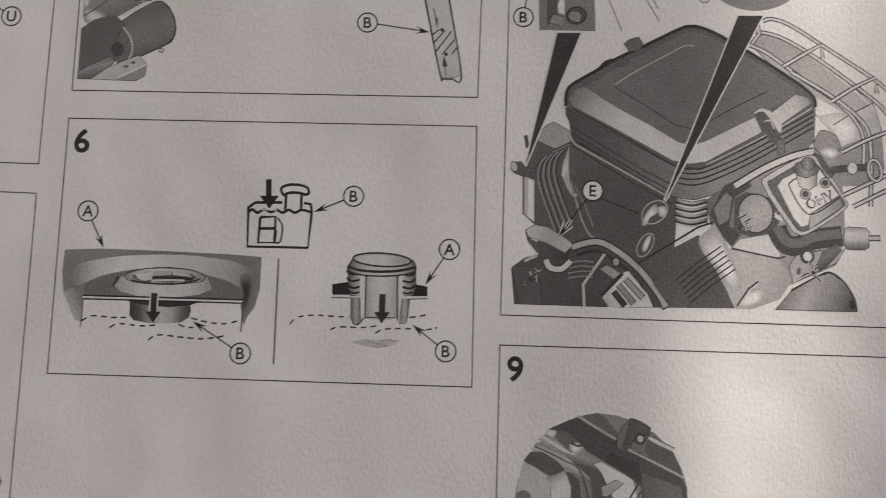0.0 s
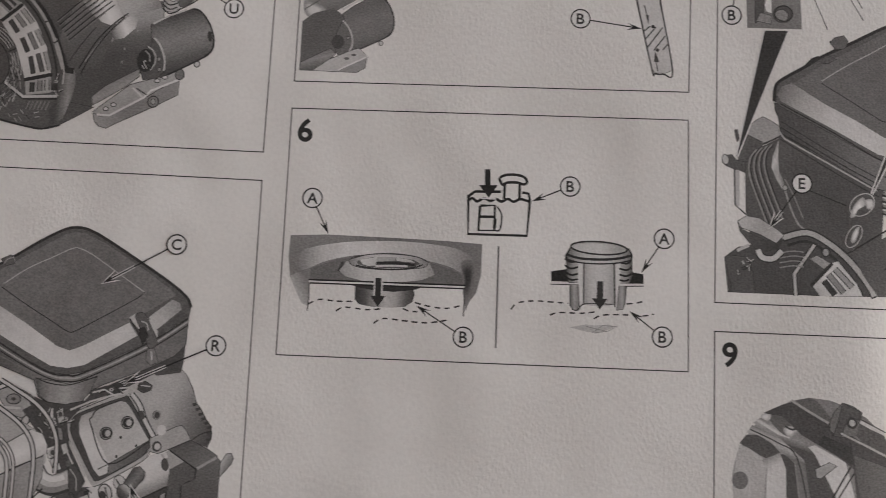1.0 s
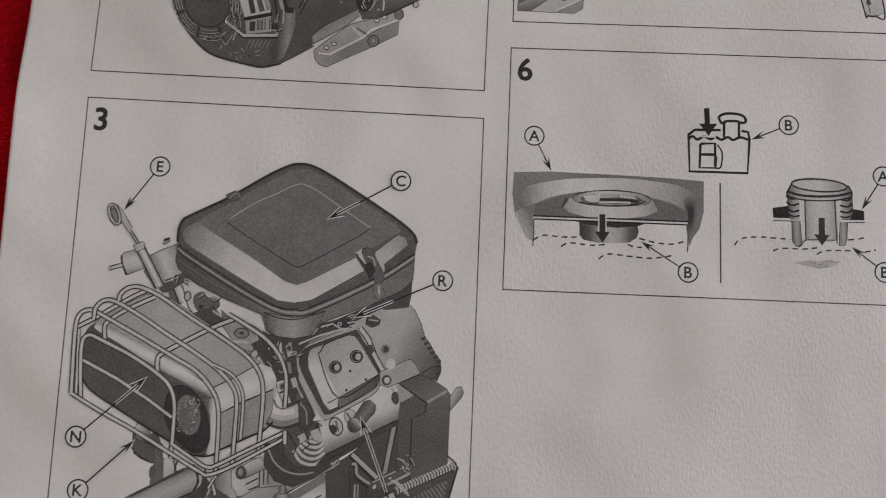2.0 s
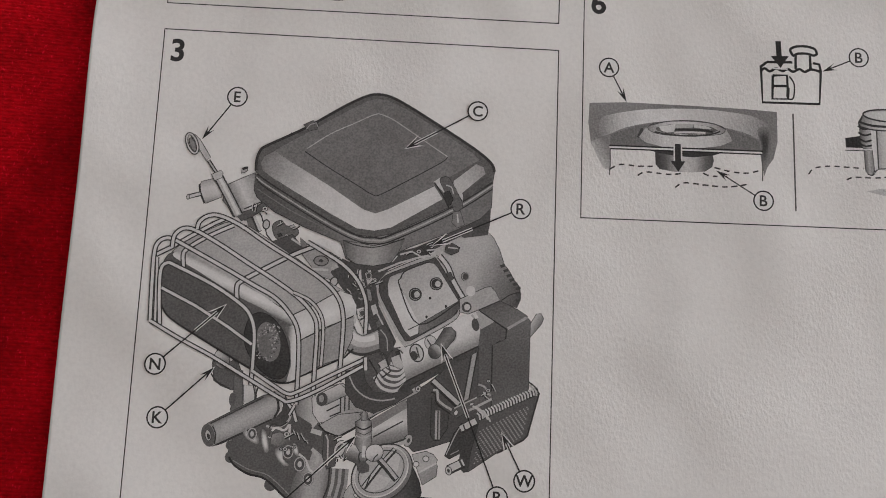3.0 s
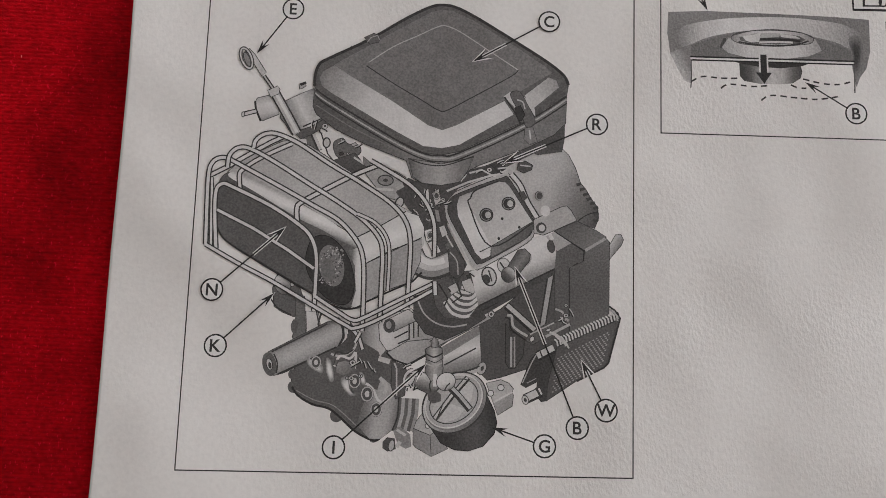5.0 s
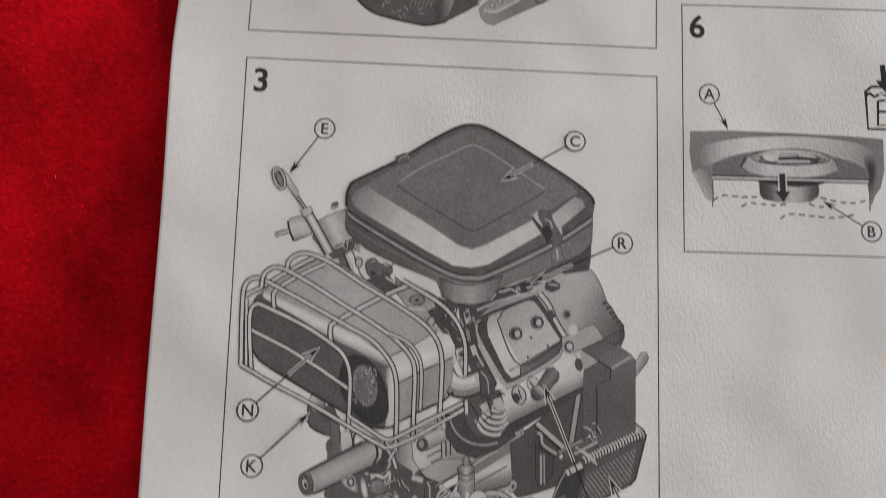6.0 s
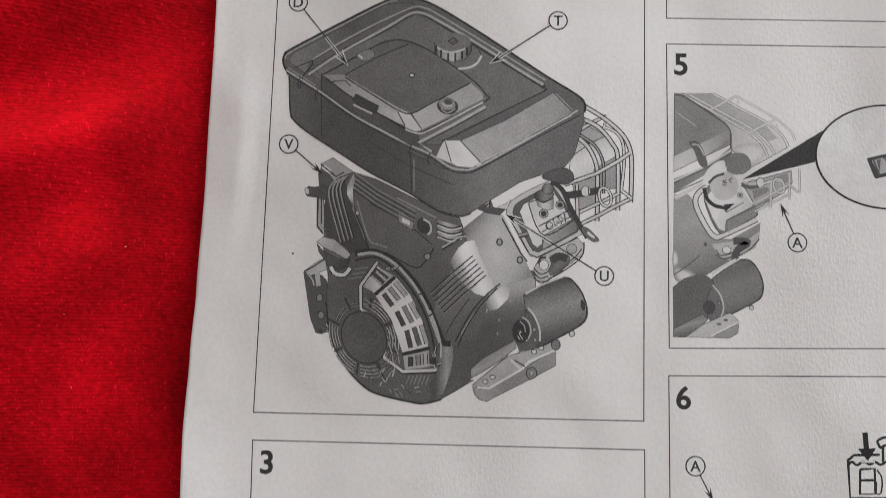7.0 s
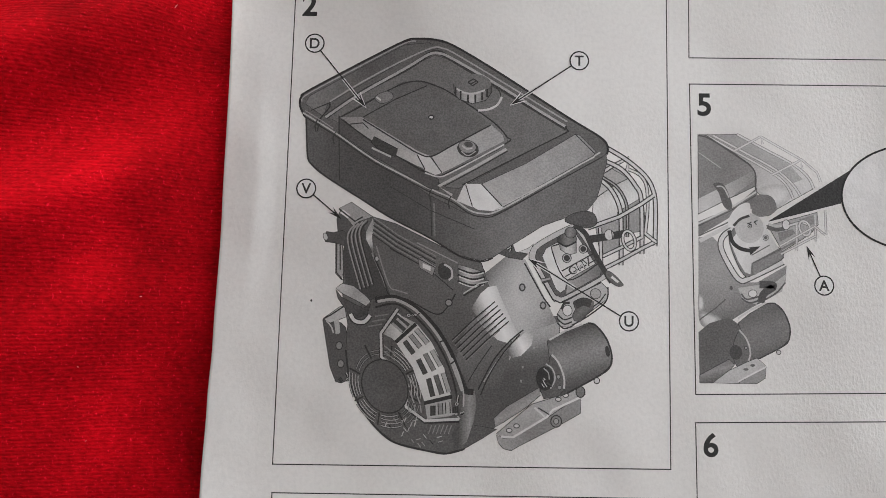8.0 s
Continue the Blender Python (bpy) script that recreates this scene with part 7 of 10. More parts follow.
# air cleaner
fill(art, "cleaner_neck_dark", 0.09, [(57.29, -27.36), (63.4, -24.44), (63.32, -28.44), (63.03, -30.11), (59.49, -30.75), (57.36, -29.85)])
shade(art, "cleaner_base", [0.11, 0.14, 0.25, 0.19, 0.18], (27.56, -26.11), (63.42, -25.44), [(27, -22.43), (26.99, -24.96), (27.56, -26.11), (30.29, -28.16), (34.97, -30.29), (40.76, -32.36), (41.68, -34.79), (43.16, -35.54), (45.91, -35.67), (48.47, -35.16), (49.7, -33.47), (51.29, -32.58), (57.84, -29.83), (61.85, -27.67), (63.43, -25.94), (63.58, -21.24), (53.69, -26.85), (45.73, -31.33), (37.47, -28.19)])
shade(art, "cleaner_neck", [0.12, 0.30, 0.38, 0.26, 0.15], (41.31, -33.82), (50.35, -33.44), [(41.06, -32.02), (45.79, -32.64), (50.44, -31.46), (49.55, -33.64), (48.47, -35.16), (45.92, -35.75), (43.16, -35.54), (41.83, -34.62)])
stroke(art, "cleaner_base_line", 0.05, 0.16, [(41.06, -32.02), (43.36, -32.75), (46.44, -32.78), (50.43, -31.29)], 1)
stroke(art, "cleaner_base_line", 0.20, 0.16, [(27.47, -24.77), (32.55, -27.73), (37.56, -30.02), (41.2, -31.52)], 1)
fill(art, "cleaner_lid", 0.13, [(26.97, -21.93), (26.95, -20.24), (27.43, -18.69), (28.7, -17.78), (34.47, -14.64), (39.76, -11.15), (43.17, -9.27), (44.98, -8.85), (46.98, -9.12), (50.02, -10.55), (56.59, -14.4), (60.95, -17.12), (63.12, -18.9), (63.72, -20.22), (63.51, -21.75), (57.89, -25.67), (48.31, -30.72), (45.73, -31.33), (43.13, -31.11), (39.15, -29.29), (29.39, -23.85), (27.52, -22.75)])
fill(art, "lid_panel_inner", 0.19, [(29.73, -18.59), (35.16, -15.12), (40.13, -11.99), (43.53, -9.95), (45.01, -9.54), (46.67, -9.74), (49.71, -11.08), (56.28, -14.93), (60.3, -17.57), (61.31, -18.46), (55.83, -22.07), (47.67, -26.93), (45.75, -27.68), (43.77, -27.1), (38.55, -23.8), (32.13, -20.19)])
shade(art, "lid_bevel_light", [0.20, 0.40, 0.58, 0.64, 0.68], (27.83, -19.78), (44.83, -29.13), [(27.72, -20.71), (28.15, -19.68), (29.74, -18.68), (32.13, -20.19), (38.55, -23.8), (43.77, -27.1), (45.75, -27.68), (45.78, -30.33), (43.09, -30.12), (39.09, -28.13), (29.49, -22.83), (28.12, -21.88)])
shade(art, "lid_bevel_light", [0.68, 0.58, 0.52], (45.72, -29.09), (56.03, -23.24), [(45.75, -27.68), (47.67, -26.93), (54.55, -22.97), (55.91, -24.92), (48.27, -29.73), (45.78, -30.33)])
shade(art, "lid_bevel_light", [0.50, 0.42, 0.22], (57.64, -22.33), (62.63, -18.92), [(57.46, -22), (60.83, -19.16), (61.99, -19.62), (62.34, -20.62), (58.66, -23.97), (58.16, -23.65)])
fill(art, "lid_bevel_shade", 0.11, [(58.67, -24.14), (62.51, -20.78), (63.34, -21.59), (59.02, -25.12)])
stroke(art, "lid_rim_dark", 0.05, 0.24, [(27.33, -22.42), (29.39, -23.85), (39.15, -29.37), (43.13, -31.19), (45.74, -31.41), (48.31, -30.89), (57.9, -25.84), (63.51, -21.92)], 1)
stroke(art, "lid_rim_light", 0.40, 0.24, [(27.2, -22.93), (29.08, -24.28), (37.51, -29.02), (42.82, -31.45), (45.76, -31.82), (48.65, -31.21), (57.91, -26.34), (63.52, -22.34)], 1)
stroke(art, "lid_rim_dark", 0.05, 0.2, [(27.22, -23.27), (29.11, -24.78), (37.53, -29.52), (42.84, -31.94), (45.78, -32.31), (48.67, -31.7), (57.92, -26.84), (63.53, -22.93)], 1)
stroke(art, "lid_outline_dark", 0.05, 0.42, [(27.05, -21.92), (27.03, -20.23), (27.51, -18.68), (28.7, -17.78), (34.47, -14.64), (39.76, -11.15), (43.17, -9.27), (44.98, -8.85), (46.98, -9.12), (50.02, -10.55), (56.59, -14.4), (60.95, -17.12), (63.12, -18.9), (63.72, -20.22)], 1)
stroke(art, "lid_groove_light", 0.42, 0.16, [(34.65, -18.05), (38.15, -15.51), (41.54, -13.74), (44.62, -12.15), (45.94, -12.1), (47.96, -12.96), (51.67, -15.29), (56.38, -18.25)], 1)
stroke(art, "lid_groove_line", 0.05, 0.15, [(34.35, -18.57), (38.25, -20.95), (42.46, -23.3), (45.14, -24.78), (46.44, -24.65), (50.28, -22.39), (55.42, -19.22), (56.38, -18.25)], 1)
fill(art, "lid_catch", 0.13, [(33.79, -14.32), (35.24, -13.57), (36.1, -14.22), (35.97, -14.92), (34.67, -15.31)])
stroke(art, "lid_catch_light", 0.34, 0.16, [(34.32, -14.98), (34.78, -14.28), (35.75, -13.9), (36.04, -14.57)])
stroke(art, "lid_catch_line", 0.04, 0.4, [(31.9, -16.11), (32.21, -15.76)])
fill(art, "latch_light", 0.52, [(54.37, -22.3), (55.33, -21.59), (55.98, -21.48), (56.83, -22.7), (57.87, -24.84), (57.23, -25.37), (55.88, -23.75)])
fill(art, "latch", 0.13, [(55.34, -21.92), (56.3, -21.38), (57.14, -22.02), (58.51, -24.48), (59.03, -25.62), (58.73, -26.47), (57.76, -26.68), (57.23, -25.37), (56.21, -23.74)], 1)
fill(art, "latch_slot", 0.05, [(56.05, -23.91), (56.85, -23.54), (57.54, -24.85), (57.08, -25.87), (56.59, -25.73)])
stroke(art, "latch_line_light", 0.44, 0.2, [(56.34, -22.72), (57.17, -23.02), (57.52, -24.02)], 1)
fill(art, "latch_light", 0.5, [(57.31, -22.18), (58, -23.49), (59.02, -25.12), (58.99, -24.12), (58.31, -22.98)])
stroke(art, "latch_line", 0.04, 0.22, [(54.53, -22.38), (56.07, -24.58), (56.93, -26.21)])
fill(art, "latch_base", 0.20, [(57.6, -26.85), (58.73, -26.64), (59.44, -28.77), (58.32, -29.31), (57.48, -28.52)])
stroke(art, "latch_base_light", 0.5, 0.22, [(58.26, -27.16), (58.46, -28.48)])
callout("E", (23.18, -10.36), (18.35, -17.45))
callout("C", (60.71, -10.71), (49.77, -17.25), cased=True)
callout("R", (67.98, -25.83), (54.75, -32.1), cased=True)
callout("N", (14.59, -51.87), (24.24, -42.68), cased=True)
callout("K", (15.66, -59.58), (23.34, -51.97), cased=True)
callout("I", (32.81, -72.6), (44.91, -60.89), cased=True)
callout("G", (61.53, -71.29), (54.19, -69.04))
callout("B", (65.96, -68.68), (56.8, -46.98), cased=True)
callout("W", (69.87, -66.17), (66.33, -59.5), cased=True)
placed.clear()

# step 5: oil dipstick
art = drawing("engine_detail_drawing", "printed pale engine detail with a pointer to a round inset")
shade(art, "muffler_body", [0.40, 0.46, 0.56, 0.62], (82.93, 55.67), (90.97, 46.58), [(78.02, 57.64), (84.25, 57.73), (88.43, 55.57), (92.95, 53.05), (96.17, 50.33), (96.5, 49.04), (90.22, 45.47), (87.36, 48.36), (86.52, 52.03)])
shade(art, "muffler_panel_shade", [0.36, 0.42, 0.40], (81.12, 57.04), (94.71, 50.31), [(79.85, 57.48), (84.25, 57.55), (88.42, 55.38), (92.76, 52.86), (94.71, 50.49), (93.24, 49.92), (90.36, 51.71), (83.84, 55.31)])
melt(art, "muffler_shine", 0.5, 0.68, [(87.37, 48.73), (90.49, 49.69), (93.03, 48.81), (92.63, 47.33), (90.22, 45.65), (88.8, 47.46)])
for pts in ([(79.3, 57.47), (83.83, 54.94), (89.26, 51.88), (91.95, 49.71), (93.17, 47.34)], [(84.25, 57.73), (88.61, 55.39), (93.31, 52.87), (95.63, 50.87), (96.5, 49.04)], [(80.4, 57.49), (84.75, 55.14), (90.36, 52.08), (93.05, 49.73), (94.28, 47.91)]):
    stroke(art, "guard_wire", 0.26, 0.5, pts, 1)
    stroke(art, "guard_wire", 0.62, 0.28, pts, 1)
for pts in ([(83.84, 55.04), (88.1, 57.42), (88.44, 56.13)], [(89.79, 51.15), (94.42, 53.62), (94.75, 52.15)], [(88.1, 57.42), (94.79, 53.63), (97.12, 51.63), (97.63, 50.16)]):
    stroke(art, "guard_wire", 0.34, 0.42, pts)
    stroke(art, "guard_wire", 0.64, 0.24, pts)
shade(art, "engine_block_shade", [0.34, 0.36, 0.30, 0.18], (78.12, 39.1), (83.36, 28.38), [(77.78, 40.91), (80.14, 40.95), (81.74, 39.15), (84.36, 33.77), (87.07, 33.81), (91.83, 36.58), (91.58, 33.87), (90.28, 32.06), (86.08, 29.76), (82.44, 27.47), (77.61, 28.3)])
melt(art, "block_light", 0.3, 0.68, [(77.79, 29.02), (79.95, 28.69), (81.19, 27.81), (79.55, 26.37), (77.95, 27.06)])
melt(art, "block_light", 0.3, 0.66, [(77.66, 31.88), (78.37, 31.35), (78.52, 29.56), (77.62, 29.02)])
stroke(art, "block_line", 0.14, 0.2, [(77.78, 27.77), (80.32, 29.59), (81.97, 31.05)])
stroke(art, "block_line", 0.40, 0.2, [(79.51, 35.69), (80.41, 34.98)])
oval(art, "block_bolt", 0.12, (82.9, 32.85), 0.28, 0.34, 0)
fill(art, "head_light", 0.46, [(83.98, 32.87), (89.96, 33.85), (91.8, 35.32), (91.01, 32.43), (86.99, 30.22), (84.67, 31.08)])
for pts in ([(84.49, 31.26), (85.74, 30.56), (87.37, 30.94)], [(84.5, 31.98), (85.39, 31.09), (87.56, 31.66)], [(87, 30.4), (89.92, 32.05), (91.58, 33.87)]):
    stroke(art, "head_line", 0.12, 0.26, pts, 1)
stroke(art, "plug_boot_dark", 0.10, 1.2, [(87.54, 30.58), (88.11, 32.03), (89.76, 33.31), (87.42, 33.46)], 1)
oval(art, "head_port", 0.64, (86.31, 32), 0.7, 0.6, 0)
shade(art, "lid_tub_shade", [0.20, 0.26, 0.20], (78.17, 42.74), (86.43, 47.43), [(77.82, 43.46), (83.67, 45.92), (87.38, 49.09), (87.33, 46.89), (86.4, 45.6), (82.73, 44.08), (77.78, 41.09)])
shade(art, "lid", [0.26, 0.24, 0.28], (78.3, 51.9), (85.57, 50.17), [(77.92, 57.64), (79.3, 57.47), (83.83, 54.57), (86.36, 52.76), (87.06, 51.48), (87.02, 49.27), (82.79, 47.19), (77.83, 44.56)])
shade(art, "lid_bevel_light", [0.58, 0.48, 0.30], (78.22, 46.39), (86.51, 51.1), [(77.87, 47.12), (80.8, 48.63), (83.75, 50.14), (86.52, 51.66), (87.04, 50.38), (83.34, 47.57), (77.83, 44.74)])
stroke(art, "lid_edge_line", 0.12, 0.24, [(78.01, 57.45), (79.84, 56.92), (83.82, 54.39), (86.35, 52.58), (87.14, 51.11), (87.1, 48.72)], 1)
stroke(art, "lid_line", 0.46, 0.14, [(77.97, 54.67), (81.59, 52.14)])
stroke(art, "lid_rim_light", 0.58, 0.28, [(77.81, 43.1), (82.76, 45.54), (87.18, 48.36)])
stroke(art, "lid_rim_line", 0.12, 0.16, [(77.81, 42.73), (82.75, 45.09), (87.17, 47.8)])
fill(art, "latch_dark", 0.14, [(80.27, 49.54), (81.55, 49.74), (82.45, 48.65), (83.31, 46.1), (82.75, 45.36), (81.86, 46.08), (81.16, 48.08)], 1)
stroke(art, "latch_light", 0.5, 0.24, [(80.81, 49.18), (81.91, 49.01), (82.79, 47.37)], 1)
fill(art, "pipe_light", 0.60, [(77.78, 40.55), (80.15, 41.86), (82.72, 43.17), (82.89, 42.62), (78.13, 40.01)])
stroke(art, "pipe_line", 0.12, 0.18, [(77.78, 41.09), (82.72, 43.44)])
oval(art, "air_duct", 0.26, (88.59, 46.18), 1.7, 1.7, 0)
fill(art, "air_duct_shade", 0.22, [(87.35, 47.81), (89.71, 47.48), (90.4, 45.47), (88.19, 44.34), (86.39, 45.05)], 1)
stroke(art, "head_pipe_dark", 0.10, 1.0, [(83.61, 42.45), (81.77, 41.15), (81.38, 39.15), (83.13, 35.56), (84.36, 34.13), (85.63, 34.33), (91.3, 37.12)], 1)
stroke(art, "head_pipe_light", 0.62, 0.65, [(83.61, 42.45), (81.77, 41.15), (81.38, 39.15), (83.13, 35.56), (84.36, 34.13), (85.63, 34.33), (91.3, 37.12)], 1)
fill(art, "rocker_side", 0.20, [(82.68, 40.98), (85.07, 42.84), (90.8, 39.28), (91.32, 38.2), (90.76, 37.29), (86.18, 34.88), (85.1, 34.86), (83.87, 36.83)], 1)
shade(art, "rocker_cover_light", [0.66, 0.62, 0.52], (83.58, 41), (89.86, 37.46), [(82.85, 40.26), (83.96, 41.73), (88.34, 43.07), (90.62, 39.28), (86.22, 36.87), (86.01, 35.06), (85.11, 35.41), (84.06, 37.2)])
fill(art, "rocker_front_shade", 0.26, [(86.4, 36.69), (90.97, 38.92), (91.13, 37.84), (86.55, 34.88)])
stroke(art, "rocker_line", 0.14, 0.16, [(86.25, 38.13), (89.18, 39.81)])
stroke(art, "rocker_line", 0.14, 0.16, [(86.4, 36.87), (90.8, 39.1)])
oval(art, "rocker_bolt", 0.14, (88.57, 40.98), 0.5, 0.5, 0)
ring(art, "rocker_bolt_rim", 0.46, 0.14, (88.57, 40.98), 0.34, 0.34, 0)
oval(art, "cap_disc", 0.50, (85.97, 42.49), 2.3, 2.4, 0)
clutter(art, [(84.9, 43.2), (86.9, 43.41), (86.87, 41.77), (85.05, 41.56)], 5)
fill(art, "turn_arrow_light", 0.70, [(82.53, 42.8), (82.92, 44.45), (84.4, 46.12), (86.05, 46.51), (86.01, 44.49), (84.55, 43.92), (83.43, 42.63)], 1)
stroke(art, "turn_arrow_dark", 0.08, 0.4, [(83.44, 42.81), (84.55, 43.92), (86.01, 44.49)], 1)
stroke(art, "turn_arrow_dark", 0.05, 0.62, [(82.7, 42.07), (83.21, 40.26), (84.46, 39.19), (86.08, 38.85)], 1)
fill(art, "turn_arrow_head", 0.05, [(86.07, 38.13), (87.73, 39.6), (85.91, 39.4)])
fill(art, "guard_back", 0.40, [(88.7, 42.89), (93.64, 44.24), (96.94, 45.2), (97.07, 43.19), (95.57, 41.53), (91.15, 38.75), (90.46, 40.19), (89.59, 41.81)])
fill(art, "guard_gap_dark", 0.24, [(90.5, 41.82), (92.87, 42.4), (93.4, 41.77), (90.83, 40.37)])
fill(art, "guard_gap_dark", 0.26, [(93.82, 43.97), (96.39, 44.74), (96.35, 43.27), (95.43, 43.08), (94.54, 43.8)])
stroke(art, "guard_gap_dark", 0.22, 0.3, [(90.98, 39.11), (93.92, 40.78)])
stroke(art, "plug_lead_dark", 0.14, 0.95, [(88.89, 42.89), (90.15, 42.46), (91.61, 42.66)], 1)
stroke(art, "plug_lead_light", 0.5, 0.4, [(89.07, 43.17), (90.34, 42.82), (91.61, 43.02)], 1)
oval(art, "lead_collar", 0.66, (91.89, 43.12), 0.62, 0.8, 0)
stroke(art, "cable_dark", 0.2, 0.55, [(92.34, 42.94), (93.44, 43.32), (94.53, 43.52), (95.43, 43.17)], 1)
stroke(art, "cable_light", 0.62, 0.3, [(92.34, 42.94), (93.44, 43.32), (94.53, 43.52), (95.43, 43.17)], 1)
ring(art, "cable_loop_dark", 0.22, 0.5, (94.88, 42.61), 0.85, 1.2, 20)
ring(art, "cable_loop", 0.60, 0.26, (94.88, 42.61), 0.85, 1.2, 20)
for a, b in (((93.62, 43.33), (93.51, 38.96)), ((96.57, 44.83), (96.63, 40.46)), ((98.23, 45.58), (98.3, 41.57)), ((90.81, 39.65), (96.33, 42.82)), ((90.96, 38.38), (96.66, 41.37)), ((96.34, 43), (98.12, 41.57))):
    stroke(art, "guard_post", 0.32, 0.42, [a, b])
    stroke(art, "guard_post", 0.62, 0.2, [a, b])
fill(art, "crank_shade", 0.14, [(77.57, 25.8), (79.39, 27.25), (82.46, 28.19), (84.23, 26.96), (84.7, 23.06), (83.22, 20.74), (80.53, 20.17), (77.65, 18.54)])
shade(art, "starter", [0.16, 0.22, 0.20, 0.10], (86.06, 28.42), (88.6, 21.34), [(83.88, 27.32), (85.7, 28.77), (88.44, 30.42), (89.88, 30.44), (91.29, 29.03), (92.13, 26.72), (91.91, 24.75), (90.8, 23.67), (86.27, 21.31), (85.21, 21.65), (85.08, 24.48)])
stroke(art, "starter_edge_line", 0.07, 0.22, [(88.44, 30.42), (89.88, 30.44), (91.29, 29.03), (92.13, 26.72), (91.91, 24.75), (90.8, 23.67), (86.27, 21.31)], 1)
stroke(art, "starter_gap_light", 0.56, 0.3, [(83.89, 28.03), (86.08, 29.49), (88.44, 30.6)])
fill(art, "starter_end", 0.16, [(84.04, 26.07), (85.26, 24.49), (85.76, 22.36), (85.01, 20.76), (83.58, 20.56), (82.9, 23.03)], 1)
stroke(art, "starter_ring_light", 0.50, 0.26, [(84.04, 26.25), (85.26, 24.66), (85.76, 22.54), (85.19, 20.94)], 1)
oval(art, "starter_hub", 0.08, (83.44, 22.69), 1.0, 1.15, 0)
oval(art, "starter_stud", 0.5, (90.25, 22.78), 0.36, 0.36, 0)
oval(art, "flange_bolt", 0.34, (85.06, 23.42), 0.2, 0.26, 0)
shade(art, "sump", [0.15, 0.28, 0.14], (79.65, 21.22), (80.5, 18.41), [(77.65, 19.07), (82.34, 21.61), (83.22, 20.74), (81.4, 18.77), (79.78, 17.87), (77.64, 17.84)])
fill(art, "foot_top", 0.48, [(79.78, 17.87), (82.31, 19.84), (85.38, 21.3), (86.82, 21.85), (88.4, 20.45), (85.87, 19.18), (83.7, 17.83)])
fill(art, "foot_side", 0.30, [(83.7, 17.83), (85.87, 19.18), (88.22, 20.45), (88.01, 18.68), (86.74, 17.87)])
stroke(art, "foot_edge_light", 0.64, 0.26, [(83.71, 18.1), (85.88, 19.27), (88.32, 20.54)])
for x, y in ((85, 20.05), (86.08, 20.69)):
    oval(art, "foot_hole", 0.14, (x, y), 0.4, 0.22, 0)
fill(art, "pointer", 0.05, [(89.08, 43.62), (91.3, 45.03), (103.18, 52.55), (101.94, 50.69), (101.15, 48.93), (100.81, 46.72)])
stroke(art, "pointer_edge_light", 0.69, 0.27, [(88.17, 43.25), (103.19, 52.74)])
stroke(art, "pointer_edge_light", 0.69, 0.27, [(88.16, 43.16), (100.81, 46.54)])
art = drawing("inset_circle", "printed circle around a small part")
oval(art, "inset_field", 0.70, (112.85, 47.8), 11.88, 8.55, 0)
ring(art, "inset_ring", 0.03, 0.32, (112.85, 47.8), 11.88, 8.55, 0)
fill(art, "inset_part", 0.07, [(109.27, 47.43), (114.64, 48.85), (115.66, 45.42), (110.67, 44.2), (110.4, 44.47)])
fill(art, "inset_part_face", 0.42, [(110, 47.16), (114.26, 48.28), (114.93, 45.78), (111.23, 44.86)])
stroke(art, "inset_part_line", 0.12, 0.3, [(110.37, 47.17), (111.32, 44.68)])
fill(art, "inset_part_slot", 0.16, [(110.92, 47.18), (111.48, 47.38), (111.25, 45.42)])
fill(art, "inset_part_slot", 0.16, [(111.85, 47.58), (113.52, 47.98), (113.32, 47.33), (112.39, 47.03)])
art = drawing("dipstick_drawing", "printed dipstick tip with a hatched oil level zone")
fill(art, "blade", 0.57, [(130.11, 33.55), (133.84, 33.69), (136.37, 20.69), (135.28, 20.12), (133.57, 20.06), (133.02, 20.75)])
stroke(art, "blade_edge", 0.05, 0.25, [(129.95, 33.55), (133.02, 20.75), (133.57, 19.97), (134.86, 19.93), (136.29, 20.61), (133.67, 33.68)], 1)
stroke(art, "level_line", 0.05, 0.21, [(131.64, 26.72), (132.63, 27.65)])
stroke(art, "level_line", 0.05, 0.21, [(131.78, 25.3), (133.5, 27.5)])
stroke(art, "level_line", 0.05, 0.21, [(132.11, 23.89), (134.54, 27.45)])
stroke(art, "level_line", 0.05, 0.21, [(133.24, 23.67), (135.03, 26.12)])
stroke(art, "level_line", 0.05, 0.21, [(134.69, 23.81), (135.51, 24.9)])
oval(art, "level_hole", 0.05, (133.07, 27.57), 0.29, 0.29, 0)
oval(art, "level_hole", 0.05, (133.84, 23.78), 0.29, 0.29, 0)
fill(art, "level_arrow", 0.08, [(131.86, 29.4), (132.38, 29.42), (132.36, 27.82)])
stroke(art, "level_stem", 0.08, 0.17, [(131.62, 31.01), (132.13, 29.14)])
fill(art, "level_arrow", 0.08, [(133.32, 21.82), (134.18, 21.84), (133.5, 23.59)])
stroke(art, "level_stem", 0.08, 0.17, [(133.65, 22), (133.99, 20.34)])
callout("B", (121.61, 28.32), (131.27, 27.15))
callout("A", (97.76, 33.44), (95.07, 39.81))

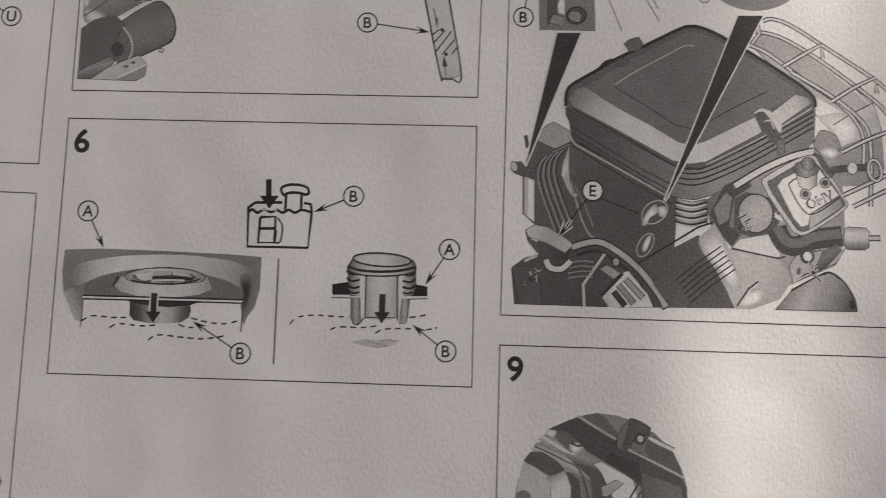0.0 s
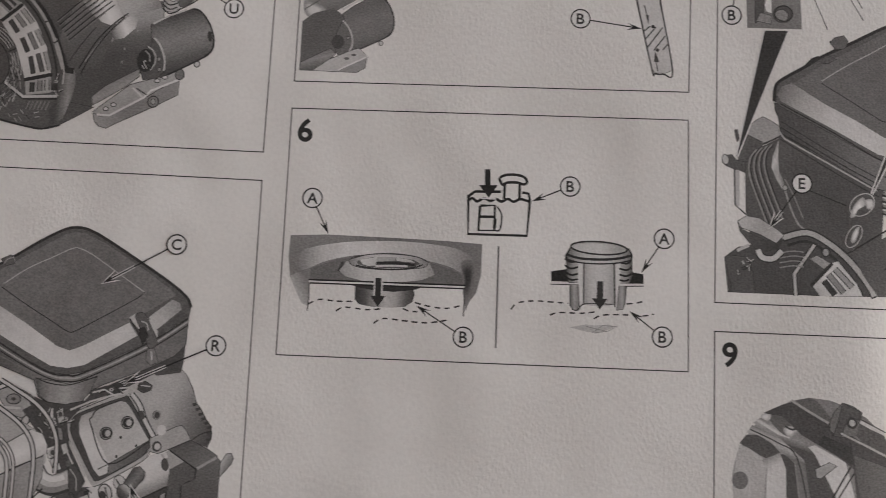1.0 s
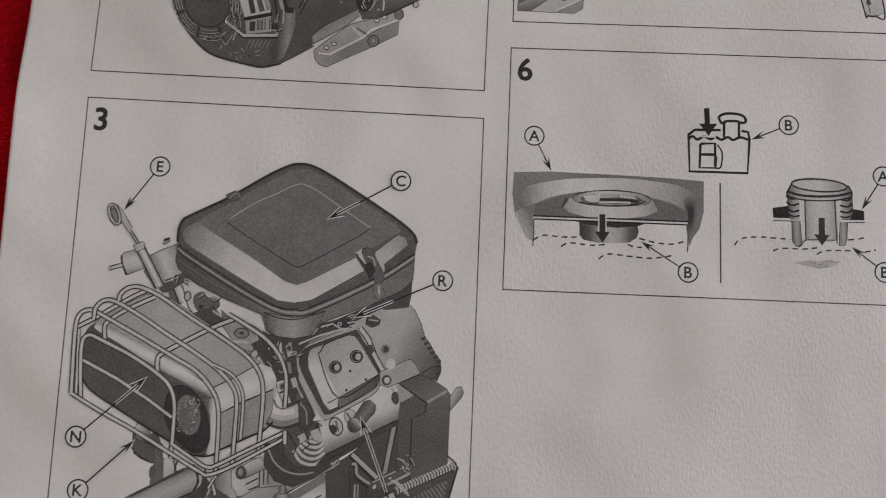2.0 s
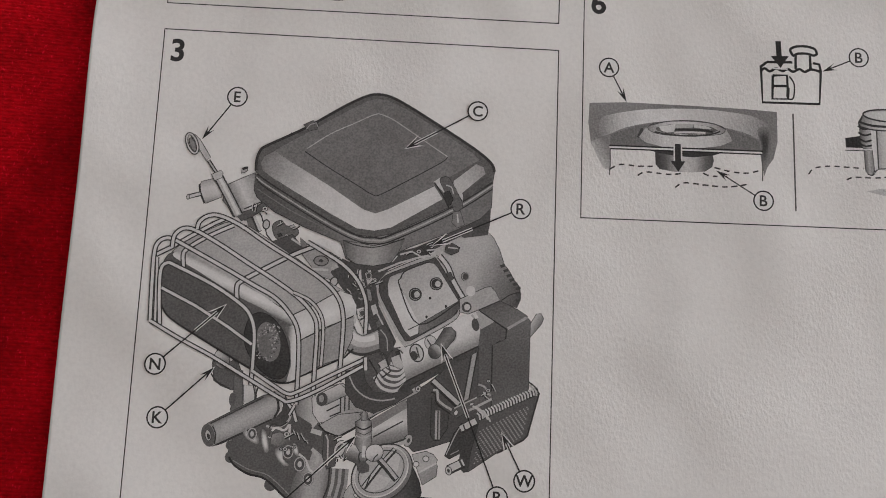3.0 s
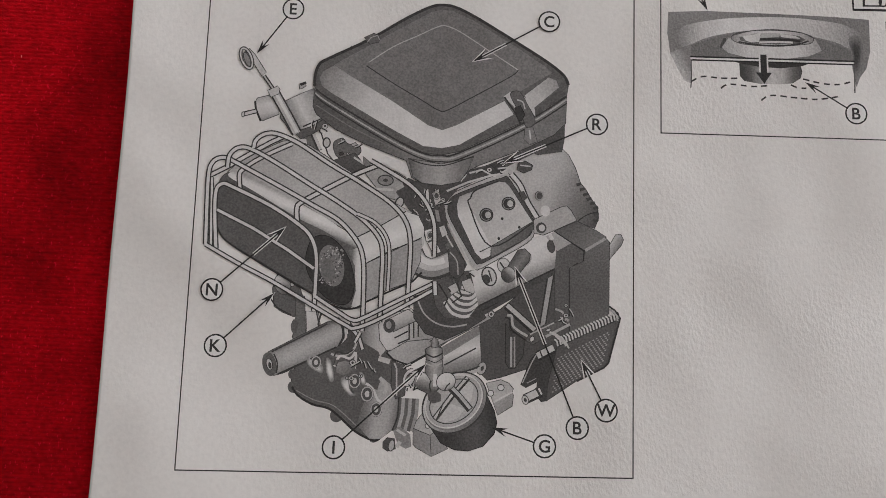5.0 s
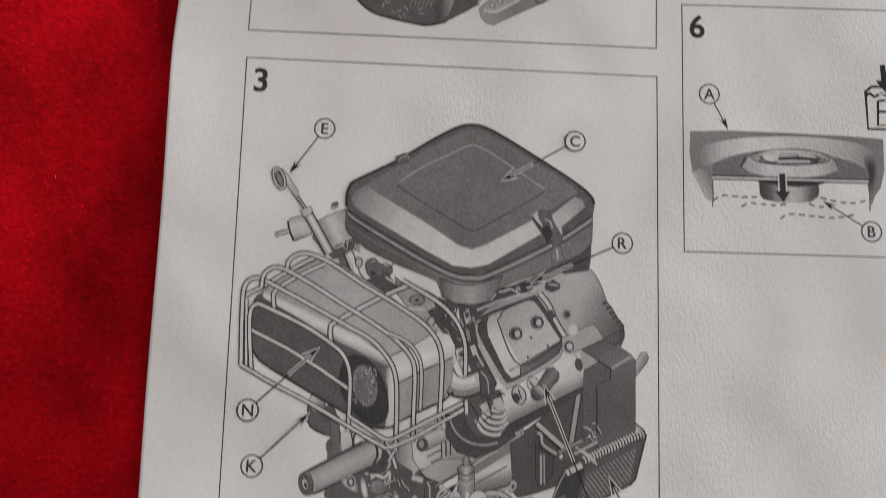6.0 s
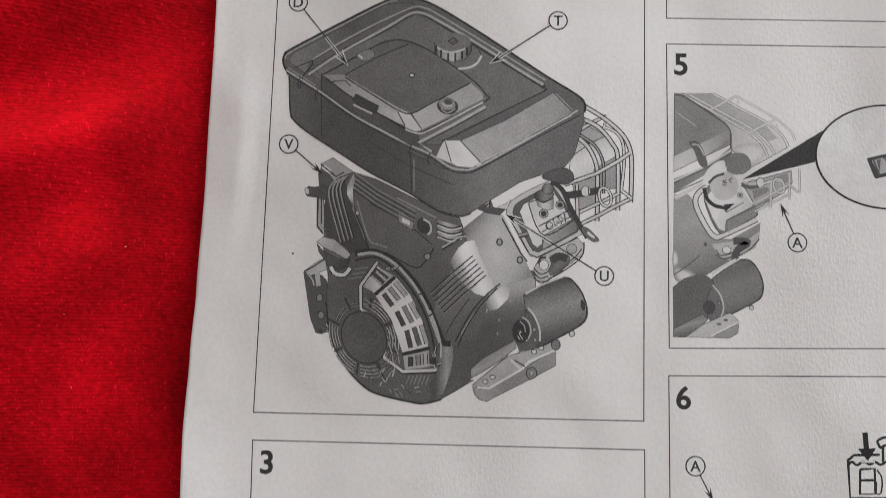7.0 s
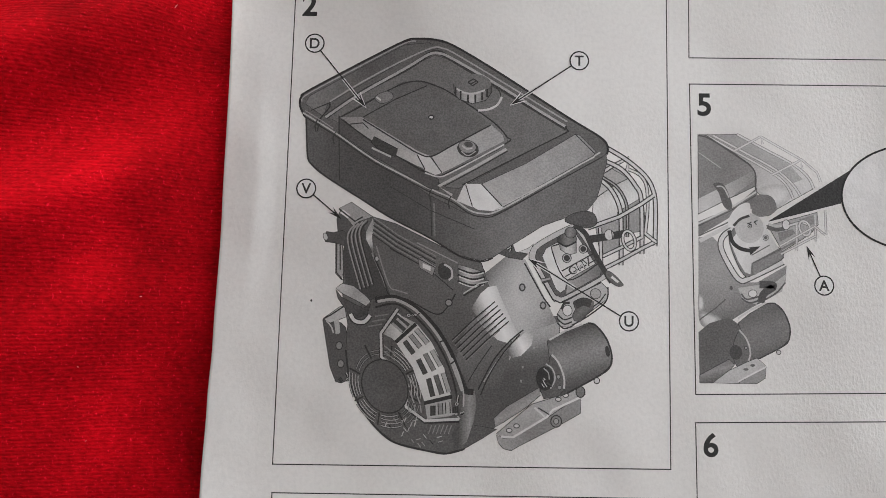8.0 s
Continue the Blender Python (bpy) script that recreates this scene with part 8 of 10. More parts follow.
# step 6: fuel filler
art = drawing("tank_filler_drawing", "printed grey drawing of a recessed fuel tank filler opening")
shade(art, "filler_back_shade", [0.24, 0.20, 0.22], (78.24, -9.05), (107.69, -12.06), [(78.17, -8.37), (83.68, -7.98), (93.88, -7.99), (102.36, -8.07), (107.7, -8.28), (107.76, -13.07), (107.1, -15.85), (106.18, -17.13), (105.61, -18.65), (104.97, -14.18), (81.41, -14.98), (81.68, -18.98), (80.55, -18.61), (79.52, -16.57), (78.51, -14.77), (78.04, -11.59)])
shade(art, "filler_side_light", [0.56, 0.40, 0.26], (78.71, -17.02), (81.13, -15.67), [(78.49, -14.6), (79.95, -13.87), (81.42, -15.15), (81.61, -19.15), (80.56, -18.69), (79.45, -16.74)])
shade(art, "filler_ring_light", [0.24, 0.50, 0.60, 0.62, 0.60, 0.54, 0.42, 0.22], (79.4, -11.54), (106.46, -11.28), [(79.63, -12.2), (80.17, -10.66), (82.14, -9.9), (86.32, -9.06), (91.38, -8.6), (96.46, -8.48), (101.22, -8.79), (104.13, -9.27), (106.24, -10.44), (106.65, -11.6), (105.73, -12.98), (104.37, -12.7), (102.63, -11.94), (98.35, -11.1), (92.39, -10.67), (88.18, -11.01), (84.03, -12.02), (81.26, -13.31), (80.09, -13.53)], 1)
melt(art, "filler_shade", 0.20, 0.06, [(104.61, -11.35), (106.09, -10.79), (106.68, -12.1), (106.51, -14.62), (105.68, -17.15), (105.09, -15.93), (105.12, -13.84)])
fill(art, "filler_deck_shade", 0.17, [(81.59, -13.3), (85.69, -11.62), (90.71, -10.82), (94.08, -10.69), (99.21, -11.32), (103.51, -12.49), (104.9, -13.18), (105.17, -14.68), (81.58, -14.98)])
fill(art, "neck_dark", 0.07, [(85.68, -13.47), (86.24, -12.1), (86.73, -11.91), (86.48, -12.93), (86.03, -13.62)])
shade(art, "neck_cone_light", [0.34, 0.54, 0.62, 0.60, 0.30], (86.34, -13.36), (100.66, -12.77), [(86.01, -13.45), (87.07, -11.9), (89.15, -12.49), (94.26, -12.95), (98.43, -12.27), (99.73, -11.55), (100.7, -13.35), (98.75, -14.27), (94.42, -14.95), (90.2, -14.96), (86.93, -14.25)])
shade(art, "neck_lip", [0.22, 0.5, 0.62, 0.5, 0.24], (87.25, -12.06), (99.73, -11.55), [(87.42, -12.05), (88.03, -11.27), (90.36, -10.75), (94.07, -10.52), (97.47, -10.72), (99.37, -11.31), (99.11, -12.25), (96.77, -12.68), (93.92, -12.96), (90.54, -12.93), (88.49, -12.68)], 1)
fill(art, "neck_mouth_dark", 0.13, [(88.59, -11.84), (90.9, -11.15), (94.1, -10.94), (97.34, -11.23), (98.39, -11.77), (97.26, -12.41), (94.07, -12.7), (90.52, -12.68), (88.8, -12.33)])
fill(art, "neck_mouth_light", 0.58, [(89.08, -11.65), (91.74, -11.03), (91.51, -12.39), (90.34, -12.52), (89.47, -12.22)])
fill(art, "neck_mouth_light", 0.42, [(91.74, -11.03), (94.61, -10.92), (94.49, -11.51), (91.63, -11.8)])
fill(art, "neck_mouth_light", 0.58, [(94.62, -11), (96.83, -11.25), (97.54, -11.64), (96.02, -11.62), (94.66, -11.5)])
stroke(art, "neck_mouth_line", 0.04, 0.34, [(91.65, -11.96), (96.04, -11.87), (97.57, -12.06)])
stroke(art, "neck_mouth_light", 0.60, 0.3, [(91.52, -12.47), (94.21, -12.28), (96.41, -12.27)])
stroke(art, "neck_mouth_line", 0.05, 0.24, [(88.47, -12.51), (91.04, -12.83), (94.25, -12.86), (97.1, -12.5), (98.74, -11.93)], 1)
stroke(art, "neck_mouth_line", 0.08, 0.16, [(87.72, -11.53), (90.36, -10.75), (94.07, -10.43), (97.64, -10.71), (99.38, -11.4)], 1)
shade(art, "spout_shade", [0.06, 0.12, 0.34, 0.55, 0.44, 0.16, 0.07], (88.68, -17.02), (97.93, -16.81), [(88.56, -15.53), (97.49, -15.49), (97.75, -16.65), (97.49, -17.66), (96.37, -18.45), (94.37, -18.7), (91.52, -18.74), (89.3, -18.41), (88.65, -17.69)])
fill(art, "spout_collar_dark", 0.05, [(87.19, -15.42), (99.16, -15.26), (97.68, -15.82), (94.52, -16.28), (91.31, -16.16), (89.09, -15.84)])
stroke(art, "deck_line", 0.03, 0.24, [(81.41, -15.07), (93.57, -14.9), (105.43, -14.75)])
stroke(art, "deck_line_light", 0.68, 0.26, [(81.6, -15.31), (93.59, -15.15), (105.28, -15)])
stroke(art, "deck_line", 0.03, 0.22, [(81.63, -15.56), (93.61, -15.4), (105.46, -15.25)])
stroke(art, "drop_line", 0.10, 0.17, [(81.54, -15.48), (81.6, -18.15), (81.5, -19.82)])
stroke(art, "drop_line", 0.10, 0.2, [(105.29, -15.17), (105.38, -17.66), (105.33, -19.49)])
dashes(art, "liquid_line", 0.05, 0.24, [(81.58, -18.82), (83.2, -18), (85.91, -18.14), (88.93, -18.01)], 1)
dashes(art, "liquid_line", 0.05, 0.24, [(97.83, -17.73), (100.55, -18.28), (103.08, -18.34), (105.38, -17.66)], 1)
dashes(art, "liquid_line", 0.05, 0.24, [(85.87, -19.64), (87.16, -19), (90.54, -19.19), (92.88, -18.93)], 1)
dashes(art, "liquid_line", 0.05, 0.24, [(96.05, -18.71), (97.09, -19.09), (98.6, -19.11)], 1)
dashes(art, "liquid_line", 0.05, 0.24, [(91.71, -21.22), (93.16, -20.41), (96.53, -20.6), (99.89, -20.71), (103.36, -20.07)], 1)
stroke(art, "fill_arrow_casing", 0.62, 1.35, [(92.09, -14.38), (92.16, -17.38)])
arrow(art, "fill_arrow", 0.04, 0.92, (92.09, -14.29), (92.19, -18.71))
art = drawing("tank_symbol", "printed outline drawing of a fuel can with a fill arrow")
stroke(art, "tank_outline", 0.03, 0.42, [(105.23, -0.96), (105.88, -0.42), (106.2, -0.15), (110.27, 0.01)])
stroke(art, "tank_outline", 0.03, 0.42, [(105.22, -0.79), (105.46, -6.82), (114.5, -6.64), (114.77, -1.19), (114.53, -0.08), (113.5, 0.05)])
stroke(art, "liquid_surface", 0.03, 0.42, [(105.28, -1.65), (105.84, -1.2), (106.64, -1.68), (107.63, -1.13), (108.67, -1.51), (109.5, -1.14), (110.37, -1.53), (111.36, -1.06), (112.24, -1.46), (113.31, -0.99), (114.78, -1.36)], 1)
stroke(art, "tank_cap", 0.03, 0.42, [(110.18, 1.46), (109.97, 2.14), (110.95, 2.69), (112.66, 2.76), (113.87, 2.38), (114.17, 1.61), (113.6, 1.33), (112.73, 1.56), (111.2, 1.5), (110.46, 1.12), (110.18, 1.46)], 1)
stroke(art, "tank_neck", 0.03, 0.42, [(110.79, 1.22), (110.77, -1.09)])
stroke(art, "tank_neck", 0.03, 0.42, [(113.09, 1.31), (113.14, -0.99)])
stroke(art, "pump", 0.03, 0.42, [(107.11, -2.33), (109.39, -2.17), (109.48, -6.07), (107.02, -6.17), (107.11, -2.33)])
stroke(art, "pump_bar", 0.03, 0.42, [(107.14, -4.04), (109.51, -3.95)])
stroke(art, "pump_hose", 0.03, 0.25, [(109.74, -2.33), (110.51, -3.65), (110.31, -5.87), (109.48, -6.07)], 1)
stroke(art, "pump_nozzle", 0.03, 0.50, [(109.53, -4.2), (109.46, -5.73)])
fill(art, "fill_arrow", 0.03, [(107.58, 3.41), (108.43, 3.45), (108.59, 0.96), (109.7, 1.01), (108.38, -1.01), (106.81, 0.89), (107.74, 0.93)])
stroke(art, "liquid_gap", 0.66, 0.25, [(107.2, -1.14), (109.5, -1.14)])
art = drawing("filler_neck_drawing", "printed cutaway drawing of a threaded filler neck")
fill(art, "flange", 0.03, [(118.44, -11.96), (120.77, -11.53), (122.28, -11.47), (122.54, -13.29), (118.52, -13.38)])
fill(art, "flange", 0.03, [(132.5, -11.72), (130.65, -11.46), (129.14, -11.35), (128.89, -13.2), (132.56, -13.05)])
stroke(art, "flange_lip", 0.66, 0.22, [(118.45, -13.63), (122.72, -13.54)])
stroke(art, "flange_lip", 0.66, 0.22, [(128.82, -13.45), (132.65, -13.29)])
stroke(art, "flange_line", 0.05, 0.15, [(118.38, -13.88), (122.73, -13.79)])
stroke(art, "flange_line", 0.05, 0.15, [(128.83, -13.7), (132.66, -13.46)])
shade(art, "neck_wall", [0.12, 0.36, 0.5], (120.94, -11.52), (122.78, -11.45), [(120.67, -9.69), (122.72, -10.28), (122.88, -13.45), (121.21, -13.52), (120.81, -12.36)])
shade(art, "neck_wall", [0.5, 0.36, 0.12], (128.63, -11.21), (130.64, -11.13), [(130.72, -9.28), (128.58, -10.04), (128.72, -13.21), (130.39, -13.14), (130.84, -11.95)])
shade(art, "neck_bore_shade", [0.34, 0.52, 0.60, 0.52, 0.36], (123.2, -13.1), (128.38, -12.89), [(122.88, -10.1), (128.4, -9.88), (128.54, -16.37), (127.22, -16.76), (124.73, -16.86), (123.38, -16.58)])
stroke(art, "neck_wall_light", 0.64, 0.75, [(122.88, -10.27), (123.04, -16.43), (122.76, -17.52)])
stroke(art, "neck_wall_light", 0.64, 0.75, [(128.58, -10.04), (128.86, -16.19), (128.58, -17.28)])
stroke(art, "neck_line", 0.06, 0.2, [(123.39, -10.25), (123.55, -16.58)])
stroke(art, "neck_line", 0.06, 0.2, [(127.99, -10.06), (128.31, -16.88)])
shade(art, "neck_foot", [0.12, 0.40, 0.20], (121.41, -15.67), (122.83, -15.61), [(121.31, -13.76), (122.65, -13.71), (122.9, -16.94), (122.6, -17.61), (121.93, -17.64), (121.48, -16.99)])
shade(art, "neck_foot", [0.30, 0.42, 0.12], (128.83, -15.36), (129.99, -15.32), [(128.83, -13.62), (130, -13.65), (129.86, -16.15), (129.58, -17.15), (128.59, -17.36), (128.7, -16.2)])
stroke(art, "neck_bottom", 0.06, 0.16, [(121.76, -17.48), (122.6, -17.69), (123.39, -16.75), (125.04, -16.52), (128.04, -16.47)], 1)
stroke(art, "thread", 0.03, 0.30, [(120.43, -9.87), (121.38, -10.33), (122.37, -10.12)], 1)
stroke(art, "thread", 0.03, 0.30, [(120.48, -10.87), (121.43, -11.33), (122.51, -11.04)], 1)
stroke(art, "thread", 0.03, 0.30, [(120.54, -11.87), (121.57, -12.33), (122.56, -12.04)], 1)
stroke(art, "thread", 0.03, 0.26, [(120.84, -12.78), (121.69, -13.08), (122.6, -12.87)], 1)
stroke(art, "thread", 0.03, 0.30, [(130.65, -9.62), (129.92, -10.15), (128.91, -10.02)], 1)
stroke(art, "thread", 0.03, 0.30, [(130.7, -10.62), (129.97, -11.15), (128.79, -10.95)], 1)
stroke(art, "thread", 0.03, 0.30, [(130.74, -11.62), (129.93, -12.07), (128.83, -11.87)], 1)
stroke(art, "thread", 0.03, 0.26, [(130.37, -12.56), (129.71, -12.83), (128.87, -12.7)], 1)
shade(art, "neck_collar", [0.14, 0.48, 0.58, 0.48, 0.16], (120.65, -9.35), (130.71, -8.95), [(121.1, -8.33), (121.41, -7.73), (125.66, -8.65), (129.64, -7.56), (130.33, -8.12), (130.71, -9.11), (130.4, -9.63), (128.09, -10.31), (123.57, -10.49), (120.86, -10.02), (120.56, -9.19)])
oval(art, "neck_mouth_shade", 0.42, (125.62, -7.98), 4.25, 0.95, -1)
shade(art, "neck_mouth_light", [0.52, 0.62, 0.40], (122.6, -8.1), (128.98, -7.84), around((125.63, -8.06), 3.9, 0.78, -1, 32))
ring(art, "neck_mouth_ring", 0.04, 0.26, (125.62, -7.98), 4.3, 0.98, -1)
stroke(art, "neck_ring", 0.04, 0.38, [(120.73, -9.18), (122.69, -9.69), (125.71, -9.74), (128.55, -9.45), (130.62, -8.87)], 1)
stroke(art, "neck_ring", 0.04, 0.22, [(120.85, -9.93), (122.72, -10.36), (125.74, -10.41), (128.58, -10.12), (130.57, -9.62)], 1)
stroke(art, "neck_side", 0.04, 0.24, [(121.18, -8.16), (120.96, -8.84), (120.57, -9.36), (120.86, -10.02)], 1)
stroke(art, "neck_side", 0.04, 0.24, [(130.07, -7.8), (130.52, -8.45), (130.71, -9.11), (130.4, -9.71)], 1)
dashes(art, "liquid_line", 0.05, 0.23, [(112.52, -18.03), (113.54, -16.99), (116.03, -16.56), (118.87, -16.61), (121.38, -16.67)], 1)
dashes(art, "liquid_line", 0.05, 0.23, [(130.04, -16.31), (131.69, -16.07), (133, -15.61)], 1)
dashes(art, "liquid_line", 0.05, 0.23, [(118.48, -18.61), (119.79, -18.14), (123.12, -18.08), (125.44, -17.74)], 1)
dashes(art, "liquid_line", 0.05, 0.23, [(125.16, -18.83), (126.46, -18.19), (129.78, -17.97), (132.44, -18.03), (134.42, -17.61)], 1)
arrow(art, "fill_arrow", 0.05, 0.95, (125.96, -13.07), (126.01, -17.39))
fill(art, "ripple", 0.50, [(121.58, -20.29), (124.04, -19.7), (125.38, -19.81), (127.36, -19.56), (128.7, -19.83), (125.93, -20.93), (124.27, -20.84)])
stroke(art, "ripple_line", 0.32, 0.13, [(124.94, -20.98), (126.54, -19.76), (128.7, -19.83), (127.41, -20.54), (125.27, -20.96)])
stroke(art, "ripple_line", 0.32, 0.13, [(124.06, -20.03), (126.91, -20.56)])
stroke(art, "divider", 0.08, 0.24, [(110.24, -8.43), (110.47, -23.97)])
callout("A", (81.12, -2.42), (83.99, -7.93))
callout("B", (120.9, 1.36), (115.03, -1.26))
callout("A", (135.56, -6.05), (132.18, -11.47))
callout("B", (135.61, -21.04), (130.53, -17.36))
callout("B", (105.46, -22.6), (98.09, -18.18))

# step 8: engine detail
art = drawing("inset_photo", "printed detail inset of a bracket and nut")
fill(art, "inset_field", 0.23, [(147.48, 38.2), (155.96, 38.49), (156.47, 28.22), (147.88, 28.09)])
fill(art, "inset_bar", 0.12, [(148.87, 38.25), (150.6, 38.3), (150.4, 30.22), (149.15, 28.84)])
fill(art, "inset_gap", 0.72, [(151.16, 33.83), (151.62, 32.76), (151.68, 30.63), (150.81, 30.95), (150.61, 32.02)])
oval(art, "inset_nut", 0.11, (153.4, 30.51), 1.60, 1.43, 0)
oval(art, "inset_nut", 0.28, (153.24, 30.32), 1.09, 1.01, 0)
ring(art, "inset_nut_ring", 0.05, 0.21, (153.57, 30.69), 1.43, 1.26, 0)
fill(art, "inset_bracket", 0.31, [(149.31, 29.29), (149.96, 30.65), (151.68, 30.27), (151.55, 28.84)])
art = drawing("inset_circle", "printed round grey detail inset")
oval(art, "inset_disc", 0.25, (180.36, 40.7), 8.83, 8.41, 0)
ring(art, "inset_disc_ring", 0.11, 0.17, (172.94, 33.71), 0.67, 0.42, 0)
stroke(art, "hair_line", 0.14, 0.17, [(158.05, 34.07), (160.5, 28.36)])
stroke(art, "hair_line", 0.14, 0.17, [(163.65, 34.27), (166.12, 30.08)])
stroke(art, "hair_line", 0.14, 0.17, [(164.68, 34.31), (165.92, 32.12)])
art = drawing("engine_detail_drawing", "printed grey engine illustration with air cleaner and fan housing")
# muffler and wire guard behind the lid
shade(art, "muffler_body", [0.42, 0.50, 0.62, 0.68, 0.5], (184.34, 27.06), (194.38, 13.46), [(179.75, 27.07), (182.3, 28.94), (187.74, 26.48), (194.48, 21.63), (198.31, 18.29), (199.42, 14.52), (198.37, 11.72), (193.51, 11.02), (192.53, 13.39), (189.37, 16.73), (186.02, 20.97)])
shade(art, "muffler_panel_shade", [0.36, 0.40, 0.46], (181.79, 27.85), (195.28, 18.7), [(180.94, 27.47), (182.81, 28.6), (188.08, 25.96), (194.47, 21.11), (197.8, 18.09), (194.58, 16.41), (189.39, 19.35), (185.18, 23.04)])
melt(art, "muffler_shine", 0.5, 0.72, [(190.04, 16.07), (193.58, 16.89), (196.08, 15.6), (196.21, 12.67), (194.35, 11.23), (193.02, 11.69), (191.87, 14.06)])
fill(art, "muffler_end_shade", 0.32, [(193.02, 11.52), (199.42, 14.35), (199.83, 8.53), (197.62, 5.88), (193.46, 5.72)])
stroke(art, "muffler_seam", 0.10, 0.16, [(192.21, 14.94), (195.26, 16.96), (198.31, 18.64)])
for pts in ([(181.79, 30.7), (183.16, 31.1), (186.06, 30.14), (191.14, 26.96), (198.37, 22.3), (201.19, 19.79)], [(180.6, 29.05), (184.35, 28.3), (189.43, 25.48), (195.32, 21.31), (199.48, 17.98), (201.11, 15.45)],
            [(179.75, 26.89), (182.64, 25.59), (187.72, 21.9), (192.76, 18.6), (195.42, 15.92), (196.72, 13.04), (196.66, 8.4)], [(186.03, 22.89), (191.92, 19.44), (196.09, 16.12), (197.72, 12.73), (197.66, 2.83)]):
    wire(art, "guard_wire", 0.72, pts, 1)
for pts in ([(184.84, 23.73), (187.74, 25.6), (190.47, 27.29), (190.79, 25.18)], [(192.08, 18.57), (195.31, 20.79), (198.54, 22.48), (198.84, 20.05)], [(193.51, 10.85), (196.88, 12.7), (201.1, 14.58)], [(180.77, 30.84), (181.28, 28.72), (180.09, 27.08)]):
    wire(art, "guard_wire", 0.72, pts)
wire(art, "guard_wire", 0.75, [(193.27, 4.18), (197.63, 6.39), (200.98, 8.06)])
wire(art, "guard_wire", 0.75, [(195.08, 2.73), (200.95, 5.84)])
# brackets at the side
shade(art, "side_bracket_top", [0.34, 0.40], (147.97, 12.56), (152.68, 11), [(147.82, 11.86), (149.48, 13.31), (150.48, 13.87), (151.52, 13.39), (152.9, 12.57), (153.11, 10.85), (150.76, 9.72), (148.19, 10.83)])
stroke(art, "bracket_line", 0.06, 0.24, [(147.85, 10.82), (149.41, 9.84), (150.77, 9.55), (153.11, 10.85)])
fill(art, "side_bracket", 0.13, [(147.21, 9.76), (148.02, 11), (150.77, 9.55), (148.29, 7.38), (147.86, 4.79), (146.48, 5.6)])
stroke(art, "bracket_light", 0.56, 0.5, [(147.52, 10.63), (146.43, 7.31), (145.95, 6.61)])
fill(art, "side_arm", 0.12, [(144.26, 6.37), (144.57, 7.41), (145.74, 7.63), (146.45, 6.8), (147.98, 6.51), (147.69, 4.96), (145.98, 5.4), (144.78, 5.87)])
oval(art, "side_arm_tip", 0.5, (144.75, 6.82), 0.5, 0.8, 10)
stroke(art, "side_post_light", 0.46, 0.7, [(146.58, 5.26), (146.67, -0.37)])
stroke(art, "side_post_line", 0.06, 0.22, [(146.15, 5.41), (146.32, -0.22), (148.05, -1.67)])
stroke(art, "side_arm", 0.10, 0.6, [(146.3, 11.63), (146.7, 9.74)])
# blower housing
shade(art, "housing", [0.13, 0.11, 0.12], (148.94, 8.27), (167.72, -9.61), [(147.81, 6.51), (148.94, 8.27), (152.95, 10.5), (153.26, 11.37), (169.24, 2.9), (168.52, -7.08), (168.42, -13.23), (164.46, -13.39), (152.88, -13.54), (149.4, -7.85), (148.03, -1.17)])
for k in range(4):
    stroke(art, "housing_rib", 0.30, 0.24, [(x + 0.78 * k, y + 0.3 * k) for x, y in ((149.61, 8.64), (148.55, 7.05), (148.64, 3.97), (151.27, -2.9))], 1)
    stroke(art, "housing_rib_dark", 0.05, 0.2, [(x + 0.78 * k + 0.28, y + 0.3 * k) for x, y in ((149.61, 8.64), (148.55, 7.05), (148.64, 3.97), (151.27, -2.9))], 1)
shade(art, "housing_shine", [0.40, 0.62, 0.44], (151.84, 7.52), (153.21, 6.72), [(152.01, 7.53), (152.95, 10.32), (152.85, 7.56), (153.08, 5), (153.65, 2.46), (152.77, 3.79), (151.88, 5.81)])
stroke(art, "housing_edge_light", 0.34, 0.26, [(153.08, 5), (153.99, 2.3), (155.07, -0.89), (156.12, -2.87), (157.31, -3.67)], 1)
stroke(art, "housing_edge_light", 0.26, 0.2, [(153.94, 4.17), (155.35, 1.5), (156.77, -1.83)], 1)
oval(art, "housing_screw", 0.42, (153.98, 2.81), 0.36, 0.42, 0)
stroke(art, "housing_panel_dark", 0.05, 0.18, [(157.17, 2.76), (160.89, 1.38), (163.42, 0.46)])
# tub of the air cleaner with its grooves
shade(art, "lid_tub", [0.10, 0.13, 0.20, 0.28, 0.22, 0.20], (153.08, 11.89), (189.34, 13.27), [(152.21, 16.2), (152.33, 14.98), (152.86, 13.96), (153.26, 11.37), (157.37, 9.29), (162.48, 6.39), (167.56, 3.51), (169.75, 2.92), (171.75, 2.83), (174.26, 3.61), (176.76, 5.07), (180.1, 7.25), (185.13, 9.5), (188.49, 11.34), (189.34, 12.41), (189.72, 18.49), (180.1, 12.92), (172.55, 8.15), (169.19, 8.02), (160.7, 12.18)])
for k in range(4):
    stroke(art, "tub_groove", 0.06, 0.18, [(x, y - 0.95 * k) for x, y in ((153.22, 13.28), (157.34, 10.84), (163.31, 7.45), (168.38, 4.91))], 1)
for k in range(3):
    stroke(art, "tub_rim_line", 0.05, 0.24, [(x, y - 0.85 * k) for x, y in ((169.2, 6.99), (171.39, 6.74), (174.23, 7.53), (180.1, 10.51), (189.37, 16.21))], 1)
stroke(art, "tub_seam_light", 0.44, 0.26, [(153.09, 11.54), (153.79, 10.53), (160.79, 6.84), (165.88, 4.13), (168.07, 3.02)])
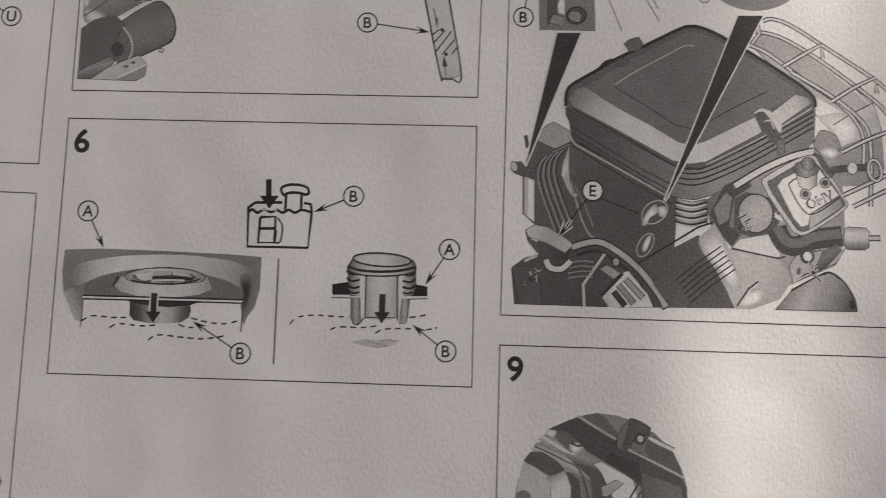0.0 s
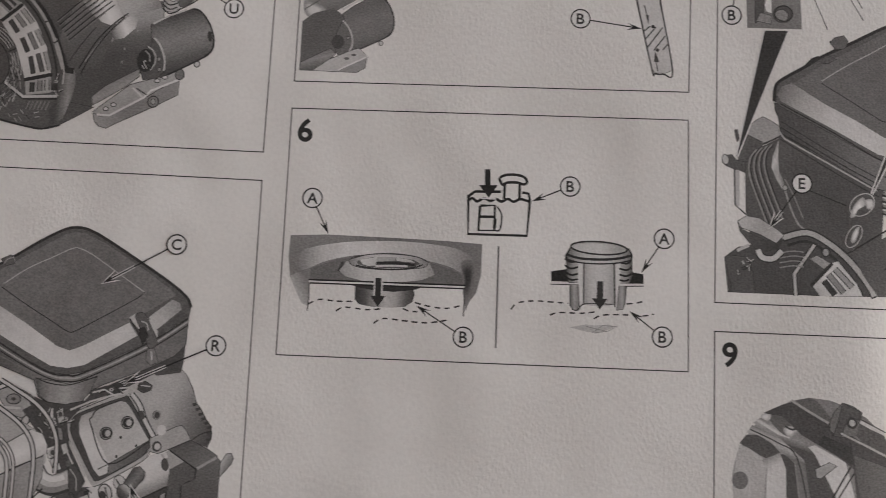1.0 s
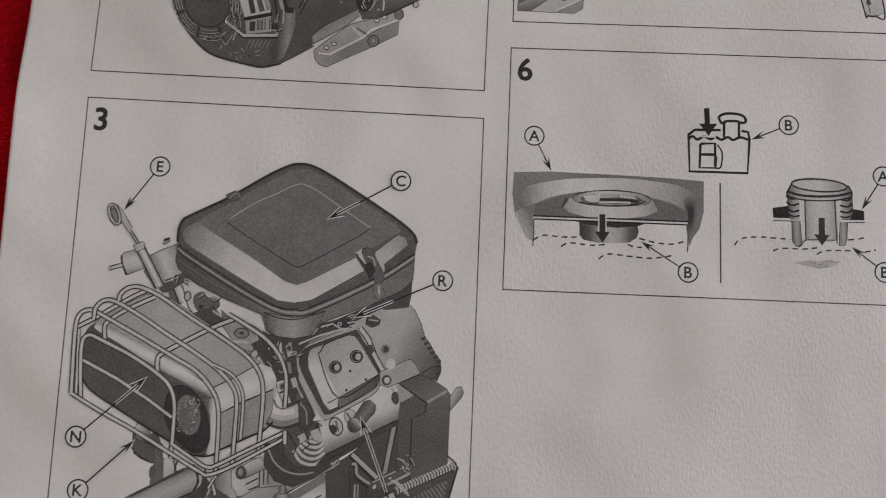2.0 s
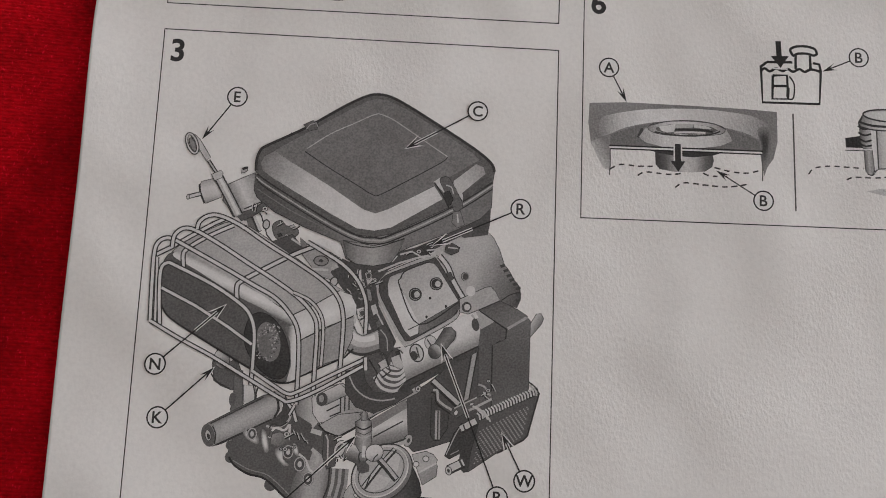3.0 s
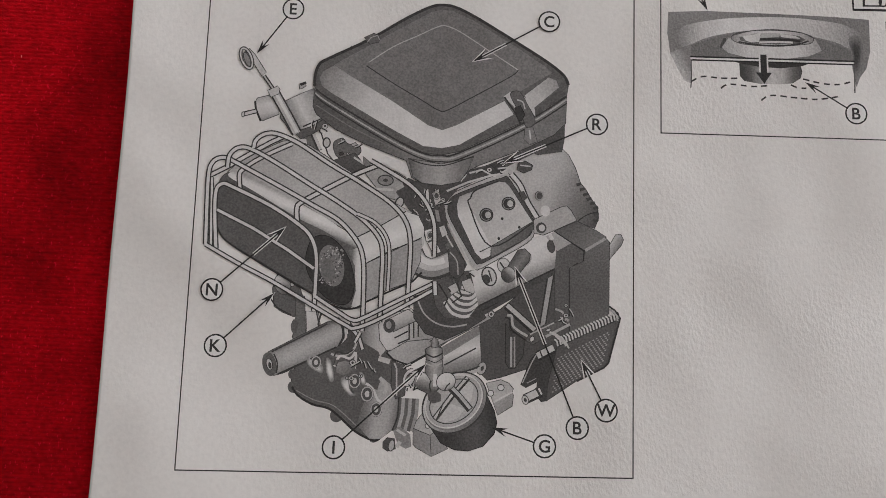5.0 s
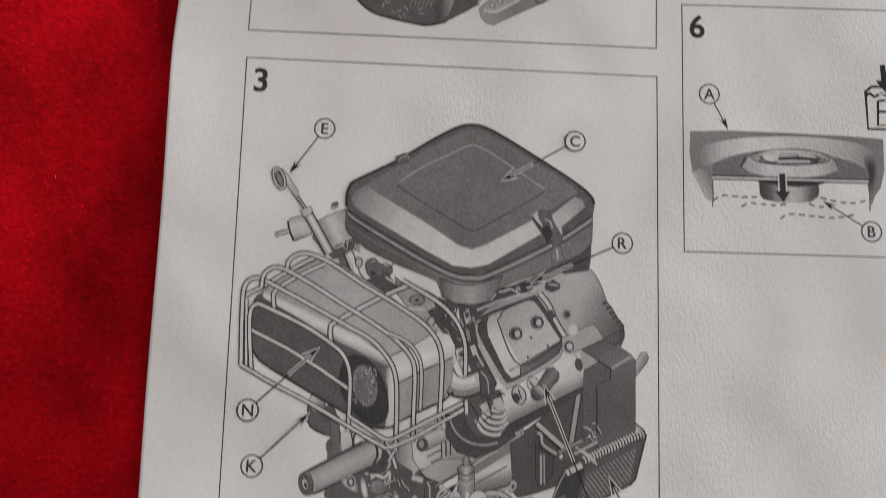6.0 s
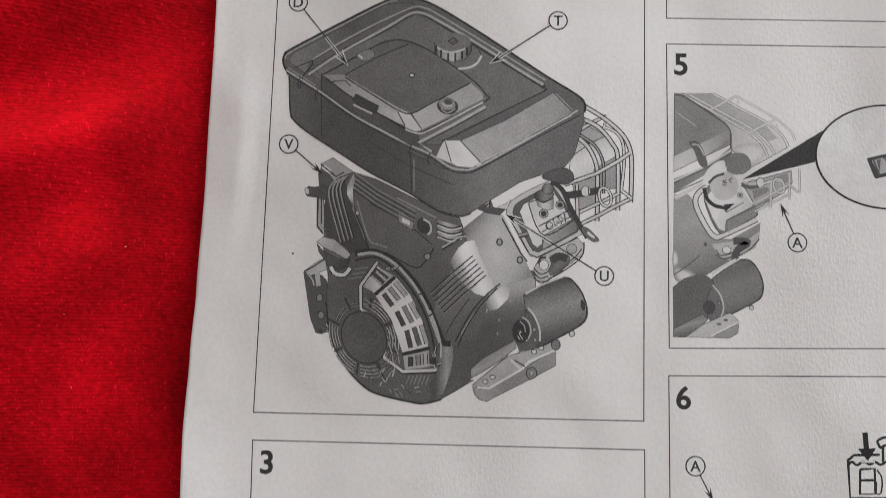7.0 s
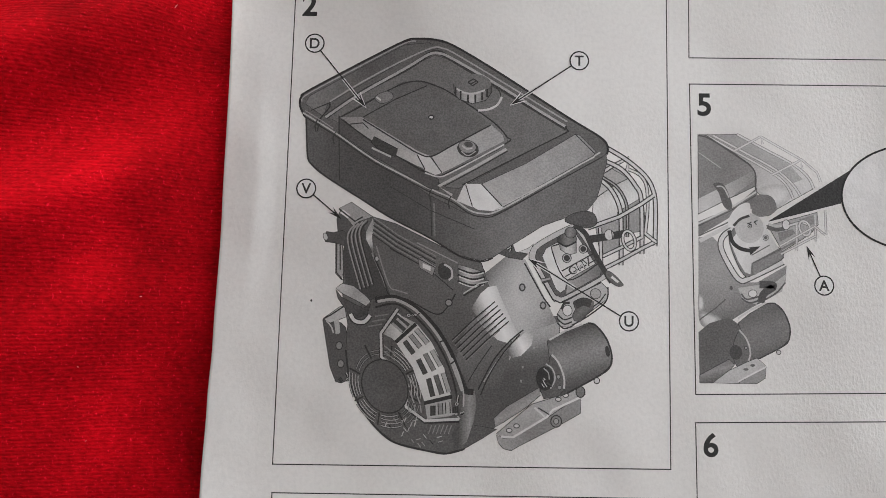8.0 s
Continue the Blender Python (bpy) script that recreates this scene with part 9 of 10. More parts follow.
# lid
fill(art, "lid", 0.14, [(152.2, 16.55), (152.24, 18.48), (153.06, 19.74), (157.1, 22.17), (159.63, 23.86), (164.72, 26.52), (168.97, 28.81), (170.68, 29.4), (172.91, 29.13), (176.68, 27.49), (182.64, 24), (187.71, 20.68), (189.22, 19.16), (189.55, 17.96), (189.03, 16.72), (180.94, 12.09), (172.55, 7.64), (170.21, 7.2), (167.84, 8.14), (160.7, 11.83), (152.99, 15.71)])
fill(art, "lid_panel_inner", 0.18, [(154.95, 19.28), (157.13, 20.77), (160.5, 23.18), (165.58, 26.02), (169.49, 28.29), (170.86, 28.7), (172.74, 28.41), (176.34, 26.77), (182.13, 23.45), (186.69, 20.29), (186.35, 19.06), (180.94, 16.07), (173.37, 11.8), (171.35, 11.03), (169.15, 11.46), (164.9, 13.9)])
shade(art, "lid_bevel_light", [0.22, 0.48, 0.60, 0.62, 0.62], (152.78, 17.45), (170.02, 9.08), [(152.6, 17.44), (153.42, 18.87), (154.94, 19.46), (159.77, 16.49), (164.9, 13.9), (169.15, 11.46), (171.35, 11.03), (171.04, 8.27), (168.34, 8.68), (161.03, 12.54), (153.31, 16.42)])
shade(art, "lid_bevel_light", [0.64, 0.54, 0.50], (171.03, 9.55), (181.78, 14.71), [(171.35, 11.03), (173.37, 11.8), (180.6, 15.71), (181.61, 13.49), (173.39, 8.7), (171.04, 8.27)])
shade(art, "lid_bevel_light", [0.56, 0.50, 0.24], (183.47, 16.08), (189.05, 19.33), [(183.13, 16.5), (186.69, 19.42), (188.54, 18.96), (188.87, 18.11), (184.65, 14.99), (183.8, 14.62)])
stroke(art, "lid_rim_light", 0.46, 0.18, [(173.39, 8.19), (180.94, 12.26), (184.64, 14.48), (189.04, 17.42)])
stroke(art, "lid_rim_line", 0.05, 0.2, [(153.15, 16.06), (161.04, 12.02), (168.35, 7.99), (171.04, 7.58), (173.39, 7.84), (180.94, 11.92), (189.37, 16.91)], 1)
stroke(art, "lid_outline_dark", 0.05, 0.5, [(152.21, 16.38), (152.32, 18.48), (153.23, 19.83), (157.1, 22.26), (159.63, 23.94), (164.72, 26.61), (168.97, 28.9), (170.68, 29.49), (172.91, 29.22), (176.68, 27.49), (182.64, 24), (187.71, 20.68), (189.39, 19), (189.63, 17.61)], 1)
stroke(art, "lid_groove_light", 0.44, 0.18, [(159.54, 19.98), (163.08, 22.4), (167.31, 24.85), (169.85, 26.35), (171.39, 26.41)], 1)
stroke(art, "lid_groove_line", 0.06, 0.15, [(159.54, 19.63), (164.01, 17), (168.79, 14.05), (170.99, 13.61)])
stroke(art, "lid_groove_line", 0.06, 0.16, [(173.35, 14.57), (177.56, 17.16), (182.46, 19.78)])
fill(art, "lid_catch", 0.16, [(160.79, 26.38), (161.63, 27.12), (163, 27.52), (163.69, 26.66), (163.2, 25.4), (161.66, 25.17)])
fill(art, "lid_catch", 0.13, [(158.96, 23.3), (160.48, 24.24), (161.86, 23.59), (160.51, 22.83), (159.65, 22.8)])
stroke(art, "lid_catch_line", 0.05, 0.45, [(157.1, 22.35), (158.1, 23.45), (159.12, 23.84)])
fill(art, "latch_light", 0.54, [(180.43, 16.4), (181.45, 17.13), (182.8, 16.83), (184.65, 15.17), (184.47, 13.6), (183.63, 13.4)])
fill(art, "latch_dark", 0.11, [(180.6, 16.06), (181.78, 16.62), (182.79, 15.62), (184.3, 13.25), (184.64, 12.06), (183.63, 11.67), (182.62, 12.5), (181.28, 14.52)], 1)
stroke(art, "latch_line_light", 0.5, 0.2, [(181.95, 15.07), (182.79, 15.27), (183.47, 14.08)], 1)
fill(art, "latch_base", 0.16, [(183.8, 12.2), (184.97, 12.59), (185.13, 10.53), (183.96, 9.97)])
# fan guard, handle and base
fill(art, "fan_guard", 0.095, [(145.41, -13.68), (144.82, -8.37), (146.86, -6.78), (149.35, -6.18), (153.49, -4.83), (157.31, -4.01), (160.17, -4.9), (163.54, -7.61), (166.41, -10.99), (167.76, -13.26), (161.16, -13.53)])
stroke(art, "guard_rim", 0.05, 1.3, [(153.66, -4.99), (157.31, -4.01), (160.51, -5.39), (163.71, -7.94), (166.41, -11.16), (167.76, -13.42)], 1)
stroke(art, "guard_rim_light", 0.44, 0.8, [(153.66, -4.99), (157.31, -4.01), (160.51, -5.39), (163.71, -7.94), (166.41, -11.16), (167.6, -13.26)], 1)
stroke(art, "guard_rim", 0.05, 0.4, [(154.36, -6.14), (157.34, -5.35), (160.2, -6.74), (162.9, -9.14), (165.27, -12.2), (165.78, -13.34)], 1)
shade(art, "grille_field", [0.5, 0.66, 0.6], (158.64, -11.64), (162.76, -10.64), [(158.15, -12), (161.07, -8.55), (162.06, -8.17), (164.93, -11.55), (165.78, -13.34), (159.34, -13.61)])
for a, b, tone in (((159.95, -11.26), (161.65, -13.34), 0.06), ((160.6, -10.23), (162.97, -12.96), 0.28), ((161.58, -9.36), (164.27, -12.08), 0.36)):
    stroke(art, "grille_slot_dark", 0.05, 1.0, [a, b])
    stroke(art, "grille_slot", tone, 0.7, [a, b])
stroke(art, "grille_bar_dark", 0.05, 0.8, [(155.7, -13.76), (155.46, -10.44), (158.52, -5.81)])
stroke(art, "grille_bar_light", 0.50, 0.45, [(155.7, -13.76), (155.46, -10.44), (158.52, -5.81)])
stroke(art, "grille_bar_dark", 0.05, 0.5, [(157.98, -12.17), (161.23, -8.54)])
fill(art, "grille_gap_light", 0.36, [(157.9, -8.01), (158.89, -7.47), (160.9, -8.56), (159.92, -9.43)])
for k in range(4):
    stroke(art, "guard_slat", 0.28, 0.2, [(x, y - 0.75 * k) for x, y in ((153.22, -7.36), (155.21, -6.95), (156.88, -7.05))], 1)
oval(art, "guard_screw", 0.34, (160.21, -6.91), 0.5, 0.6, 0)
ring(art, "guard_screw_ring", 0.05, 0.16, (160.21, -6.91), 0.6, 0.7, 0)
fill(art, "base_plate", 0.11, [(144.82, -8.37), (145.56, -8.01), (148.24, -8.23), (149.13, -10.37), (149.56, -13.68), (146.07, -13.66)])
stroke(art, "base_light", 0.48, 0.5, [(146.71, -7.29), (148.52, -6.38)])
clutter(art, [(146.24, -8.32), (148.91, -8.21), (149.51, -12.02), (147, -11.29)], 9)
shade(art, "handle_side", [0.14, 0.07], (147.58, -2.88), (152.69, -6.04), [(146.74, -2.91), (147.62, -4.06), (152.35, -6.06), (153.83, -5.16), (153.04, -6.7), (150.22, -7.48), (148.51, -5.87), (147.12, -4.25)])
shade(art, "handle_top", [0.52, 0.40, 0.50], (147.15, -2.47), (153.5, -5.17), [(146.74, -2.74), (148.05, -1.84), (150.07, -2.1), (152.97, -3.84), (153.82, -4.65), (152.68, -5.87), (150.14, -4.63), (147.27, -3.73)])
stroke(art, "handle_ring_dark", 0.05, 1.2, [(149.87, -6.99), (150.57, -8.14), (152.24, -8.24), (153.54, -7.01)], 1)
stroke(art, "handle_ring", 0.60, 0.8, [(149.87, -6.99), (150.57, -8.14), (152.24, -8.24), (153.54, -7.01)], 1)
# bellows, cylinder shroud and starter
shade(art, "head_backing_shade", [0.16, 0.34, 0.30], (173.44, 0.69), (193.39, -0.21), [(173.09, 2.71), (177.59, 5.78), (185.97, 9.53), (190.17, 11.75), (193.34, 10.67), (193.87, -1.87), (192.5, -6.1), (185.89, -9.2), (184.25, -5.77), (177.29, -4.21), (174.12, -0.97)])
shade(art, "bellows", [0.2, 0.46, 0.36, 0.14], (168.93, 0.51), (173.61, 0.7), [(168.91, 2.89), (171.42, 2.48), (173.42, 3.06), (173.62, -0.66), (171.45, -1.25), (168.95, -0.84)])
for k in range(4):
    stroke(art, "bellows_line", 0.05, 0.28, [(x, y - 0.95 * k) for x, y in ((168.75, 2.37), (171.26, 1.96), (173.6, 2.56))], 1)
    stroke(art, "bellows_line_light", 0.58, 0.22, [(x, y - 0.95 * k) for x, y in ((168.92, 2.04), (171.26, 1.62), (173.43, 2.21))], 1)
fill(art, "shroud_dark_shade", 0.12, [(164.37, -7.24), (168.49, -4.57), (172.3, -2.39), (174.31, -5.17), (177.64, -10.86), (177.65, -13.01), (168.26, -13.32), (166.07, -10.51)])
shade(art, "cylinder_shroud", [0.40, 0.50, 0.46, 0.36], (174.28, -0.97), (185.89, -8.87), [(172.3, -2.9), (174.62, -0.62), (176.79, -4.23), (184.25, -5.6), (185.89, -8.87), (184.23, -11.42), (180.12, -13.08), (177.65, -13.01), (176.32, -10.09)])
melt(art, "shroud_highlight", 0.4, 0.76, [(172.31, -3.57), (174.79, -1.28), (176.8, -5.07), (178.46, -8.34), (178.63, -10.16), (177.31, -10.55), (175.65, -8.45)])
melt(art, "shroud_highlight", 0.4, 0.72, [(177.65, -12.52), (179.46, -10.62), (181.77, -9.87), (181.76, -11.69), (179.3, -12.95)])
for k in range(6):
    stroke(art, "cooling_slot", 0.05, 0.2, [(x + 0.42 * k, y - 0.66 * k) for x, y in ((169.04, -9.22), (171.83, -6.77), (175.63, -3.94))])
stroke(art, "shroud_edge_dark", 0.05, 0.24, [(181.11, -8.9), (179.62, -10.12), (177.98, -12.67)])
stroke(art, "shroud_edge_light", 0.6, 0.2, [(181.11, -9.23), (179.95, -10.27), (178.47, -12.48)])
stroke(art, "shroud_lip_line", 0.05, 0.26, [(163.53, -6.94), (168.48, -3.73), (172.29, -1.22), (174.45, -0.45)])
shade(art, "starter", [0.20, 0.42, 0.30, 0.12], (185.89, -8.87), (194.07, -12.66), [(183.57, -12.93), (185.88, -10.19), (190.02, -7.7), (191.67, -7.3), (193.63, -8.55), (195.08, -10.97), (195.38, -12.78)])
stroke(art, "starter_edge_line", 0.06, 0.24, [(185.88, -10.03), (190.02, -7.7), (191.67, -7.22), (193.63, -8.55), (195.08, -10.97), (195.38, -12.78)], 1)
oval(art, "starter_screw_dark", 0.06, (194.74, -11.81), 0.4, 0.7, 10)
fill(art, "exhaust_gap_light", 0.60, [(177.29, -4.04), (178.45, -2.82), (182.6, -1.98), (183.59, -3.12), (184.25, -4.93), (183.59, -5.46)])
stroke(art, "exhaust_gap_line", 0.05, 0.24, [(177.13, -4.22), (180.94, -4.9), (184.09, -5.44), (185.08, -5.07)])
fill(art, "intake_dark", 0.09, [(173.94, 0.71), (175.92, 5.03), (179.27, 6.87), (180.1, 5.2), (177.6, 3.4), (176.78, -0.87), (178.45, -2.15), (177.29, -3.88), (175.96, -2.58)])
fill(art, "intake_grey", 0.24, [(174.44, 1.58), (176.26, 4.2), (177.27, 3.39), (176.78, -0.02), (175.28, -0.93)])
fill(art, "intake_dark", 0.11, [(177.45, -1.68), (177.6, 3.23), (179.27, 4.31), (183.44, 3.46), (184.27, 0.27), (183.43, -1.61), (180.11, -2.42)])
shade(art, "round_cover", [0.34, 0.42, 0.36], (178.44, 2.58), (183.1, -0.62), around((180.69, 1.15), 2.5, 2.85, 0, 36))
ring(art, "round_cover_ring", 0.06, 0.2, (180.69, 1.15), 2.55, 2.9, 0)
clutter(art, [(177.61, 0.52), (178.61, 0.56), (180.11, -1.91), (178.12, -1.83)], 7)
clutter(art, [(182.94, 3.61), (184.61, 3.5), (184.76, -0.55), (183.43, -0.6)], 8)
fill(art, "clip_light", 0.62, [(183.44, 1.42), (184.43, 0.79), (184.76, -0.04), (183.77, 0.42)])
# hose with rubber elbow
stroke(art, "hose_dark", 0.08, 3.0, [(183.77, -0.93), (184.92, -3.07), (186.91, -3.49), (189.23, -2.39), (193.38, -1.72)], 1)
stroke(art, "hose_shade", 0.17, 1.4, [(183.77, -0.76), (185.09, -2.72), (187.07, -3.06), (189.23, -2.05), (193.21, -1.39)], 1)
shade(art, "end_plug", [0.28, 0.60, 0.56, 0.26, 0.12], (195.05, -0.31), (195.17, -3.83), [(193.72, -0.7), (194.22, -0.34), (196.87, -0.4), (197.36, -0.89), (197.32, -3.24), (196.66, -3.68), (194.18, -3.7), (193.69, -3.22)])
stroke(art, "end_pin", 0.08, 0.9, [(197.34, -1.9), (198.99, -1.83)])
stroke(art, "end_pin", 0.56, 0.5, [(197.34, -1.9), (198.91, -1.83)])
fill(art, "plug_casting", 0.42, [(185.57, -6.38), (186.73, -4.83), (190.05, -4.03), (192.36, -4.11), (193.85, -3.54), (192.51, -5.77), (189.19, -7.4), (186.22, -9.02)])
oval(art, "plug_port_dark", 0.09, (188.22, -4.94), 1.1, 1.1, 0)
oval(art, "plug_port", 0.66, (188.3, -4.94), 0.7, 0.75, 0)
shade(art, "plug_boot_dark", [0.09, 0.2, 0.08], (190.05, -3.7), (191.68, -6.14), [(189.53, -6.22), (190.38, -4.19), (192.54, -2.93), (193.35, -3.9), (191.35, -6.15), (190.02, -7.2)])
clutter(art, [(185.9, -6.87), (189.2, -6.24), (190.02, -7.54), (186.55, -8.84)], 9)
# rocker cover
stroke(art, "rocker_pipe_dark", 0.06, 1.3, [(177.6, 5.1), (181.78, 7.83), (185.97, 9.87), (189.33, 10.86)], 1)
stroke(art, "rocker_pipe_light", 0.56, 0.8, [(177.6, 5.1), (181.78, 7.83), (185.97, 9.87), (189.33, 10.86)], 1)
fill(art, "rocker_gasket", 0.50, [(181.78, 5.26), (182.61, 7), (187.65, 9.94), (190.15, 9.52), (193.77, 4.03), (193.75, 2.17), (188.41, -1.58), (186.75, -1.65), (185.59, -0.52)], 1)
fill(art, "rocker_side", 0.14, [(182.61, 5.3), (183.45, 6.52), (187.64, 9.08), (189.65, 8.99), (193.44, 3.85), (193.42, 2.5), (188.58, -0.9), (187.08, -1.13), (185.93, 0.17)], 1)
shade(art, "rocker_face_light", [0.60, 0.68, 0.60], (183.95, 6.2), (192.58, 1.45), [(183.95, 5.35), (184.62, 6.4), (187.64, 8.05), (189.81, 8.48), (192.94, 4.34), (188.76, 1.47), (188.42, -0.24), (187.42, -0.61), (186.26, 0.69)])
shade(art, "rocker_front_shade", [0.46, 0.26], (188.42, 0.44), (193.43, 3.17), [(188.76, 1.3), (193.11, 4.01), (193.42, 2.67), (188.58, -0.9)])
stroke(art, "rocker_line", 0.06, 0.2, [(187.3, 7.01), (185.95, 6.11), (185.78, 5.08), (188.59, 1.29), (193.11, 4.01)], 1)
lettering(art, "OHV", (190.11, 3.55), 1.5, 26)
shade(art, "filler_cap", [0.10, 0.30, 0.12], (186.47, 8.35), (189.81, 8.48), around((188.14, 8.07), 1.9, 1.25, 0, 20))
shade(art, "filler_knob", [0.10, 0.28, 0.12], (187.31, 8.9), (189.31, 8.97), around((188.48, 8.94), 1.05, 1.0, 0, 18))
shade(art, "filler_neck", [0.3, 0.6, 0.5, 0.2], (186.62, 6.31), (189.8, 6.43), [(186.63, 7.16), (188.13, 6.71), (189.8, 7.45), (189.79, 5.75), (188.45, 4.84), (187.12, 5.47)])
for x, y in ((190.96, 6.13), (188.03, 4.32)):
    oval(art, "cover_bolt", 0.10, (x, y), 0.85, 0.85, 0)
    ring(art, "cover_bolt_rim", 0.46, 0.18, (x, y), 0.6, 0.6, 0)
fill(art, "cover_lever", 0.13, [(189.33, 10.69), (190.33, 10.21), (192.31, 7.38), (191.8, 6.85), (190.64, 8.17)])
stroke(art, "plug_lead_dark", 0.10, 1.1, [(191.81, 8.04), (194.32, 8.48), (197.66, 8.78)])
oval(art, "lead_collar", 0.60, (194.99, 8.51), 0.75, 0.95, 0)
ring(art, "pull_ring_dark", 0.08, 0.6, (198.32, 8.3), 0.95, 1.6, 10)
ring(art, "pull_ring", 0.60, 0.3, (198.32, 8.3), 0.95, 1.6, 10)
fill(art, "duct_grey", 0.30, [(190.36, 14), (192.53, 13.39), (193.18, 11.35), (191.83, 10.27), (189.33, 11.38)], 1)
melt(art, "duct_shine", 0.4, 0.7, [(190.17, 10.89), (191.85, 11.47), (193.01, 10.66), (191.83, 9.76)])
# cable clamps in front
for pts in ([(163.45, -1.57), (163.92, 0.65), (165.73, 2.59), (167.58, 2.15), (168.1, 0.14), (166.78, -0.59), (165.27, -0.14), (164.45, -1.7)], [(163.51, -5.27), (164.14, -3.06), (165.46, -1.99), (165.48, -3.68), (164.84, -5.55), (164.19, -6.58)]):
    fill(art, "cable_clamp_dark", 0.12, pts, 1)
melt(art, "clamp_shine", 0.4, 0.74, [(163.94, -1.21), (164.59, 0.68), (165.91, 1.92), (166.26, 0.74), (165.1, -0.15), (164.61, -1.18)])
melt(art, "clamp_shine", 0.4, 0.74, [(164, -4.91), (164.48, -3.38), (165.3, -2.67), (165.15, -3.86), (164.51, -5.23)])
melt(art, "clamp_shine", 0.4, 0.66, [(166.25, 1.42), (167.25, 1.63), (167.6, 0.46), (166.6, 0.08)])
ring(art, "clamp_ring", 0.5, 0.16, (165.76, 0.72), 2.1, 1.5, 40)
ring(art, "clamp_ring", 0.46, 0.16, (164.49, -4.22), 1.0, 1.9, -28)
pointer(art, "pointer", 0.06, [(150.72, 27.74), (154.16, 27.86), (146.5, 7.32)])
pointer(art, "pointer", 0.06, [(178.1, 31.4), (181.68, 31.53), (167.25, 2.48)])
callout("B", (145.41, 30.04), (146.32, 36.35), head=False)
callout("E", (156.56, 3.6), (151.63, -3.56), cased=True)

# step 9: round detail
art = drawing("round_detail_drawing", "printed round grey detail of a hose and lever")
shade(art, "round_field", [0.36, 0.30, 0.20], (147.86, -39.66), (168.8, -32.38), [(146.38, -41.47), (146.57, -39.72), (147.14, -37.47), (148.38, -35.19), (150.1, -32.88), (152.5, -30.85), (154.92, -29.62), (157.84, -28.93), (160.95, -29.2), (163.9, -30.2), (166.35, -31.53), (168.82, -33.82), (170.14, -36.3), (170.97, -38.8), (171.18, -44.44), (170.86, -44.14), (168.98, -48.11), (164.24, -52.2), (158.68, -53.53), (153.06, -52.4), (148.62, -48.73), (146.71, -44.44)])
fill(art, "lever_light", 0.50, [(146.59, -45.54), (146.86, -38.92), (147.44, -36.35), (149.41, -37.06), (150.74, -38.11), (151.42, -39.5), (151.1, -45.34)])
fill(art, "strap_dark", 0.12, [(147.43, -36.19), (148.37, -34.87), (150.16, -34.79), (152.3, -35.98), (153.47, -37.2), (151.55, -38.23), (150.24, -37.66), (148.75, -36.77)])
shade(art, "strap_light", [0.30, 0.62, 0.66], (151.07, -38.41), (152.76, -41.02), [(150.75, -38.43), (153.48, -37.35), (154.34, -39.38), (154.48, -45.19), (151.42, -45.33), (151.59, -39.66)])
fill(art, "strap_dark", 0.11, [(153.48, -37.35), (154.46, -37.63), (155.62, -38.69), (156.41, -45.1), (154.48, -45.19), (154.34, -39.53)])
shade(art, "tube_shade", [0.24, 0.50, 0.40, 0.22], (150.62, -33.98), (149.87, -36.08), [(148.52, -34.55), (149.3, -33.39), (153.42, -35.13), (156.22, -36.92), (157.23, -38.46), (158.18, -45.02), (156.57, -45.09), (155.78, -38.68), (154.46, -37.63), (152.3, -35.98), (150.16, -34.79)])
stroke(art, "tube_line", 0.07, 0.2, [(148.99, -34.05), (153.11, -35.78), (155.92, -37.72), (157.7, -45.04)], 1)
shade(art, "tube_shade", [0.20, 0.46, 0.30, 0.12], (152.55, -32.77), (151.8, -35.2), [(149.46, -33.07), (150.57, -32.22), (154.21, -34.3), (158.32, -36.35), (162.41, -38.7), (164.12, -44.75), (158.18, -45.02), (157.06, -38.15), (153.42, -35.13)])
stroke(art, "tube_light", 0.60, 0.4, [(149.93, -32.57), (153.4, -34.49), (154.88, -34.91)])
fill(art, "clip_dark", 0.16, [(151.38, -31.86), (152.51, -31.33), (154.16, -32.22), (155.5, -33.76), (155.04, -34.9), (153.4, -34.17)], 1)
melt(art, "clip_shine", 0.4, 0.7, [(154.03, -33.51), (155.17, -33.3), (156.15, -33.73), (155.04, -34.9), (154.22, -34.46)])
stroke(art, "clip_line", 0.07, 0.3, [(154.19, -33.34), (155.34, -33.77), (156.14, -33.26)], 1)
melt(art, "gap_shine", 0.5, 0.70, [(150.89, -31.72), (152.03, -31.67), (151.73, -32.65), (150.57, -32.22)])
fill(art, "gap_light", 0.64, [(157.67, -36.22), (158.63, -35.86), (163.21, -38.19), (164.93, -44.72), (162.52, -44.83), (158.66, -37.28)])
fill(art, "hose_stub", 0.40, [(158.71, -39.34), (160.79, -38.3), (161.93, -38.72), (159.54, -40.72), (158.89, -40.59)])
stroke(art, "hose_line", 0.06, 0.26, [(160.43, -44.92), (164.03, -38.63), (165.63, -38.08)])
stroke(art, "hose_line", 0.06, 0.22, [(161.23, -44.88), (164.84, -39.07)])
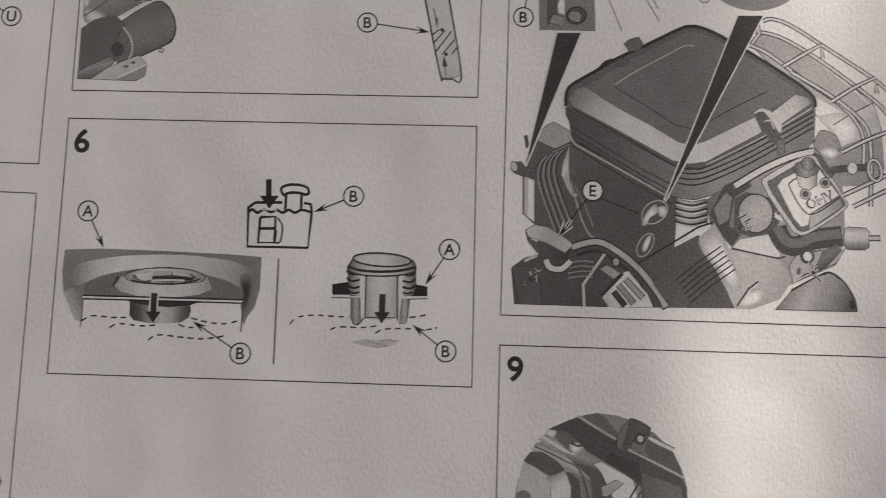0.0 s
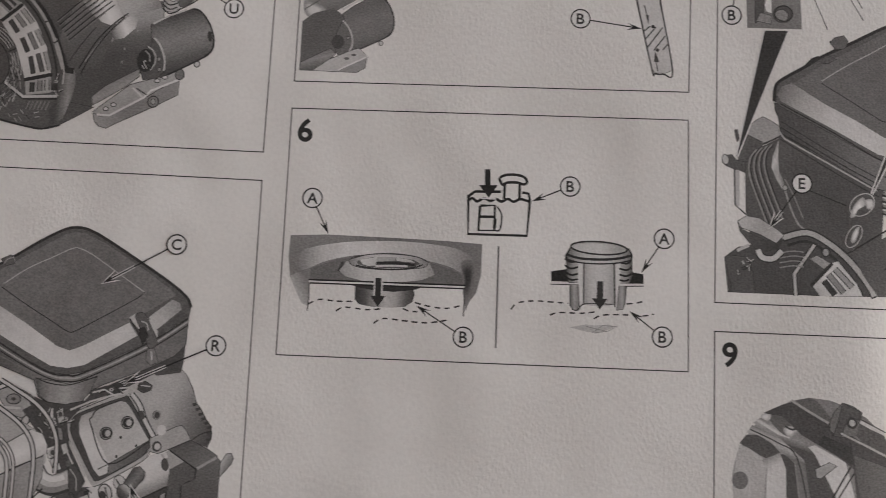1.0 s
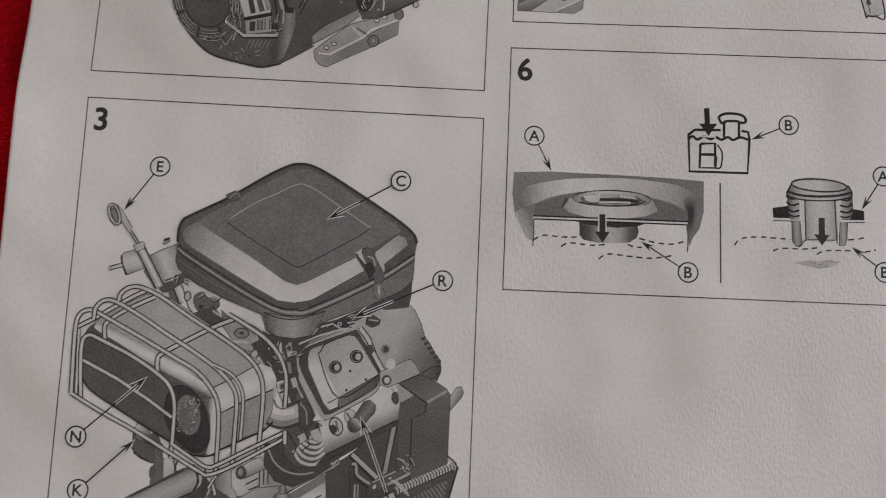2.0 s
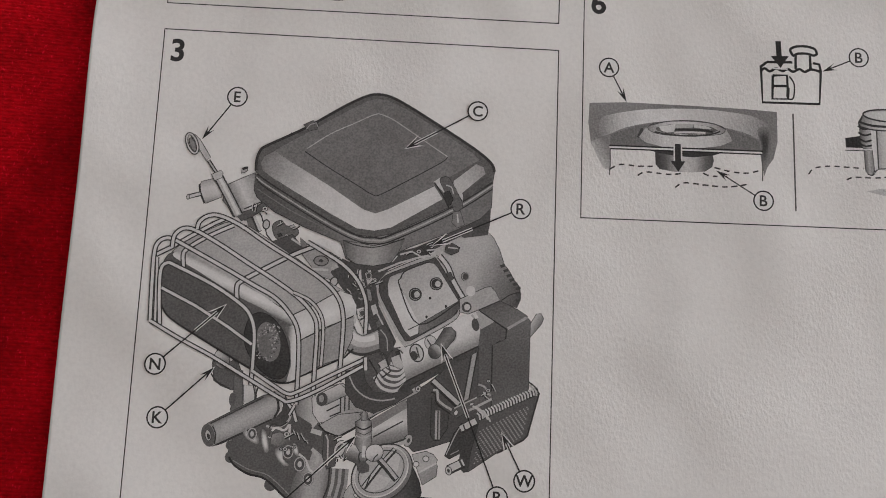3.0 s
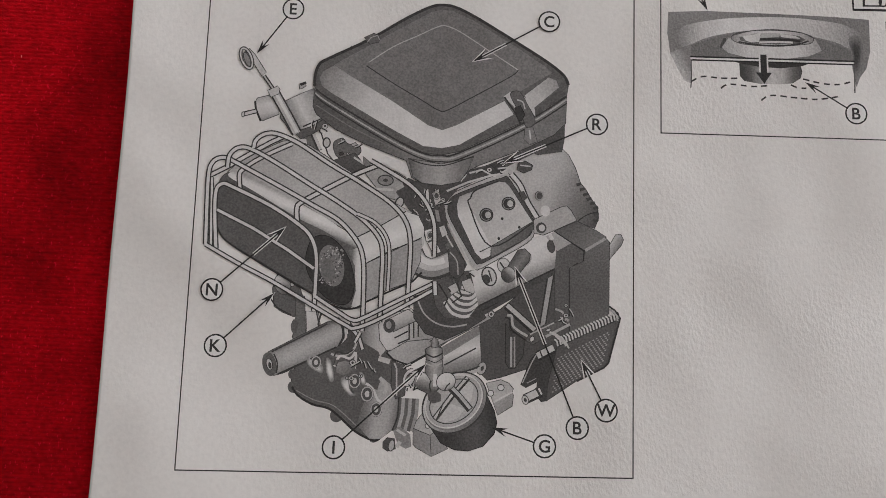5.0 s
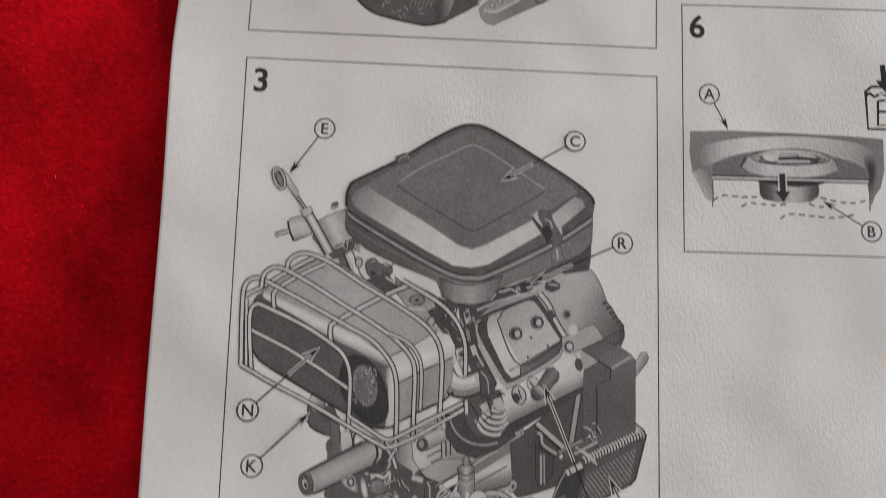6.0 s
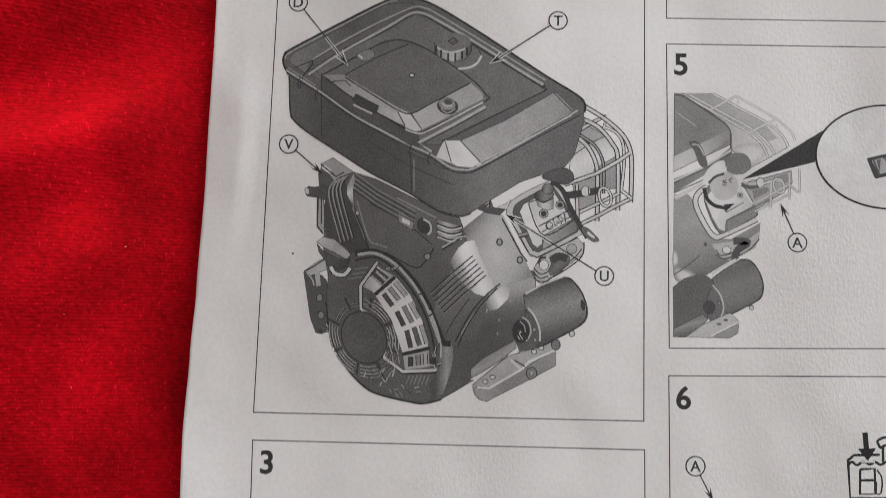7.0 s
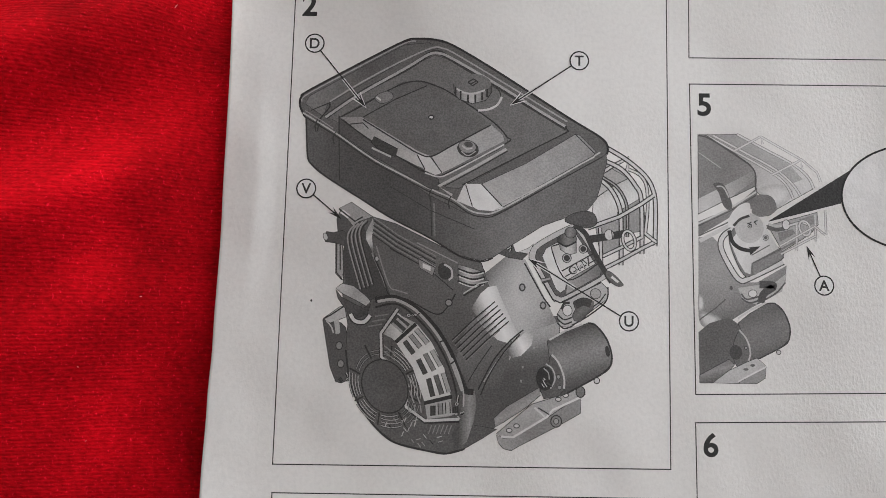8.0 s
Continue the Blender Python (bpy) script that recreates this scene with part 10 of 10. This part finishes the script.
fill(art, "bar_dark", 0.10, [(150.88, -31.56), (153.78, -30.15), (155.73, -29.59), (158.21, -30.92), (162.32, -33.31), (166.41, -35.51), (169.98, -37.26), (170.97, -39.11), (171.1, -44.44), (164.93, -44.72), (164.36, -39.09), (162.39, -37.59), (156.66, -34.51), (153.83, -31.92)])
fill(art, "bar_shade", 0.075, [(159.9, -34.37), (163.99, -35.94), (164.84, -38.75), (162.39, -37.59), (159.12, -35.68)])
shade(art, "bar_face", [0.14, 0.17], (164.85, -39.7), (170.89, -38.64), [(164.33, -37.03), (170.16, -38.83), (171.02, -44.44), (165.41, -44.7)])
fill(art, "plate_dark", 0.16, [(155.73, -29.42), (157.84, -28.93), (158.99, -29.44), (161.32, -32.07), (160.68, -32.58), (157.39, -30.8)])
stroke(art, "plate_edge_light", 0.44, 0.36, [(155.07, -29.45), (157.39, -30.8), (160.68, -32.58)])
fill(art, "bracket", 0.20, [(160.84, -32.41), (161.47, -30.94), (162.74, -29.44), (164.22, -29.86), (165.69, -30.76), (165.23, -32.22), (164.93, -34.15), (162.34, -34.58), (160.87, -33.69)])
fill(art, "bracket_side", 0.12, [(162.74, -29.44), (165.69, -30.76), (165.22, -31.9), (163.92, -31.48), (163.12, -32.79), (162.5, -34.57), (161.36, -34.3), (162.14, -32.04)])
oval(art, "bracket_bolt_dark", 0.07, (164.17, -32.35), 0.85, 0.85, 0)
oval(art, "bracket_bolt", 0.5, (164.17, -32.35), 0.5, 0.55, 0)
fill(art, "plate_dark", 0.13, [(165.23, -32.22), (168.82, -33.98), (169.97, -35.99), (170.31, -37.25), (165.59, -35.07), (164.77, -34.16)])
stroke(art, "plate_edge_light", 0.44, 0.3, [(162.49, -33.94), (166.41, -35.67), (170.47, -37.55)])
stroke(art, "plate_top_light", 0.60, 0.6, [(165.39, -32.05), (167.18, -32.93), (168.98, -33.65)])
stroke(art, "plate_top_line", 0.10, 0.18, [(165.38, -31.73), (169.14, -33.49)])
oval(art, "lever_hole", 0.20, (147.6, -41.57), 1.2, 1.3, 0)
